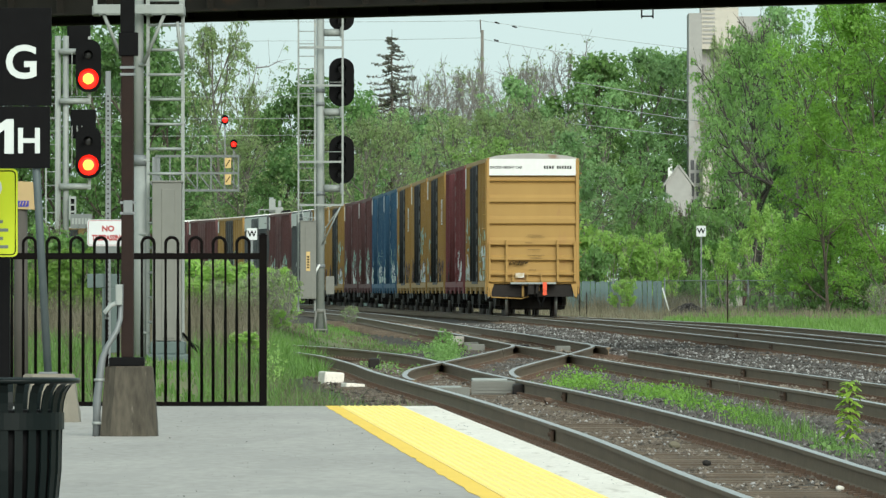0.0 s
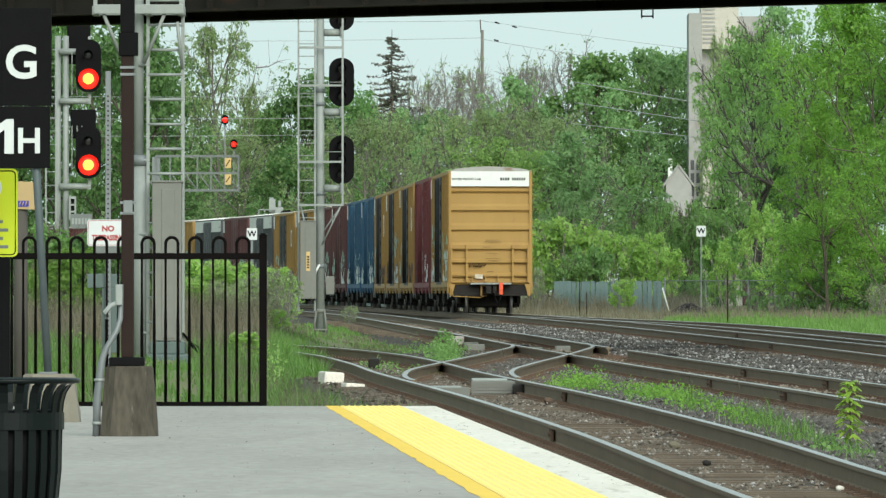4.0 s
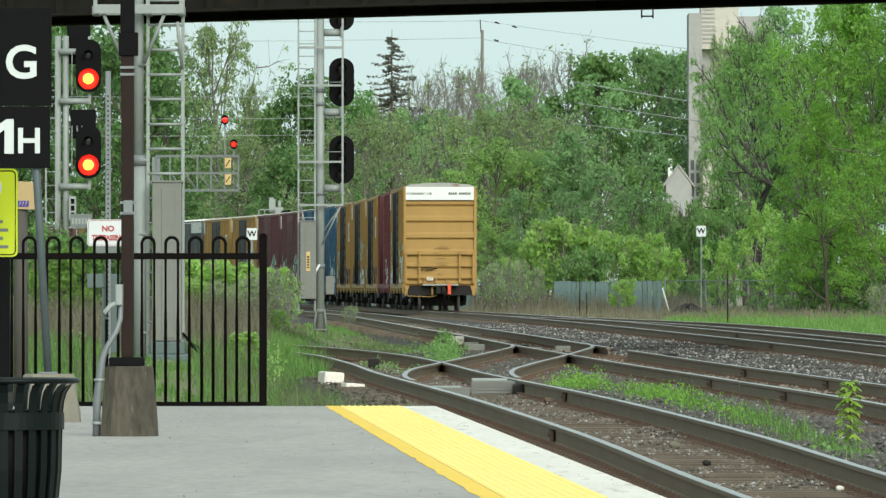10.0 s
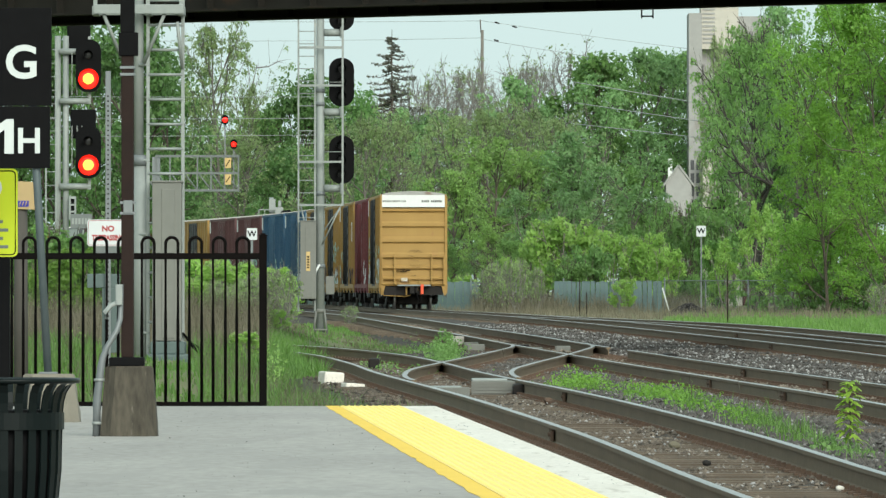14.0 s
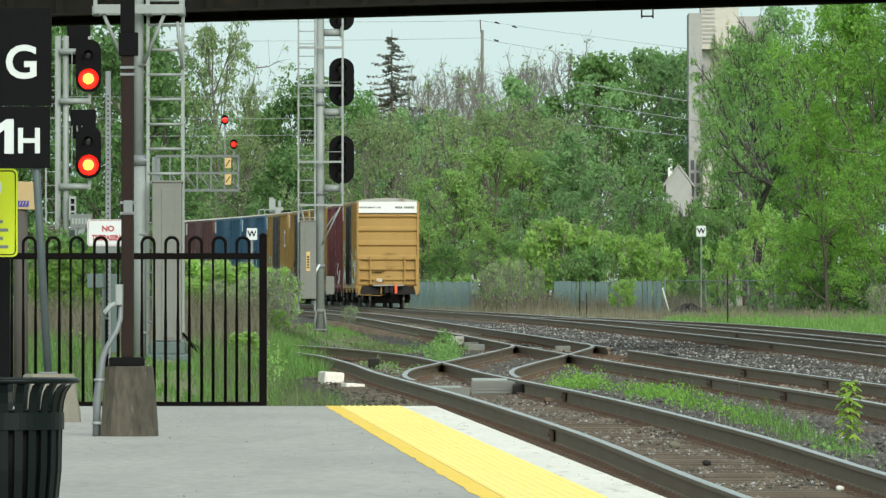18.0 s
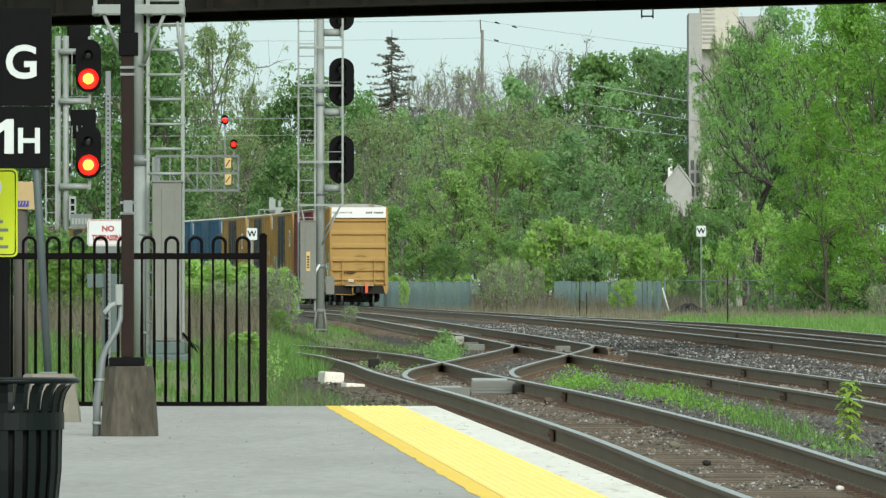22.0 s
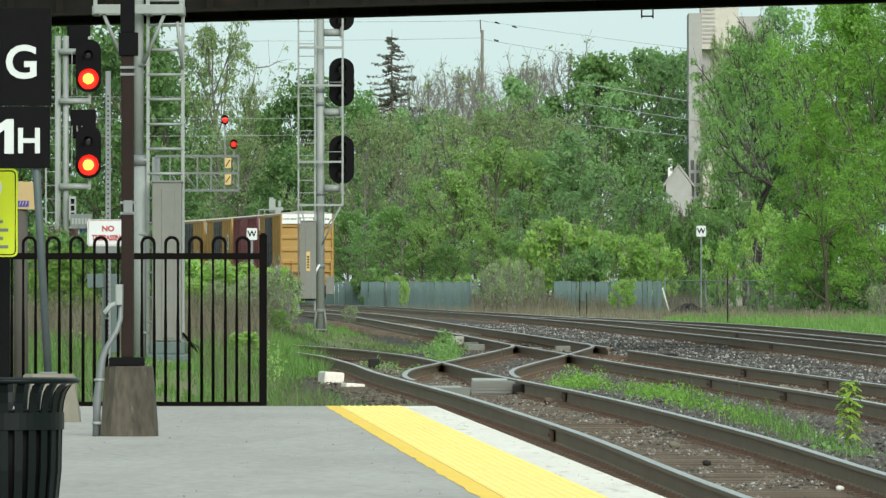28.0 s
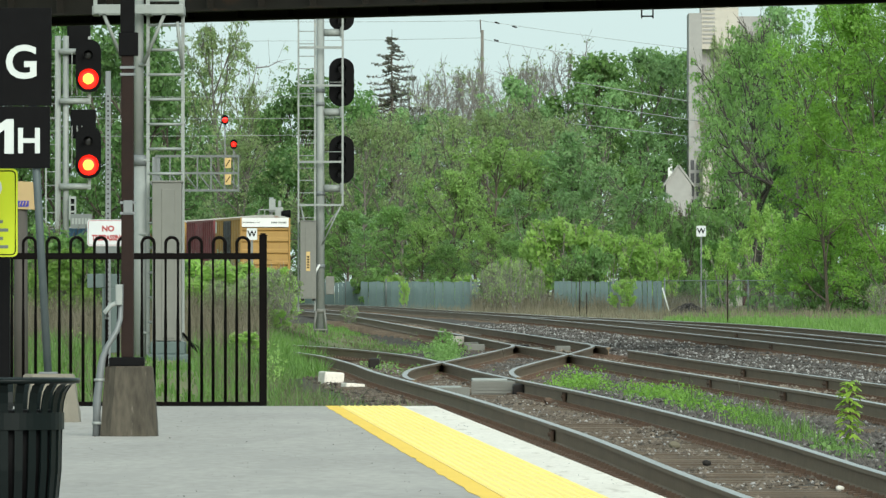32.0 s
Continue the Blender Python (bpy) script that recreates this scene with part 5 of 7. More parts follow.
# hooped fence at the platform's end
FD = 105.3
fz = platform_level(104.5)
fence = thing("hooped_fence", pose(0, FD, fz), "black iron fence with hooped pickets at the platform's end", "fence")
X0, X1 = -5.05, -1.94
bm = bmesh.new()
box(bm, X0, X1, -0.022, 0.022, 1.555 - fz, 1.622 - fz, 0.004)
part("top_rail", bm, BLACK_RUST, fence)
bm = bmesh.new()
box(bm, X0, X1, -0.022, 0.022, -0.015 - fz, 0.048 - fz, 0.004)
part("bottom_rail", bm, BLACK_RUST, fence)
bm = bmesh.new()
box(bm, -0.04, 0.04, -0.04, 0.04, -0.2, 1.80 - fz, 0.004)
post = part("post", bm, BLACK_RUST, fence)
post.location = (-1.905, 0, 0)
bm = bmesh.new()
box(bm, -0.047, 0.047, -0.047, 0.047, 1.80 - fz, 1.815 - fz, 0.004)
box(bm, -0.03, 0.03, -0.03, 0.03, 1.815 - fz, 1.832 - fz, 0.01)
cap = part("post_cap", bm, BLACK_RUST, post)
post2 = new("post", post.data)
post2.parent = fence
post2.location = (-5.02, 0, 0)
hoop_me = None
for k in range(12):
    xc = -2.118 - 0.2512 * k
    if hoop_me is None:
        bm = bmesh.new()
        w, zb, zt = 0.0655, 0.03, 1.722 - fz
        pts = [(-w, 0, zb), (-w, 0, zt * 0.5), (-w, 0, zt)] + [(-w * math.cos(a), 0, zt + w * math.sin(a)) for a in np.linspace(0.25, math.pi - 0.25, 9)] + [(w, 0, zt), (w, 0, zt * 0.5), (w, 0, zb)]
        hose(bm, pts, 0.0165, 8)
        ob = part("hooped_picket", bm, BLACK_RUST, fence)
        hoop_me = ob.data
    else:
        ob = new("hooped_picket", hoop_me)
        ob.parent = fence
    ob.location = (xc, 0, 0)

# slatted litter bin
bz = platform_level(58.1)
litter = thing("litter_bin", pose(-2.55, 58.1, bz), "dark green-black slatted steel litter bin with a flared top", "litter bin")
slat_me = None
for k in range(24):
    if slat_me is None:
        bm = bmesh.new()
        prof = [(0.300, 0.03), (0.322, 0.25), (0.327, 0.50), (0.330, 0.58), (0.336, 0.64), (0.352, 0.70), (0.382, 0.745), (0.418, 0.762)]
        rows = []
        for r, z in prof:
            rows.append([bm.verts.new((r + o, s * 0.024, z - (0.006 if o and r > 0.37 else 0))) for o, s in ((0, -1), (0, 1), (-0.012, 1), (-0.012, -1))])
        for a, b in zip(rows, rows[1:]):
            for i in range(4):
                bm.faces.new((a[i], a[(i + 1) % 4], b[(i + 1) % 4], b[i]))
        bm.faces.new(rows[0][::-1])
        bm.faces.new(rows[-1])
        ob = part("slat", bm, BIN, litter)
        slat_me = ob.data
    else:
        ob = new("slat", slat_me)
        ob.parent = litter
    ob.rotation_euler = (0, 0, 2 * math.pi * k / 24)
for nm, r, z, t in (("rim", 0.418, 0.770, 0.016), ("bottom_ring", 0.305, 0.05, 0.015)):
    bm = bmesh.new()
    hose(bm, [(r * math.cos(a), r * math.sin(a), z) for a in np.linspace(0, 2 * math.pi, 49)[:-1]], t, 8, closed=True)
    part(nm, bm, BIN, litter)


def hoop_band(r0, r1, z0, z1):
    bm = bmesh.new()
    n = 48
    ring = [[bm.verts.new((r * math.cos(2 * math.pi * i / n), r * math.sin(2 * math.pi * i / n), z)) for i in range(n)] for r, z in ((r0, z0), (r1, z0), (r1, z1), (r0, z1))]
    for j in range(4):
        for i in range(n):
            bm.faces.new((ring[j][i], ring[j][(i + 1) % n], ring[(j + 1) % 4][(i + 1) % n], ring[(j + 1) % 4][i]))
    return bm


part("band", hoop_band(0.318, 0.338, 0.485, 0.585), BIN, litter)
bm = bmesh.new()
tube(bm, (0, 0, 0.03), (0, 0, 0.60), 0.27, 0.285, n=32)
part("liner", bm, BLACK, litter, "black plastic liner")


def whistle_post(x, d, top, w, deep=0.0):
    z = ground_level(x, d)
    th = thing("whistle_sign", pose(x, d, z), "white square sign with a black W on a thin post", "sign", "whistle signs")
    bm = bmesh.new()
    box(bm, -0.035, 0.035, 0.0, 0.05, -0.2, top - z + w * 0.4)
    part("post", bm, GALV, th)
    bm = bmesh.new()
    extrude_outline(bm, rounded(w, w * 1.12, w * 0.08), 0.01, pose(0, -0.02, top - z))
    panel = part("panel", bm, SIGN_WHITE, th)
    words("lettering", "W", w * 0.80, BLACK, panel, pose(0, -0.024, top - z), w * 0.02)
    return th


whistle_post(-5.86, 305, 3.10, 0.32)
whistle_post(13.45, 518, 4.61, 0.50)

# ---- trees, shrubs and grass ----


def leaf_quads(centres, size, rng, droop=0.35, facing=None):
    """Small bent leaves at the centres given, turned at random or towards the ways given: vertices and faces."""
    n = len(centres)
    u = rng.normal(size=(n, 3))
    if facing is None:
        u[:, 2] *= 0.6
    else:
        u -= facing * (u * facing).sum(1)[:, None] / ((facing * facing).sum(1)[:, None] + 1e-9)
    u /= np.linalg.norm(u, axis=1)[:, None] + 1e-9
    w = rng.normal(size=(n, 3)) if facing is None else np.cross(facing, u)
    w -= u * (w * u).sum(1)[:, None]
    w /= np.linalg.norm(w, axis=1)[:, None] + 1e-9
    s = size * rng.uniform(0.55, 1.35, n)[:, None]
    bend = np.zeros((n, 3))
    bend[:, 2] = -droop * s[:, 0]
    a = centres - u * s * 0.6
    b = centres + w * s * 0.42
    c = centres + u * s * 0.6 + bend
    e = centres - w * s * 0.42
    verts = np.stack((a, b, c, e), 1).reshape(-1, 3)
    faces = np.arange(4 * n).reshape(-1, 4)
    return verts, faces


def limb_mesh(name, limbs):
    """Tapered limbs: lists of points with radii, as one mesh."""
    verts, faces = [], []
    for pts, radii, n in limbs:
        k0 = len(verts)
        for i, (p, r) in enumerate(zip(pts, radii)):
            t = (pts[min(i + 1, len(pts) - 1)] - pts[max(i - 1, 0)])
            t = t / (np.linalg.norm(t) + 1e-9)
            s = np.cross(t, (0.31, 0.95, 0.05))
            s /= np.linalg.norm(s) + 1e-9
            q = np.cross(t, s)
            for j in range(n):
                a = 2 * math.pi * j / n
                verts.append(tuple(p + r * (math.cos(a) * s + math.sin(a) * q)))
        for i in range(len(pts) - 1):
            for j in range(n):
                a, b = k0 + i * n + j, k0 + i * n + (j + 1) % n
                faces.append((a, b, b + n, a + n))
    me = bpy.data.meshes.new(name)
    me.from_pydata(verts, [], faces)
    for p in me.polygons:
        p.use_smooth = True
    return me


def unit(v):
    return v / (np.linalg.norm(v) + 1e-9)


def bough(rng, p, way, length, r0, r1, sides, sweep=0.15):
    """One bent limb from p: its points, and the limb for limb_mesh."""
    mid = p + way * length * 0.5 + rng.normal(size=3) * 0.05 * length
    end = p + way * length + np.array((0, 0, sweep * length)) + rng.normal(size=3) * 0.05 * length
    return (p, mid, end), ([p, mid, end], [r0, (r0 + r1) * 0.5, r1], sides)


def grow(rng, height, width, base, stems, n1, n2, n3, rise=0.55, thick=0.016, twig=0.012):
    """Trunk, limbs, branches and twigs; gives the limbs and the twig ends."""
    limbs, ends = [], []
    for s in range(stems):
        out = rng.normal(size=3) * (0.16 * width if stems > 1 else 0.03 * height)
        foot = np.array((out[0] * 0.25, out[1] * 0.25, -0.3)) if stems > 1 else np.array((0, 0, -0.3))
        top = np.array((out[0] * 1.3, out[1] * 1.3, height * rng.uniform(0.80, 0.90)))
        k = 7
        pts = [foot + (top - foot) * i / k + np.array((rng.normal(), rng.normal(), 0)) * 0.014 * height * (i / k) for i in range(k + 1)]
        r0 = height * thick / math.sqrt(stems)
        limbs.append((pts, [r0 * (1.12 - i / k) + twig for i in range(k + 1)], 6))
        az = rng.uniform(0, 6.28)
        for j in range(max(3, n1 // stems)):
            f = base + (0.97 - base) * (j + rng.uniform(0, 0.8)) / max(3, n1 // stems)
            i = min(int(f * k), k - 1)
            p = pts[i] + (pts[i + 1] - pts[i]) * (f * k - i)
            az += 2.4 + rng.uniform(-0.4, 0.4)
            g = (f - base) / (1 - base)
            reach = width * 0.5 * (0.62 + 0.55 * math.sin(math.pi * min(1, g * 0.9 + 0.08)) - 0.45 * g) * rng.uniform(0.75, 1.15) / (1 if stems == 1 else 1.25)
            tilt = radians(12 + 48 * g + 25 * rise) + rng.normal() * 0.15
            way = np.array((math.cos(az) * math.cos(tilt), math.sin(az) * math.cos(tilt), math.sin(tilt)))
            r1 = r0 * (0.52 - 0.32 * g)
            (a, m, e), lb = bough(rng, p, way, reach, r1 + twig, twig * 1.6, 5)
            limbs.append(lb)
            ends.append(e)
            for q in range(n2):
                h = 0.30 + 0.68 * (q + rng.uniform(0, 0.9)) / n2
                o = a + (m - a) * h * 2 if h < 0.5 else m + (e - m) * (h * 2 - 1)
                w2 = unit(way + rng.normal(size=3) * 0.62 + np.array((0, 0, 0.22)))
                (a2, m2, e2), lb = bough(rng, o, w2, reach * rng.uniform(0.36, 0.58) * (1.2 - 0.5 * h), r1 * 0.35 + twig, twig, 4)
                limbs.append(lb)
                ends.append(e2)
                for t in range(n3):
                    o3 = a2 + (e2 - a2) * rng.uniform(0.25, 1.0)
                    w3 = unit(w2 + rng.normal(size=3) * 0.75 + np.array((0, 0, 0.15)))
                    (_, _, e3), _ = bough(rng, o3, w3, reach * rng.uniform(0.14, 0.28), twig, twig * 0.5, 3)
                    limbs.append(([o3, e3], [twig, twig * 0.5], 3))
                    ends.append(e3)
    return limbs, np.array(ends)


def tree(kind, seed, height, width, base, clumps, per, radius, size, leaf_mat, bark_mat, label, stems=1, n1=14, n2=5, n3=3, rise=0.55, thick=0.016, twig=0.012, name="tree", group="trees beside the line"):
    """A tree whose leaves stand in clumps at the twig ends, thickest on each clump's upper side."""
    rng = np.random.RandomState(seed)
    limbs, ends = grow(rng, height, width, base, stems, n1, n2, n3, rise, thick, twig)
    ends[:, 2] *= height * 0.985 / ends[:, 2].max() if ends[:, 2].max() > height else 1.0
    th = thing(name, pose(0, 0, -50), label, kind, group)
    put("trunk", limb_mesh("trunk", limbs), bark_mat, th)
    if clumps:
        pick = ends[rng.permutation(len(ends))[:clumps]] if clumps <= len(ends) else ends[rng.randint(0, len(ends), clumps)]
        n = len(pick) * per
        way = rng.normal(size=(n, 3))
        way[:, 2] += 0.45
        way /= np.linalg.norm(way, axis=1)[:, None]
        big = np.repeat(radius * rng.uniform(0.55, 1.25, len(pick)), per)
        cen = np.repeat(pick, per, 0) + way * (big * rng.uniform(0.25, 1.0, n) ** 0.6)[:, None] * np.array((1.0, 1.0, 0.62))
        v, f = leaf_quads(cen, size, rng, 0.3, way * 0.75 + rng.normal(size=(n, 3)) * 0.42 + np.array((0, 0, 0.35)))
        me = bpy.data.meshes.new("crown")
        me.from_pydata(v.tolist(), [], f.tolist())
        put("crown", me, leaf_mat, th)
    return th


def spruce(seed, height, width):
    rng = np.random.RandomState(seed)
    th = thing("spruce", pose(0, 0, -50), "tall dark spruce with thin drooping tiers", "tree", "trees beside the line")
    limbs = [([np.array((0, 0, -0.5)), np.array((0, 0, height * 0.5)), np.array((0, 0, height))], [0.22, 0.12, 0.02], 7)]
    cen = []
    z = height * 0.30
    while z < height * 0.985:
        f = (height - z) / (height * 0.7)
        for a in range(7):
            az = rng.uniform(0, 2 * math.pi)
            reach = width / 2 * (f ** 0.85) * rng.uniform(0.35, 1.2) + 0.12
            zb = z + rng.normal() * 0.009 * height
            p, e = np.array((0, 0, zb)), np.array((math.cos(az) * reach, math.sin(az) * reach, zb + rng.uniform(-0.22, 0.05) * reach))
            limbs.append(([p, (p + e) / 2 + np.array((0, 0, -0.12 * reach)), e], [0.04, 0.025, 0.01], 4))
            for q in range(int(22 + 60 * f)):
                g = rng.uniform(0.12, 1.0)
                sag = -0.12 * reach * 4 * g * (1 - g) * 0.5
                cen.append(p + (e - p) * g + np.array((0, 0, sag)) + rng.normal(size=3) * np.array((0.10, 0.10, 0.06)) * (0.5 + f))
        z += height * rng.uniform(0.022, 0.032)
    put("trunk", limb_mesh("trunk", limbs), BARK, th)
    v, f = leaf_quads(np.array(cen), 0.17, rng, 0.2)
    me = bpy.data.meshes.new("crown")
    me.from_pydata(v.tolist(), [], f.tolist())
    put("crown", me, NEEDLE, th)
    return th


SHRUBS = "shrubs beside the line"
TREES = {
    "leafy": tree("tree", 11, 15, 10, 0.20, 250, 38, 0.85, 0.24, LEAF, BARK, "green broad-leaved tree in full leaf", n1=15, n2=5, n3=3),
    "dense": tree("tree", 12, 15, 11, 0.10, 290, 32, 0.98, 0.25, LEAF_DARK, BARK, "dense dark green broad-leaved tree", n1=18, n2=5, n3=3),
    "sparse": tree("tree", 13, 15, 10, 0.18, 470, 17, 0.42, 0.14, LEAF_BUD, BARK_GREY, "tree with thin young spring leaves and grey twigs", n1=15, n2=6, n3=5, thick=0.012, twig=0.014),
    "lime": tree("tree", 14, 15, 10, 0.28, 210, 34, 0.75, 0.22, LEAF_LIME, BARK, "bright lime green tree in young leaf", n1=14, n2=5, n3=3),
    "bare": tree("tree", 15, 15, 8, 0.20, 50, 5, 0.40, 0.14, LEAF_BUD, TWIG, "bare grey tree with fine twigs", n1=14, n2=7, n3=9, rise=0.55, thick=0.010, twig=0.013),
    "mixed": tree("tree", 16, 15, 10, 0.12, 300, 28, 0.82, 0.20, LEAF_MUTED, BARK_GREY, "broad tree in muted light green leaf", n1=17, n2=5, n3=3, stems=2),
    "near_leafy": tree("tree", 17, 15, 10, 0.03, 380, 58, 0.74, 0.125, LEAF_FIELD, BARK, "tall bright green tree in young leaf over the field", n1=18, n2=6, n3=3, rise=0.8, thick=0.010),
    "limbed": tree("tree", 18, 15, 11, 0.22, 380, 22, 0.70, 0.20, LEAF, BARK_DARK, "tall tree with dark spreading limbs and thin green leaves", n1=13, n2=6, n3=4, rise=0.3, thick=0.019, twig=0.02),
    "sapling_tree": tree("tree", 19, 6, 4.2, 0.16, 120, 34, 0.42, 0.17, LEAF_SHRUB, BARK_PALE, "young bright green tree with thin pale stems", n1=12, n2=4, n3=3, stems=3, rise=1.0),
    "bush": tree("shrub", 21, 4, 5, 0.02, 150, 34, 0.46, 0.175, LEAF, BARK, "leafy green shrub beside the line", stems=5, n1=20, n2=4, n3=2, name="shrub", group=SHRUBS),
    "lime_bush": tree("shrub", 22, 4, 5, 0.02, 160, 34, 0.42, 0.165, LEAF_SHRUB, BARK_PALE, "bright lime green shrub", stems=5, n1=20, n2=4, n3=2, rise=0.9, name="shrub", group=SHRUBS),
    "twig_bush": tree("shrub", 23, 3.2, 3.6, 0.02, 130, 8, 0.26, 0.13, LEAF_BUD, TWIG, "half bare brownish shrub with budding twigs", stems=7, n1=28, n2=4, n3=3, rise=1.2, name="shrub", group=SHRUBS),
    "dark_bush": tree("shrub", 24, 4, 5, 0.02, 160, 32, 0.50, 0.18, LEAF_DARK, BARK, "dense dark green rounded shrub", stems=5, n1=20, n2=4, n3=2, name="shrub", group=SHRUBS),
}
BASE_H = {k: max(v.co.z for c in t.children for v in c.data.vertices) for k, t in TREES.items()}
planted = {}


def plant(kind, x, d, h, wide=1.0, turn=None, low=0.0):
    """Sets a tree of the height h at (x, d); the first one is the original."""
    s = h / BASE_H[kind]
    k = planted.get(kind, 0)
    planted[kind] = k + 1
    turn = (k * 137.5) % 360 if turn is None else turn
    m = pose(x, d, ground_level(x, d) - low, 0, 0, turn)
    ob = TREES[kind] if k == 0 else copy_thing(TREES[kind], m)
    ob.matrix_world = m @ Matrix.Diagonal((s * wide, s * wide, s, 1))
    return ob


# skyline belt, far behind the line: kind, x, distance, height, breadth
for kind, x, d, h, w in (("dense", -10.0, 690, 16.9, 0.85), ("dense", -6.2, 700, 16.0, 0.85), ("leafy", -13.5, 720, 14.6, 0.74), ("sparse", -15.7, 700, 21.2, 0.70), ("sparse", -13.5, 690, 16.6, 0.43), ("bare", -3.9, 730, 16.7, 1.00),
                          ("bare", -2.5, 755, 18.2, 1.00), ("bare", 0.5, 750, 19.1, 1.00), ("bare", 3.3, 755, 19.4, 1.00), ("bare", 6.1, 750, 19.6, 1.00), ("bare", -1.0, 720, 18.1, 1.00), ("bare", 1.9, 725, 18.8, 1.00),
                          ("bare", 4.6, 735, 19.3, 1.00), ("bare", 7.3, 730, 19.1, 1.00), ("bare", 9.2, 740, 20.6, 1.00), ("leafy", 11.8, 725, 18.7, 0.93), ("mixed", 14.4, 735, 19.2, 0.91), ("leafy", 17.3, 750, 19.5, 0.75),
                          ("mixed", -4.8, 705, 14.3, 0.85), ("mixed", 8.2, 720, 16.9, 0.85), ("mixed", 4.7, 715, 14.7, 0.85), ("mixed", 0.2, 720, 14.4, 0.85), ("dense", -16.6, 760, 13.4, 1.00), ("mixed", -19.3, 750, 13.7, 1.00),
                          ("dense", -22.4, 740, 14.3, 1.00), ("mixed", -3.6, 760, 12.1, 1.11), ("dense", 3.3, 765, 12.2, 1.01), ("mixed", 9.3, 760, 12.5, 1.07), ("dense", 15.1, 770, 13.6, 1.00), ("dense", 26.1, 700, 15.6, 0.85),
                          ("leafy", 30.1, 700, 17.6, 0.85), ("dense", -9.7, 760, 12.5, 1.00), ("dense", -4.9, 690, 7.6, 1.47), ("dense", -1.4, 700, 7.9, 1.43), ("dense", 2.2, 690, 7.6, 1.47), ("dense", 5.8, 700, 8.1, 1.40),
                          ("dense", 8.9, 690, 7.6, 1.47), ("mixed", -12.1, 680, 8.3, 1.09), ("mixed", -15.1, 690, 7.6, 1.20), ("mixed", 15.3, 640, 7.2, 0.94)):
    plant(kind, x, d, h, w)
# middle belt: thin young foliage, and the trees beyond the masts: kind, x, distance, height, breadth
for kind, x, d, h, w in (("sparse", -5.3, 650, 13.3, 0.85), ("sparse", -2.6, 655, 13.2, 0.85), ("sparse", 0.2, 660, 13.7, 0.85), ("sparse", 3.0, 650, 14.0, 0.85), ("sparse", 5.8, 655, 14.1, 0.85), ("sparse", -7.6, 660, 12.7, 1.00),
                          ("mixed", 10.1, 610, 11.4, 1.00), ("mixed", 7.7, 615, 10.0, 1.00), ("leafy", 12.9, 640, 9.3, 0.67), ("lime", 2.8, 612, 10.7, 1.00), ("lime", 5.3, 615, 9.9, 1.00), ("lime", 0.6, 608, 8.6, 1.00),
                          ("sparse", 7.9, 640, 13.1, 0.85), ("sparse", -13.5, 670, 12.5, 1.00), ("dense", -10.6, 670, 11.2, 1.00), ("dense", -21.9, 690, 22.1, 0.81), ("dense", -26.8, 700, 21.6, 0.84), ("dense", -30.8, 700, 20.8, 0.85),
                          ("dense", -25.5, 730, 20.8, 0.85), ("dense", -20.2, 735, 19.3, 0.68)):
    plant(kind, x, d, h, w)
# small trees along the wood's edge: kind, x, distance, height, breadth
for kind, x, d, h, w in (("leafy", -3.2, 606, 6.4, 1.00), ("mixed", -4.6, 610, 5.9, 1.00), ("lime", -1.3, 604, 5.4, 1.00), ("leafy", 0.2, 602, 4.0, 1.00), ("mixed", 1.6, 606, 4.4, 1.00), ("lime", 2.9, 600, 5.1, 1.00),
                          ("leafy", 4.1, 590, 4.2, 1.01), ("mixed", 6.0, 600, 7.4, 1.00), ("leafy", -6.3, 640, 6.4, 1.00), ("dense", -8.2, 660, 6.2, 1.00)):
    plant(kind, x, d, h, w)
# shrubs behind the fence and before it: kind, x, distance, height, breadth
for kind, x, d, h, w in (("lime_bush", 6.8, 558, 5.8, 0.90), ("dark_bush", 8.0, 553, 4.0, 0.71), ("lime_bush", 5.1, 563, 4.7, 0.56), ("bush", 7.1, 550, 3.5, 0.69), ("lime_bush", 9.7, 570, 5.1, 0.71), ("lime_bush", 11.5, 568, 4.9, 0.68),
                          ("lime_bush", 12.6, 562, 4.0, 0.61), ("bush", 14.1, 575, 6.6, 0.47), ("bush", 15.7, 568, 5.3, 0.57), ("bush", 12.6, 590, 6.3, 0.50), ("lime_bush", 3.9, 566, 3.4, 0.57), ("twig_bush", 3.0, 530, 2.8, 0.80),
                          ("twig_bush", 3.9, 526, 3.0, 0.76), ("twig_bush", 2.3, 540, 2.4, 0.85), ("twig_bush", 5.1, 528, 2.5, 0.67), ("lime_bush", 9.0, 500, 2.0, 0.76), ("lime_bush", -2.2, 575, 1.9, 0.38), ("bush", -0.8, 596, 2.4, 0.85),
                          ("lime_bush", -2.9, 598, 2.3, 0.75), ("bush", -4.6, 600, 2.7, 0.77), ("lime_bush", 1.2, 590, 2.3, 0.75), ("bush", 14.2, 550, 2.6, 0.63), ("twig_bush", 18.7, 430, 1.6, 1.02), ("lime_bush", 18.8, 431, 1.6, 0.40)):
    plant(kind, x, d, h, w)
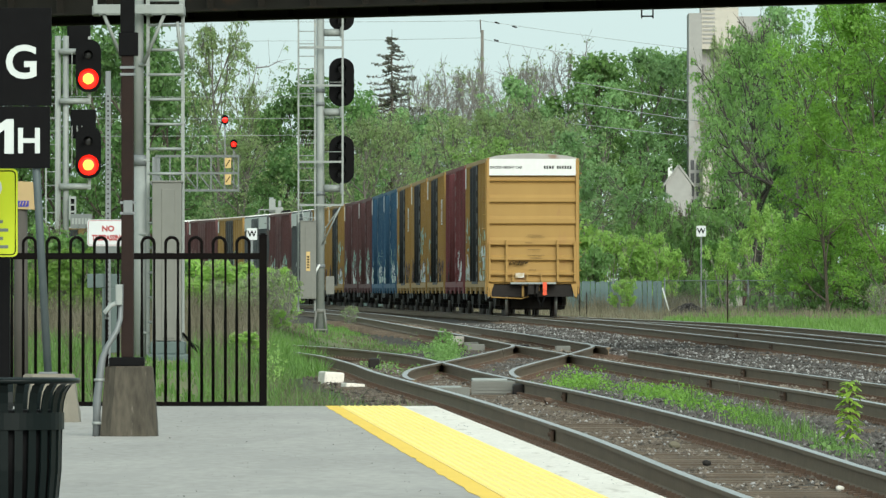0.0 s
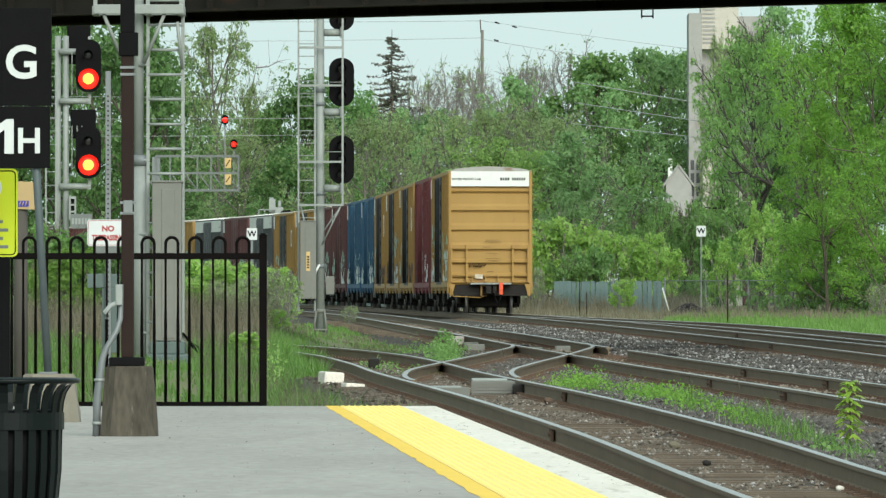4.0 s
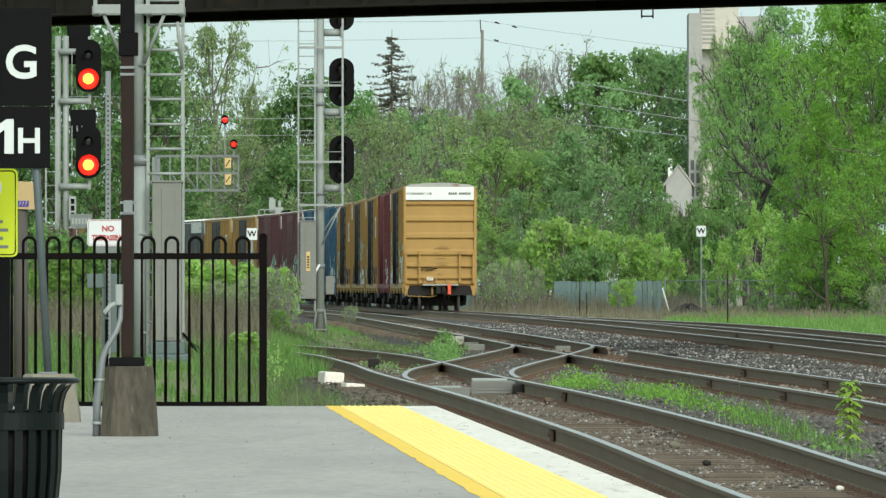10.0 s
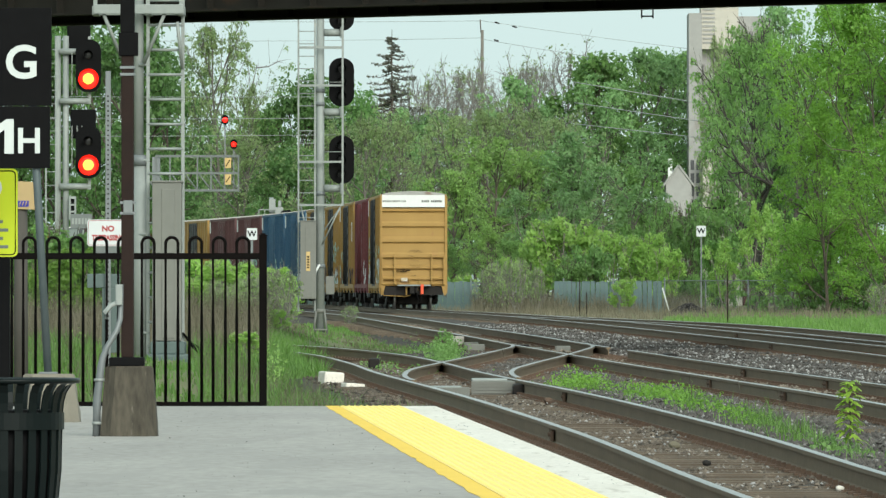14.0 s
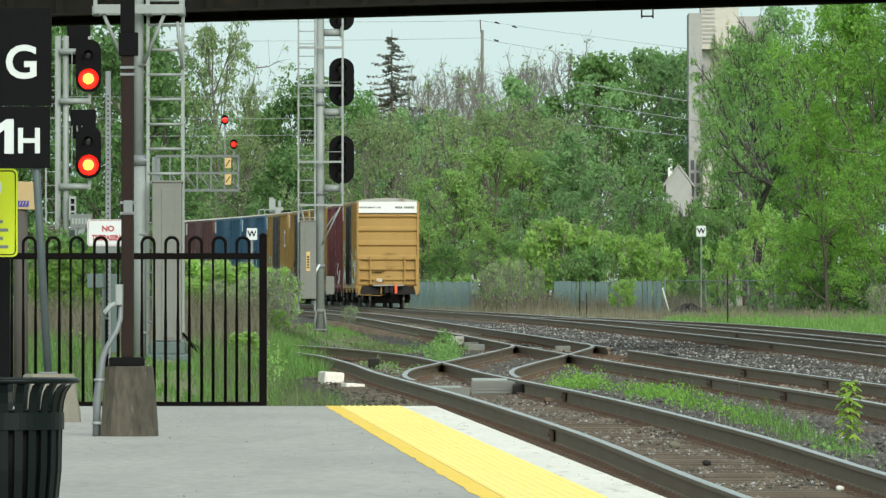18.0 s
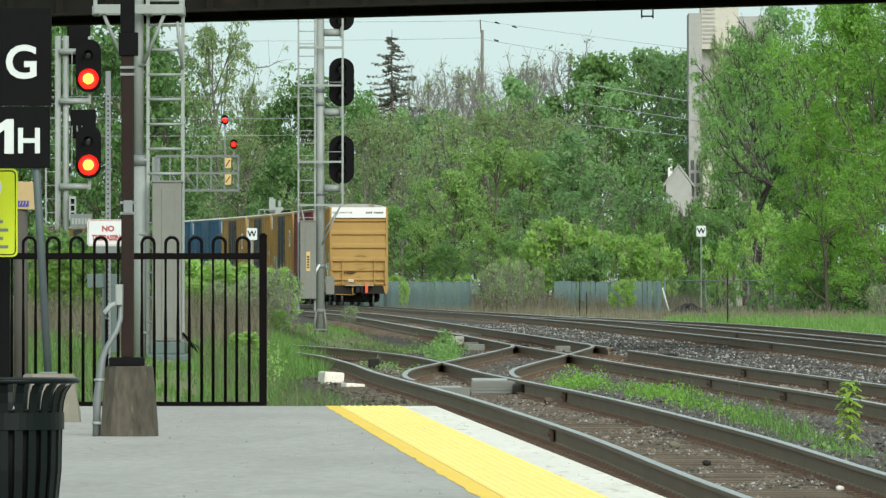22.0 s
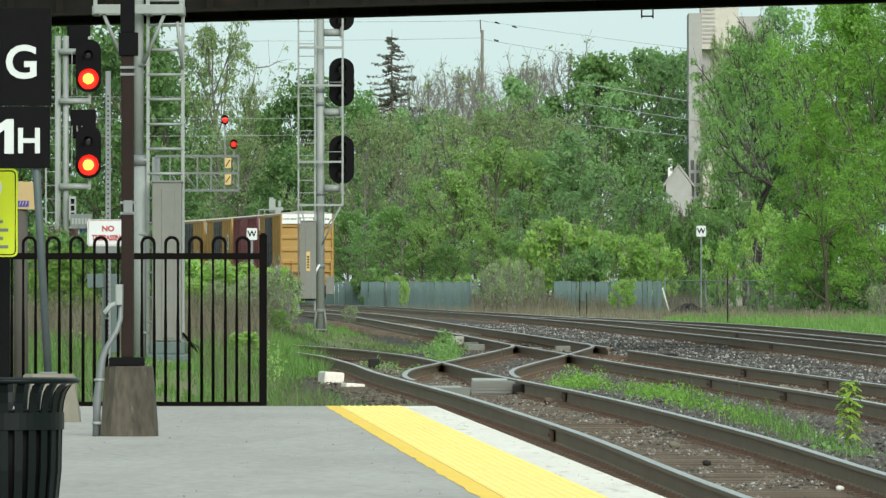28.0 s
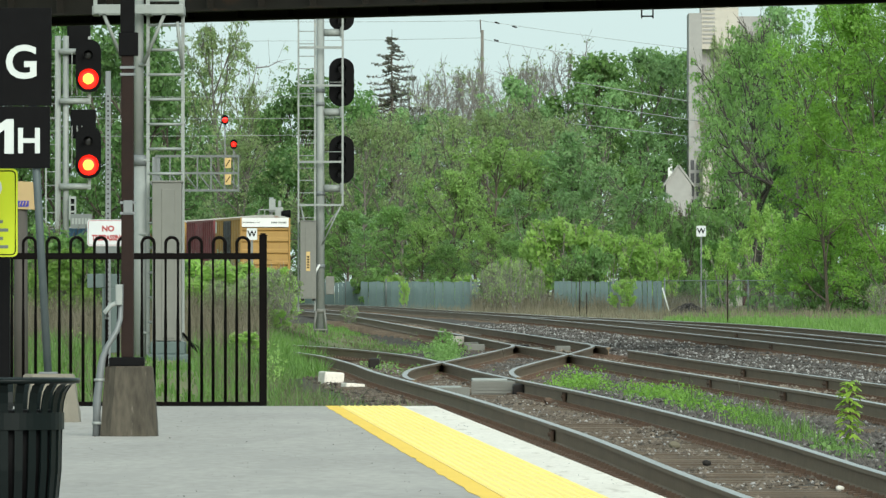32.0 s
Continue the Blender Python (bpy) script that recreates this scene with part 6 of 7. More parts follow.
# tall trees and young growth over the field: kind, x, distance, height, breadth
for kind, x, d, h, w in (("bush", 15.1, 600, 7.1, 0.54), ("bush", 14.1, 610, 7.3, 0.49), ("sparse", 17.6, 640, 18.8, 0.29), ("limbed", 18.2, 578, 17.8, 0.59), ("mixed", 21.2, 600, 19.2, 0.72), ("bush", 14.8, 625, 7.7, 0.60),
                          ("bush", 13.5, 630, 6.8, 0.49), ("limbed", 18.1, 560, 16.7, 0.66), ("limbed", 19.1, 550, 15.7, 0.72), ("sparse", 17.6, 600, 16.6, 0.46), ("sparse", 18.1, 590, 17.1, 0.53), ("near_leafy", 19.5, 480, 16.1, 0.87),
                          ("near_leafy", 21.5, 470, 17.4, 0.95), ("near_leafy", 18.4, 475, 10.5, 0.76), ("near_leafy", 20.1, 455, 9.1, 1.01), ("leafy", 25.3, 520, 18.2, 0.89), ("mixed", 19.3, 590, 14.0, 0.74), ("dense", 21.7, 620, 6.6, 1.52),
                          ("dense", 24.9, 620, 6.9, 1.44), ("dense", 27.7, 620, 7.3, 1.37), ("sapling_tree", 17.1, 488, 4.4, 1.03), ("sapling_tree", 18.6, 482, 5.2, 0.94), ("sapling_tree", 20.3, 478, 5.0, 0.96), ("bush", 17.9, 480, 2.8, 0.91),
                          ("bush", 19.6, 476, 2.7, 0.95), ("bush", 21.0, 474, 2.8, 0.90), ("sapling_tree", 16.3, 525, 6.0, 0.58), ("sapling_tree", 15.2, 530, 4.0, 0.88), ("sapling_tree", 17.3, 515, 5.0, 0.87), ("sapling_tree", 18.3, 500, 5.9, 0.86),
                          ("sapling_tree", 19.9, 495, 5.0, 1.00), ("sapling_tree", 21.3, 490, 4.4, 1.12), ("bush", 17.9, 512, 3.4, 0.67), ("bush", 19.7, 505, 3.1, 0.73), ("bush", 21.5, 500, 3.0, 0.80), ("bush", 16.6, 522, 3.1, 0.74),
                          ("leafy", 25.0, 480, 16.3, 0.85), ("dense", 19.3, 560, 9.6, 0.56)):
    plant(kind, x, d, h, w)
# shrubs between the signals
for kind, x, d, h in (("bush", -8.9, 236, 2.9), ("dark_bush", -7.7, 228, 2.7), ("bush", -10.1, 240, 2.8), ("lime_bush", -8.3, 215, 2.0), ("bush", -7.0, 222, 2.0), ("lime_bush", -6.5, 300, 2.3), ("lime_bush", -7.5, 310, 2.5), ("lime_bush", -5.6, 305, 2.1), ("lime_bush", -7.0, 280, 1.6), ("lime_bush", -5.0, 300, 1.7), ("bush", -8.8, 320, 2.4), ("twig_bush", -5.6, 290, 1.6), ("twig_bush", -5.2, 285, 1.3), ("bush", -10.0, 300, 2.1), ("dark_bush", -9.8, 260, 2.0),
                      ("twig_bush", -6.2, 270, 1.4), ("dark_bush", -11.4, 280, 2.4), ("lime_bush", -3.1, 155, 0.6), ("twig_bush", -5.2, 240, 1.0), ("twig_bush", -2.85, 306, 0.8), ("twig_bush", -4.75, 262, 1.2), ("twig_bush", -4.2, 270, 1.0), ("lime_bush", -3.55, 215, 0.55), ("twig_bush", -4.3, 232, 1.3), ("twig_bush", -3.9, 240, 1.5)):
    plant(kind, x, d, h)
tree_spruce = spruce(31, 20.0, 11.0)
tree_spruce.matrix_world = pose(-3.7, 720, ground_level(-3.7, 720))


def blades(name, spots, height, width, material, label, seed, lean=0.35):
    """Grass: single bent blades on the spots (x, d, scale)."""
    rng = np.random.RandomState(seed)
    n = len(spots)
    p = np.array([(x, d, z) for x, d, z, s in spots])
    s = np.array([q[3] for q in spots])
    h = height * s * rng.uniform(0.45, 1.2, n)
    az = rng.uniform(0, 2 * math.pi, n)
    ln = rng.uniform(0.05, lean, n) * h
    side = np.stack((np.cos(az + 1.57), np.sin(az + 1.57), np.zeros(n)), 1) * (width * rng.uniform(0.6, 1.4, n))[:, None]
    tip = p + np.stack((np.cos(az) * ln, np.sin(az) * ln, h), 1)
    mid = p + np.stack((np.cos(az) * ln * 0.3, np.sin(az) * ln * 0.3, h * 0.6), 1)
    verts = np.stack((p - side, p + side, mid + side * 0.7, mid - side * 0.7, tip), 1).reshape(-1, 3)
    faces = []
    for i in range(n):
        k = 5 * i
        faces += [(k, k + 1, k + 2, k + 3), (k + 3, k + 2, k + 4)]
    me = bpy.data.meshes.new(name)
    me.from_pydata(verts.tolist(), [], faces)
    return tagged(put(name, me, material), label, "grass", kind="stuff")


def field(n, seed, d0, d1, left, right, scale=None, keep=None):
    rng = np.random.RandomState(seed)
    out = []
    while len(out) < n:
        d = d0 + (d1 - d0) * rng.uniform() ** 1.0
        x = left(d) + (right(d) - left(d)) * rng.uniform()
        c = 0.5 + noise.noise((x * 0.9, d * 0.22, seed))
        if rng.uniform() < c and (keep is None or keep(x, d)):
            out.append((x, d, ground_z(x, d) - 0.02, (scale(x, d) if scale else 1.0) * (0.6 + 0.7 * c)))
    return out


def by_mast(x, d):
    return -0.0345 * d < x < -0.0245 * d and d < 153


def meadow_scale(x, d):
    if by_mast(x, d):
        return 0.28
    if x > -2.4 and d < 137:
        return 0.72
    if d > 158:
        return 0.22 if x > -0.018 * d else 0.42
    return 0.8


blades("meadow_grass", field(46000, 1, 106, 300, lambda d: -0.050 * d - 0.5, lambda d: float(BED_LEFT(d)) + 0.1, keep=lambda x, d: not (-2.0 < x < -1.1 and 137 < d < 150), scale=meadow_scale), 0.45, 0.009, GRASS, "fresh green grass behind the fence and signals", 2, 0.95)
blades("dead_grass", field(9500, 2, 158, 232, lambda d: -0.050 * d - 0.5, lambda d: -0.0175 * d, keep=lambda x, d: not by_mast(x, d)), 0.80, 0.006, GRASS_DRY, "tall dry brown brush and straw", 3, 0.9)
blades("dead_grass", field(5000, 9, 108, 158, lambda d: -0.050 * d - 0.5, lambda d: float(BED_LEFT(d)) - 0.3, keep=lambda x, d: not by_mast(x, d), scale=lambda x, d: 0.7), 0.62, 0.004, GRASS_DRY, "thin dry stalks in the grass", 10, 0.9)
blades("dead_grass", field(3500, 11, 215, 262, lambda d: -0.020 * d, lambda d: float(BED_LEFT(d)) - 0.2), 0.14, 0.012, GRASS_DRY, "short dry brown grass before the signal", 12, 1.2)
blades("verge_grass", field(2600, 17, 152, 183, lambda d: -0.0175 * d, lambda d: -0.0118 * d), 0.42, 0.010, GRASS, "green grass over the ends of the rails", 18, 0.8)
blades("verge_grass", field(9000, 7, 186, 330, lambda d: -0.021 * d, lambda d: float(BED_LEFT(d)) + 0.15), 0.13, 0.012, GRASS, "short green grass beside the switch", 8)
blades("field_grass", field(24000, 3, 240, 520, lambda d: float(BED_RIGHT(d)) + 0.6, lambda d: 0.05 * d + 1.0, keep=lambda x, d: x > 0.0235 * d + 1.2 * noise.noise((x * 0.5, d * 0.05, 4))), 0.22, 0.02, GRASS, "bright green grass field beside the tracks", 4)
blades("field_straw", field(9000, 4, 400, 560, lambda d: float(BED_RIGHT(d)) + 0.3, lambda d: 0.046 * d), 0.42, 0.012, GRASS_DRY, "dry straw along the fence", 5)
blades("wood_brush", field(6000, 13, 520, 575, lambda d: 0.003 * d, lambda d: 0.026 * d), 0.9, 0.016, GRASS_DRY, "tall dry brown brush at the wood's edge", 14, 0.8)


# ---- far fence, buildings, poles and wires ----
FENCE_LINE = through_points([(-9, 612), (-6.2, 604), (1.5, 572), (6.0, 548), (11.3, 522), (22, 470)])
far_fence = thing("slatted_fence", pose(0, 0, 0), "weathered teal slatted fence along the edge of the wood", "fence")
slat = None
rng = np.random.RandomState(5)
x = -8.6
while x < 11.6:
    gap = 2.2 < x < 6.2
    if not gap:
        d = float(FENCE_LINE(x))
        if slat is None:
            bm = bmesh.new()
            box(bm, -0.114, 0.114, -0.012, 0.012, 0.0, 1.72, 0.003)
            ob = part("fence_slat", bm, FENCE_TEAL, far_fence)
            slat = ob.data
        else:
            ob = new("fence_slat", slat)
            ob.parent = far_fence
        ob.matrix_world = pose(x, d, ground_level(x, d) - 0.04 + rng.uniform(-0.05, 0.04), rng.uniform(-2, 2), rng.uniform(-1.2, 1.2), -70 + rng.uniform(-4, 4) + 70)
    x += 0.235
for k in range(9):
    x = -8.4 + 2.5 * k
    d = float(FENCE_LINE(x)) - 0.06
    bm = bmesh.new()
    tube(bm, (0, 0, -0.1), (0, 0, 1.85), 0.04, n=8)
    ob = part("fence_post", bm, GALV, far_fence)
    ob.matrix_world = pose(x, d, ground_level(x, d))

wire_fence = thing("chain_link_fence", pose(0, 0, 0), "grey chain-link fence beside the grass field", "fence")
post_me = None
for k in range(7):
    x = 11.6 + 1.9 * k
    d = float(FENCE_LINE(x))
    if post_me is None:
        bm = bmesh.new()
        tube(bm, (0, 0, -0.1), (0, 0, 1.75), 0.035, n=8)
        ob = part("fence_post", bm, GALV, wire_fence)
        post_me = ob.data
    else:
        ob = new("fence_post", post_me)
        ob.parent = wire_fence
    ob.matrix_world = pose(x, d, ground_level(x, d))
verts, faces = [], []


def strand(p, q, w):
    k = len(verts)
    verts.extend(((p[0], p[1], p[2] - w), (p[0], p[1], p[2] + w), (q[0], q[1], q[2] + w), (q[0], q[1], q[2] - w)))
    faces.append((k, k + 1, k + 2, k + 3))


for i in range(170):
    x = 11.6 + 0.07 * i
    for s in (-1, 1):
        xa, xb = x, x + s * 0.8
        da, db = float(FENCE_LINE(xa)), float(FENCE_LINE(xb))
        strand((xa, da, ground_level(xa, da)), (xb, db, ground_level(xb, db) + 1.65), 0.006)
me = bpy.data.meshes.new("mesh_wire")
me.from_pydata(verts, [], faces)
tagged(put("mesh_wire", me, GALV, wire_fence), kind="stuff")
bm = bmesh.new()
hose(bm, [(11.6 + 1.9 * k, float(FENCE_LINE(11.6 + 1.9 * k)), ground_level(11.6 + 1.9 * k, float(FENCE_LINE(11.6 + 1.9 * k))) + 1.7) for k in range(7)], 0.025, 6)
part("top_tube", bm, GALV, wire_fence)

# leaning white stake and thin iron stakes
for x, d, h, r, lean, m, lab in ((11.55, 505, 1.35, 0.035, -17, WHITE, "leaning white stake beside the fence"), (10.45, 365, 1.95, 0.024, 0, BROWN, "thin rusty iron stake in the grass"), (6.05, 440, 1.7, 0.022, 0, BROWN, "thin rusty iron stake beside the track"), (6.35, 440, 1.15, 0.022, 0, BROWN, "short iron stake beside the track")):
    th = thing("stake", pose(x, d, ground_level(x, d)), lab, "stake", "stakes beside the line")
    bm = bmesh.new()
    tube(bm, (0, 0, -0.1), (math.tan(radians(lean)) * h, 0, h), r, n=8)
    part("shaft", bm, m, th)

# mill tower and house behind the trees
mill = thing("mill_building", pose(17.8, 720, ground_level(18, 720)), "tall grey concrete mill building half hidden by trees", "building")
bm = bmesh.new()
box(bm, 0.0, 0.95, 0, 6, 0, 21.2)
part("stair_tower", bm, WALL_GREY, mill)
bm = bmesh.new()
box(bm, 0.95, 6.2, 1.2, 10, 0, 21.0)
part("silo_wall", bm, WALL_GREY, mill)
for k in range(5):
    bm = bmesh.new()
    tube(bm, (1.5 + 1.05 * k, 1.2, 0), (1.5 + 1.05 * k, 1.2, 17.5), 0.5, n=16)
    part("silo_bin", bm, WALL_GREY, mill)
bm = bmesh.new()
box(bm, 0.9, 3.6, 0.2, 5, 18.6, 22.3)
head_house = part("head_house", bm, WALL_CREAM, mill)
for k in range(9):
    bm = bmesh.new()
    box(bm, 1.0, 1.9, 0.14, 0.2, 19.0 + 0.3 * k, 19.14 + 0.3 * k)
    part("louvre", bm, WALL_GREY, head_house)
bm = bmesh.new()
b = bmesh.new()
extrude_outline(b, [(0.95, 0), (3.8, 0), (3.8, 10.4), (2.4, 10.9), (0.95, 10.5)], 3.0, pose(0, -2.2, 0))
merge(bm, b)
annex = part("annex_wall", bm, WALL_CREAM, mill)
bm = bmesh.new()
extrude_outline(bm, [(0.85, 10.5), (2.4, 10.92), (3.9, 10.42), (3.9, 10.6), (2.4, 11.12), (0.85, 10.7)], 3.3, pose(0, -2.35, 0))
part("annex_roof", bm, UNDER, mill)
bm = bmesh.new()
box(bm, 3.9, 5.8, -1.5, 1.2, 0, 9.0)
part("lean_to", bm, BOX_BROWN, mill)
for k in range(4):
    for x in (0.12, 0.54):
        bm = bmesh.new()
        box(bm, x, x + 0.26, -0.03, 0.02, 7.0 + 0.95 * k, 7.7 + 0.95 * k)
        part("window", bm, DARK_GLASS, mill)
house = thing("house", pose(16.6, 700, ground_level(16.6, 700)), "white gabled house behind the trees", "house")
bm = bmesh.new()
extrude_outline(bm, [(-0.9, 0), (0.9, 0), (0.9, 8.6), (0, 9.8), (-0.9, 8.6)], 5)
part("wall", bm, WALL_GREY, house)
bm = bmesh.new()
extrude_outline(bm, [(-1.1, 8.35), (0, 9.83), (1.1, 8.35), (1.1, 8.55), (0, 10.03), (-1.1, 8.55)], 5.2, pose(0, -0.1, 0))
part("roof", bm, ROOF_GREY, house)
bm = bmesh.new()
box(bm, -0.75, -0.45, 0.5, 0.9, 8.6, 10.4)
part("chimney", bm, WHITE, house)

power_pole = thing("utility_pole", pose(3.0, 760, ground_level(3, 760)), "wooden utility pole above the trees", "utility pole")
gz = ground_level(3, 760)
bm = bmesh.new()
tube(bm, (0, 0, -0.3), (0, 0, 21.6 - gz), 0.16, 0.11, n=10)
part("shaft", bm, BARK_GREY, power_pole)
bm = bmesh.new()
tube(bm, (-0.1, 0, 21.4 - gz), (-0.16, 0, 22.4 - gz), 0.045, n=8)
part("pole_top_pin", bm, BARK, power_pole)
for x, z in ((0.95, 22.2), (2.3, 21.9), (0.9, 20.85)):
    bm = bmesh.new()
    tube(bm, (x, 0, z - gz), (x + 0.35, 0, z - 0.1 - gz), 0.06, n=8)
    part("insulator", bm, UNDER, power_pole)
wires = thing("overhead_wires", pose(0, 0, 0), "thin overhead wires across the valley", "wires")
for xa, za, xb, zb, d, sag in ((-40, 21.0, 3.0, 21.0, 760, 0.25), (-40, 22.6, 3.0, 22.3, 760, 0.2), (3.0, 22.3, 40, 18.0, 760, 0.3), (3.0, 20.9, 40, 16.4, 760, 0.5), (-40, 14.2, -6.5, 14.0, 636, 0.1), (-40, 12.7, -6.6, 12.6, 634, 0.1), (-40, 11.5, -6.8, 11.5, 632, 0.1),
                               (7.6, 13.85, 40, 8.9, 585, 0.15), (7.7, 12.60, 40, 8.2, 584, 0.12), (7.8, 11.33, 40, 8.1, 583, 0.1)):
    bm = bmesh.new()
    hose(bm, [(xa + (xb - xa) * i / 24, d, za + (zb - za) * i / 24 - sag * 4 * (i / 24) * (1 - i / 24)) for i in range(25)], 0.017 if d > 600 else 0.024, 4)
    part("wire", bm, WIRE, wires)

# ---- things lying by the tracks ----


def at_track(name, x, d, z, label, category, group=""):
    return thing(name, pose(x, d, z), label, category, group)


for x, d, w, l, h in ((0.66, 131, 0.57, 1.6, 0.21), (0.06, 128.5, 0.56, 1.9, 0.13)):
    th = at_track("switch_cover", x, d, float(level(d)) - 0.20, "grey ribbed steel cover between the switch rails", "switch cover", "switch covers")
    bm = bmesh.new()
    box(bm, -w / 2, w / 2, -l / 2, l / 2, 0, h * 0.85, 0.01)
    part("body", bm, CASE, th)
    for k in range(4):
        bm = bmesh.new()
        box(bm, -w / 2 - 0.004, w / 2 + 0.004, -l / 2 - 0.012, -l / 2 + 0.0, 0.02 + k * h * 0.2, 0.045 + k * h * 0.2)
        part("rib", bm, CASE, th)
    bm = bmesh.new()
    box(bm, -w / 2, w / 2 - 0.1, -l / 2, l / 2, h * 0.85, h, 0.012)
    part("lid", bm, ALU, th)
for x, d, w, h, dep in ((-1.66, 147, 0.30, 0.10, 0.5), (-1.28, 141, 0.28, 0.0, 0.4)):
    th = at_track("cast_block", x, d, bed_z(x, d) - 0.03, "whitish concrete block lying in the grass", "block", "loose blocks")
    bm = bmesh.new()
    box(bm, -w / 2, w / 2, -dep / 2, dep / 2, 0, h + 0.1, 0.03, pose(0, 0, 0, 0, 4, 12))
    part("block", bm, COPING, th)
for x, d, w, h, m in ((0.30, 214, 0.30, 0.16, COPING), (0.58, 205, 0.30, 0.10, CASE), (0.66, 200, 0.36, 0.10, CASE), (1.75, 193, 0.36, 0.10, CASE), (2.36, 196, 0.30, 0.10, CASE)):
    th = at_track("cast_block", x, d, float(level(d)) - 0.23, "pale concrete block beside the switch", "block", "loose blocks")
    bm = bmesh.new()
    box(bm, -w / 2, w / 2, -0.4, 0.4, 0, h + 0.06, 0.02)
    part("block", bm, m, th)
for x, d, r, l in ((-1.15, 166, 0.09, 1.8), (1.55, 191, 0.10, 3.0), (0.98, 129, 0.08, 1.2), (3.95, 173, 0.10, 2.5)):
    th = at_track("switch_motor", x, d, float(level(d)) - 0.20, "dark oily switch motor beside the rail", "switch motor", "switch motors")
    bm = bmesh.new()
    box(bm, -r, r, -l / 2, l / 2, 0, 2 * r, 0.04)
    tube(bm, (0, -l / 2 - 0.1, r), (0, l / 2, r), r * 0.9, n=12)
    part("casing", bm, UNDER, th)
# joint bars on the rails
for line, off, d in ((TRACK_PLATFORM, G, 118), (TRACK_PLATFORM, -G, 92), (TRACK_SIDING, G, 151), (TRACK_SIDING, -G, 135), (TRACK_SIDING, -G, 119), (TRACK_SIDING, G, 134), (TRACK_MAIN, -G, 196), (TRACK_MAIN, G, 228)):
    x = float(line(d)) + off
    th = at_track("joint_bar", x, d, float(level(d)), "rusty bolted joint bar on a rail", "joint bar", "joint bars")
    bm = bmesh.new()
    for s in (-1, 1):
        box(bm, s * 0.012, s * 0.032, -0.45, 0.45, -0.145, -0.05, 0.005)
        for k in range(6):
            tube(bm, (s * 0.03, -0.36 + 0.144 * k, -0.095), (s * 0.055, -0.36 + 0.144 * k, -0.095), 0.016, n=6)
    part("bar", bm, SPIKE, th)
# leaf litter: a plastic bag and a pale rock between the rails
for x, d, s, m, lab in ((2.10, 90.5, 0.055, GRASS_DRY, "crumpled pale green bag between the rails"), (3.05, 76.6, 0.035, COPING, "pale crumpled paper between the rails"), (2.22, 84.0, 0.04, UNDER, "dark stone between the rails"), (1.27, 118.5, 0.07, SPIKE, "rusty lump of rock between the rails")):
    th = at_track("litter", x, d, float(level(d)) - 0.19, lab, "litter", "litter on the track")
    b = bmesh.new()
    bmesh.ops.create_icosphere(b, subdivisions=2, radius=s)
    for v in b.verts:
        v.co = v.co * (1 + 0.45 * noise.noise(v.co * 14)) * 1.0
        v.co.z = v.co.z * 0.7 + s * 0.5
    part("lump", b, m, th)


# ---- stones, weeds, sapling ----
def stones(name, n, seed, d0, d1, left, right, size, label, lift=0.0, zf=None, bias=1.0, material=STONE):
    rng = np.random.RandomState(seed)
    verts, faces = [], []
    base = np.array(((1, 0, 0), (0, 1, 0), (-1, 0, 0), (0, -1, 0), (0, 0, 0.8), (0, 0, -0.8)), float)
    tri = np.array(((0, 1, 4), (1, 2, 4), (2, 3, 4), (3, 0, 4), (1, 0, 5), (2, 1, 5), (3, 2, 5), (0, 3, 5)))
    vs, fs = [], []
    for i in range(n):
        d = d0 + (d1 - d0) * rng.uniform() ** bias
        x = left(d) + (right(d) - left(d)) * rng.uniform()
        if abs(x) > 0.0455 * d + 0.3:
            continue
        s = size * rng.uniform(0.5, 1.3)
        q = base * s * rng.uniform(0.6, 1.25, (6, 3))
        a = rng.uniform(0, 6.28)
        c, sn = math.cos(a), math.sin(a)
        tilt = rng.uniform(-0.6, 0.6)
        q = np.stack((q[:, 0] * c - q[:, 1] * sn, q[:, 0] * sn + q[:, 1] * c, q[:, 2] + q[:, 0] * tilt * 0.6), 1)
        z = (zf or bed_z)(x, d) + s * 0.25 + lift
        fs.append(tri + 6 * len(vs))
        vs.append(q + np.array((x, d, z)))
    me = bpy.data.meshes.new(name)
    me.from_pydata(np.concatenate(vs).tolist(), [], np.concatenate(fs).tolist())
    return tagged(put(name, me, material), label, "ballast", kind="stuff")


def between(line, a, b):
    return (lambda d: float(line(d)) + a), (lambda d: float(line(d)) + b)


stones("ballast_stones", 38000, 41, 58, 200, lambda d: float(TRACK_PLATFORM(d)) + 0.95, lambda d: float(TRACK_SIDING(d)) - 0.95, 0.036, "grey and white crushed stones beside the rails", bias=1.3)
stones("ballast_stones", 12500, 42, 58, 175, *between(TRACK_PLATFORM, -0.65, 0.65), 0.029, "brownish stones between the platform rails", bias=1.3, material=STONE_BROWN)
stones("ballast_stones", 20000, 43, 95, 300, lambda d: float(TRACK_SIDING(d)) + 0.95, lambda d: float(TRACK_MAIN(d)) - 0.95, 0.038, "grey crushed stones between the tracks", bias=1.2)
stones("ballast_stones", 2400, 44, 110, 200, *between(TRACK_PLATFORM, -1.55, -0.9), 0.034, "brownish stones beside the outer rail", material=STONE_BROWN)
stones("ballast_stones", 6000, 45, 95, 300, *between(TRACK_SIDING, -0.65, 0.65), 0.034, "brownish stones between the rails", material=STONE_BROWN)
stones("ballast_stones", 8000, 46, 170, 420, lambda d: float(TRACK_MAIN(d)) + 0.9, lambda d: float(BED_RIGHT(d)) + 0.6, 0.05, "grey crushed stones beside the outer track")


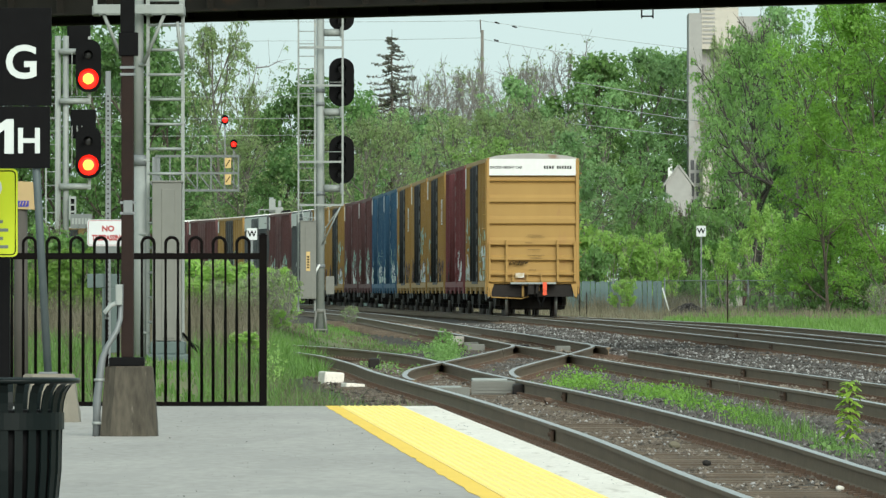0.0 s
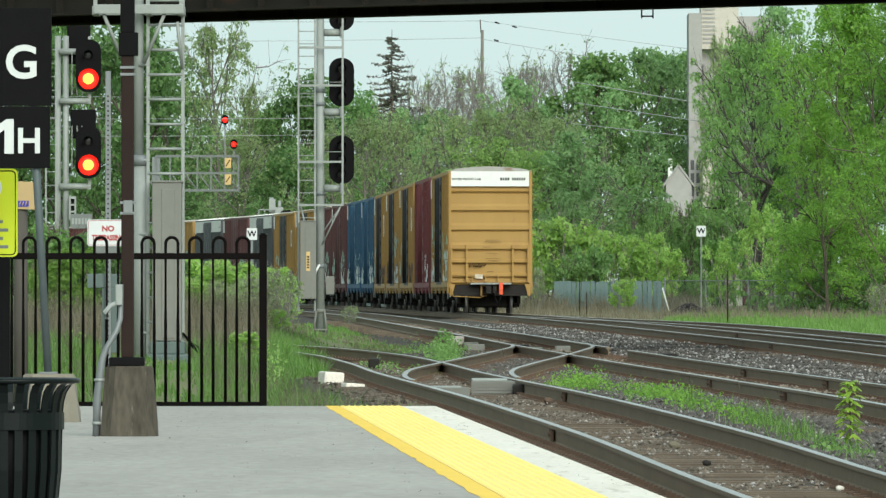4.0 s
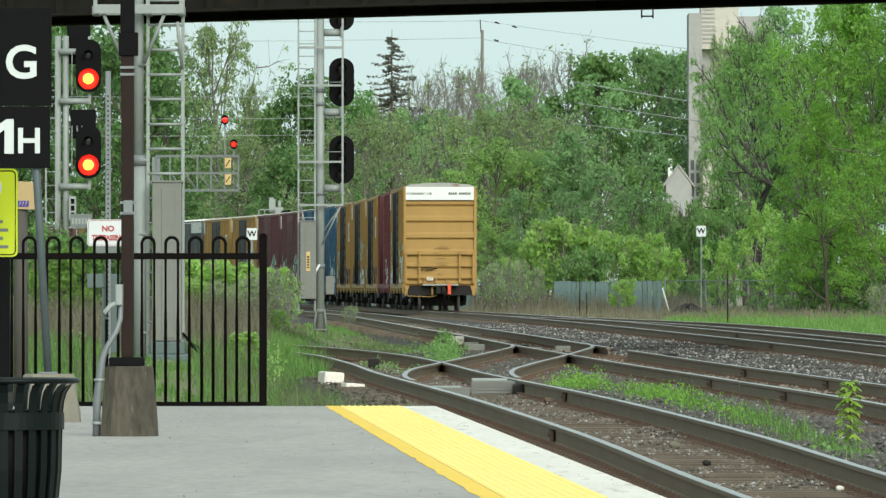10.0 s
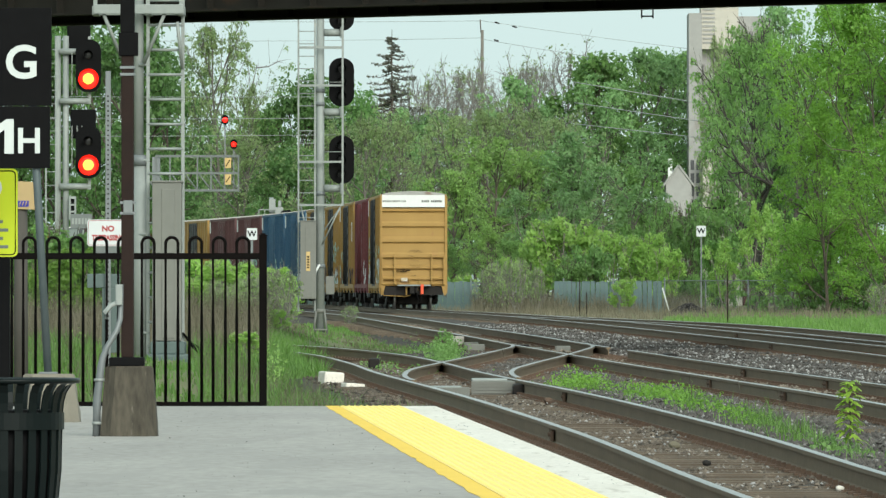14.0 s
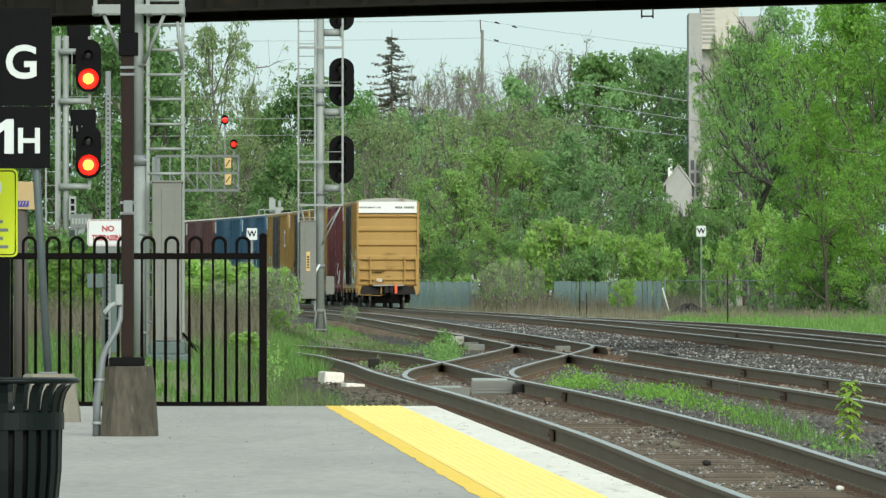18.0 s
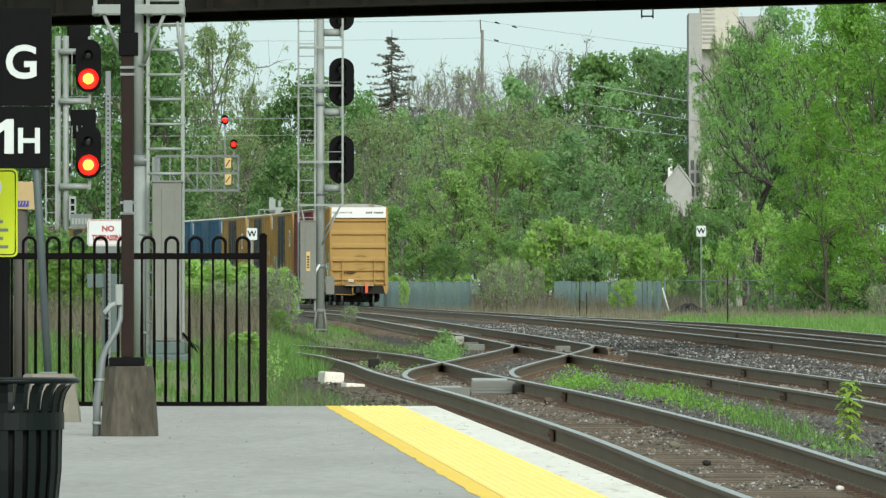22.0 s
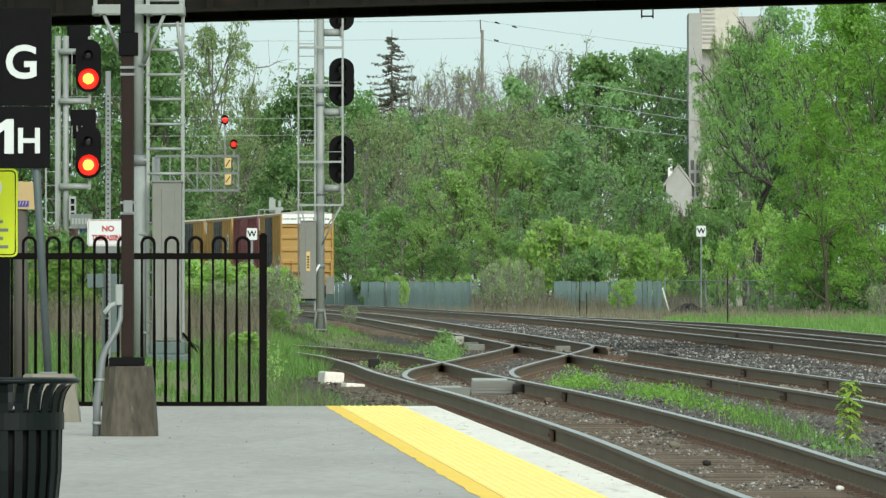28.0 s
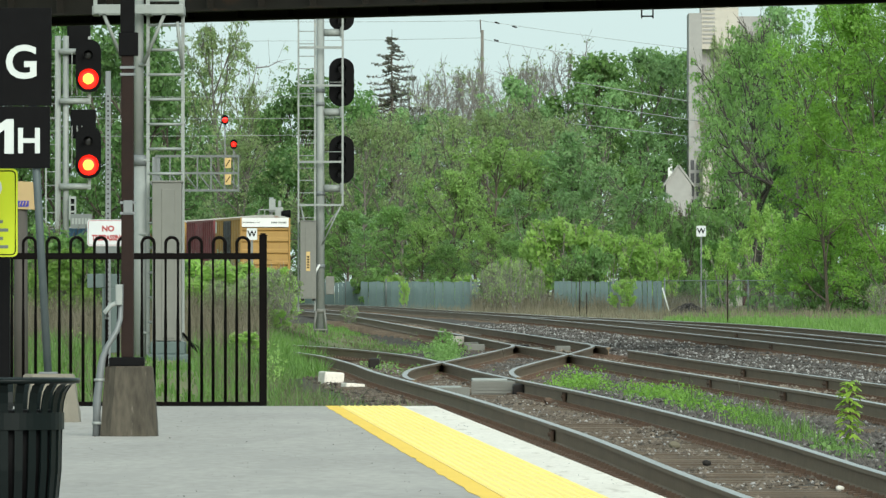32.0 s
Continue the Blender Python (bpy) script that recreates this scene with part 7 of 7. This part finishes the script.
stones("pale_stones", 2300, 48, 60, 210, lambda d: float(TRACK_PLATFORM(d)) + 0.95, lambda d: float(TRACK_SIDING(d)) - 0.95, 0.020, "pale chips of stone in the ballast", lift=0.02, bias=1.2, material=STONE_PALE)
stones("pale_stones", 1700, 49, 60, 175, *between(TRACK_PLATFORM, -0.65, 0.65), 0.016, "pale chips of stone between the rails", lift=0.015, bias=1.2, material=STONE_PALE)
stones("pale_stones", 2400, 50, 110, 300, lambda d: float(TRACK_SIDING(d)) + 0.95, lambda d: float(TRACK_MAIN(d)) - 0.95, 0.028, "pale chips of stone between the tracks", lift=0.02, material=STONE_PALE)


def deck_z(x, d):
    return platform_level(d) + 0.001


def deck():
    return (lambda d: -0.046 * d), (lambda d: edge_x(d) - 0.05)


stones("platform_grit", 22, 51, 60, 104, *deck(), 0.006, "small dark specks of grit on the platform", zf=deck_z, material=UNDER)
stones("platform_grit", 420, 52, 60, 104, *deck(), 0.005, "small pale specks of grit on the platform", zf=deck_z, material=STONE_PALE)


def heap_z(x, d):
    return ground_level(x, d) + 0.55 * math.exp(-((x - 11.6) / 0.75) ** 2 - ((d - 470) / 3) ** 2)


stones("gravel_heap", 1500, 47, 465, 475, lambda d: 10.4, lambda d: 12.8, 0.09, "low heap of grey gravel in the grass", zf=heap_z)


def weeds(name, spots, material, label, seed, size, zf=None):
    """Low leafy weeds: (x, d, spread across, spread along, height, leaves)."""
    rng = np.random.RandomState(seed)
    cen = []
    for x, d, sx, sd, h, n in spots:
        p = np.stack((x + sx * rng.normal(size=n), d + sd * rng.normal(size=n), np.zeros(n)), 1)
        lump = np.array([max(0.15, 0.55 + noise.noise((q[0] * 2.5, q[1] * 0.5, seed))) for q in p])
        base = np.array([zf(q[0], q[1]) if zf else float(level(q[1])) - 0.22 for q in p])
        p[:, 2] = base + h * lump * rng.uniform(0.05, 1.0, n)
        cen.append(p)
    v, f = leaf_quads(np.concatenate(cen), size, rng, 0.3)
    me = bpy.data.meshes.new(name)
    me.from_pydata(v.tolist(), [], f.tolist())
    return tagged(put(name, me, material), label, "weeds", kind="stuff")


weeds("ballast_weeds", [(1.95, 141, 0.20, 2.6, 0.30, 1500), (2.7, 128, 0.20, 2.6, 0.25, 1300), (2.95, 119, 0.13, 3, 0.22, 800), (3.25, 109, 0.12, 3, 0.18, 500)], LEAF_FIELD, "bright green weeds growing in the ballast", 61, 0.034)
weeds("ballast_weeds", [(3.55, 90, 0.10, 2, 0.14, 240), (3.95, 83, 0.10, 1.5, 0.16, 200), (0.04, 180, 0.14, 1.5, 0.55, 2200), (-0.15, 196, 0.3, 4, 0.25, 900), (-0.25, 160, 0.4, 4, 0.14, 360), (-1.05, 168, 0.2, 3, 0.2, 300), (0.03, 120.5, 0.05, 0.8, 0.10, 120)], LEAF, "green weeds beside the rails", 62, 0.042)


weeds("meadow_weeds", [(-2.4, 118, 0.3, 6, 0.25, 350), (-5.0, 122, 0.3, 5, 0.3, 300), (-2.55, 150, 0.08, 2, 0.75, 350), (-5.9, 158, 0.4, 5, 0.5, 300), (-3.2, 106.2, 0.5, 0.3, 0.16, 160), (-2.2, 106.2, 0.2, 0.3, 0.2, 120)], LEAF_LIME, "leafy green weeds in the grass behind the fence", 66, 0.045, ground_z)


def tufts(spots, seed):
    """Tussocks of blades in the ballast: (x, d, spread across, spread along, blades)."""
    rng = np.random.RandomState(seed)
    out = []
    for x, d, sx, sd, n in spots:
        for k in range(n):
            xx, dd = x + sx * rng.normal(), d + sd * rng.normal()
            c = max(0.2, 0.55 + noise.noise((xx * 2.5, dd * 0.5, seed)))
            out.append((xx, dd, float(level(dd)) - 0.235, c))
    return out


blades("ballast_grass", tufts([(2.0, 140, 0.22, 3, 420), (2.65, 128, 0.24, 3.5, 520), (3.0, 118, 0.18, 4, 560), (3.28, 108, 0.15, 4, 520), (3.42, 99, 0.12, 3, 360), (3.6, 90, 0.14, 2.5, 300), (3.98, 82, 0.14, 2, 240)], 63), 0.24, 0.006, GRASS, "tufts of green grass in the ballast", 64, 1.1)

sap = thing("sapling", pose(3.70, 90.5, float(level(90.5)) - 0.24), "young sapling with broad bright green leaves in the ballast", "sapling")
rng = np.random.RandomState(77)
limbs = [([np.array((0, 0, -0.03)), np.array((0.01, 0, 0.3)), np.array((-0.02, 0.02, 0.66))], [0.008, 0.006, 0.003], 5)]
verts, faces = [], []
for k in range(30):
    z = 0.10 + 0.56 * (k / 29) ** 0.9
    az, reach = 2.4 * k + rng.uniform(-0.4, 0.4), rng.uniform(0.05, 0.12) * (1.25 - 0.8 * k / 29)
    way = np.array((math.cos(az), math.sin(az), 0.25))
    o = np.array((0.0, 0.0, z))
    e = o + way * reach
    limbs.append(([o, e], [0.003, 0.002], 4))
    for q in range(5):
        # one drooping, pointed leaflet with a bent midrib
        turn = (q - 2) * 0.55 + rng.uniform(-0.2, 0.2)
        u = np.array((math.cos(az + turn), math.sin(az + turn), rng.uniform(-0.5, 0.15)))
        w = np.array((-math.sin(az + turn), math.cos(az + turn), rng.uniform(-0.5, 0.5)))
        l = rng.uniform(0.07, 0.11)
        base = e - way * reach * 0.12 * q
        n0 = len(verts)
        for f, half in ((0.0, 0.0), (0.35, 0.2), (0.7, 0.15), (1.0, 0.0)):
            c = base + u * l * f + np.array((0, 0, -0.30 * l * f * f))
            verts += [tuple(c - w * l * half)] + ([tuple(c + w * l * half)] if half else [])
        faces += [(n0, n0 + 2, n0 + 1), (n0 + 1, n0 + 2, n0 + 4, n0 + 3), (n0 + 3, n0 + 4, n0 + 5)]
put("stem", limb_mesh("stem", limbs), BARK, sap)
me = bpy.data.meshes.new("foliage")
me.from_pydata(verts, [], faces)
put("foliage", me, LEAF_SAP, sap)
# dead stalks standing in the weeds
stalks = []
for x, d, h in ((2.94, 118, 0.40), (3.55, 105, 0.35), (3.27, 110, 0.5), (1.02, 170, 0.4)):
    th = thing("dead_stalk", pose(x, d, float(level(d)) - 0.23), "dry brown weed stalk in the ballast", "weed", "dead stalks")
    put("stem", limb_mesh("stem", [([np.array((0, 0, 0)), np.array((0.01, 0, h * 0.6)), np.array((-0.02, 0, h))], [0.007, 0.005, 0.002], 5)]), BARK, th)

# ---- sleepers ----
ties(track_platform, TRACK_PLATFORM, 56, 178, True)
ties(track_platform, TRACK_PLATFORM, -24, 55.6, False)
ties(track_siding, TRACK_SIDING, -24, 330, False)
ties(track_crossover, TRACK_CROSSOVER, 142, 186, False, half=1.6)
ties(track_main, TRACK_MAIN, -24, 560, False)
ties(track_far, TRACK_FAR, 180, 300, False)

motions()
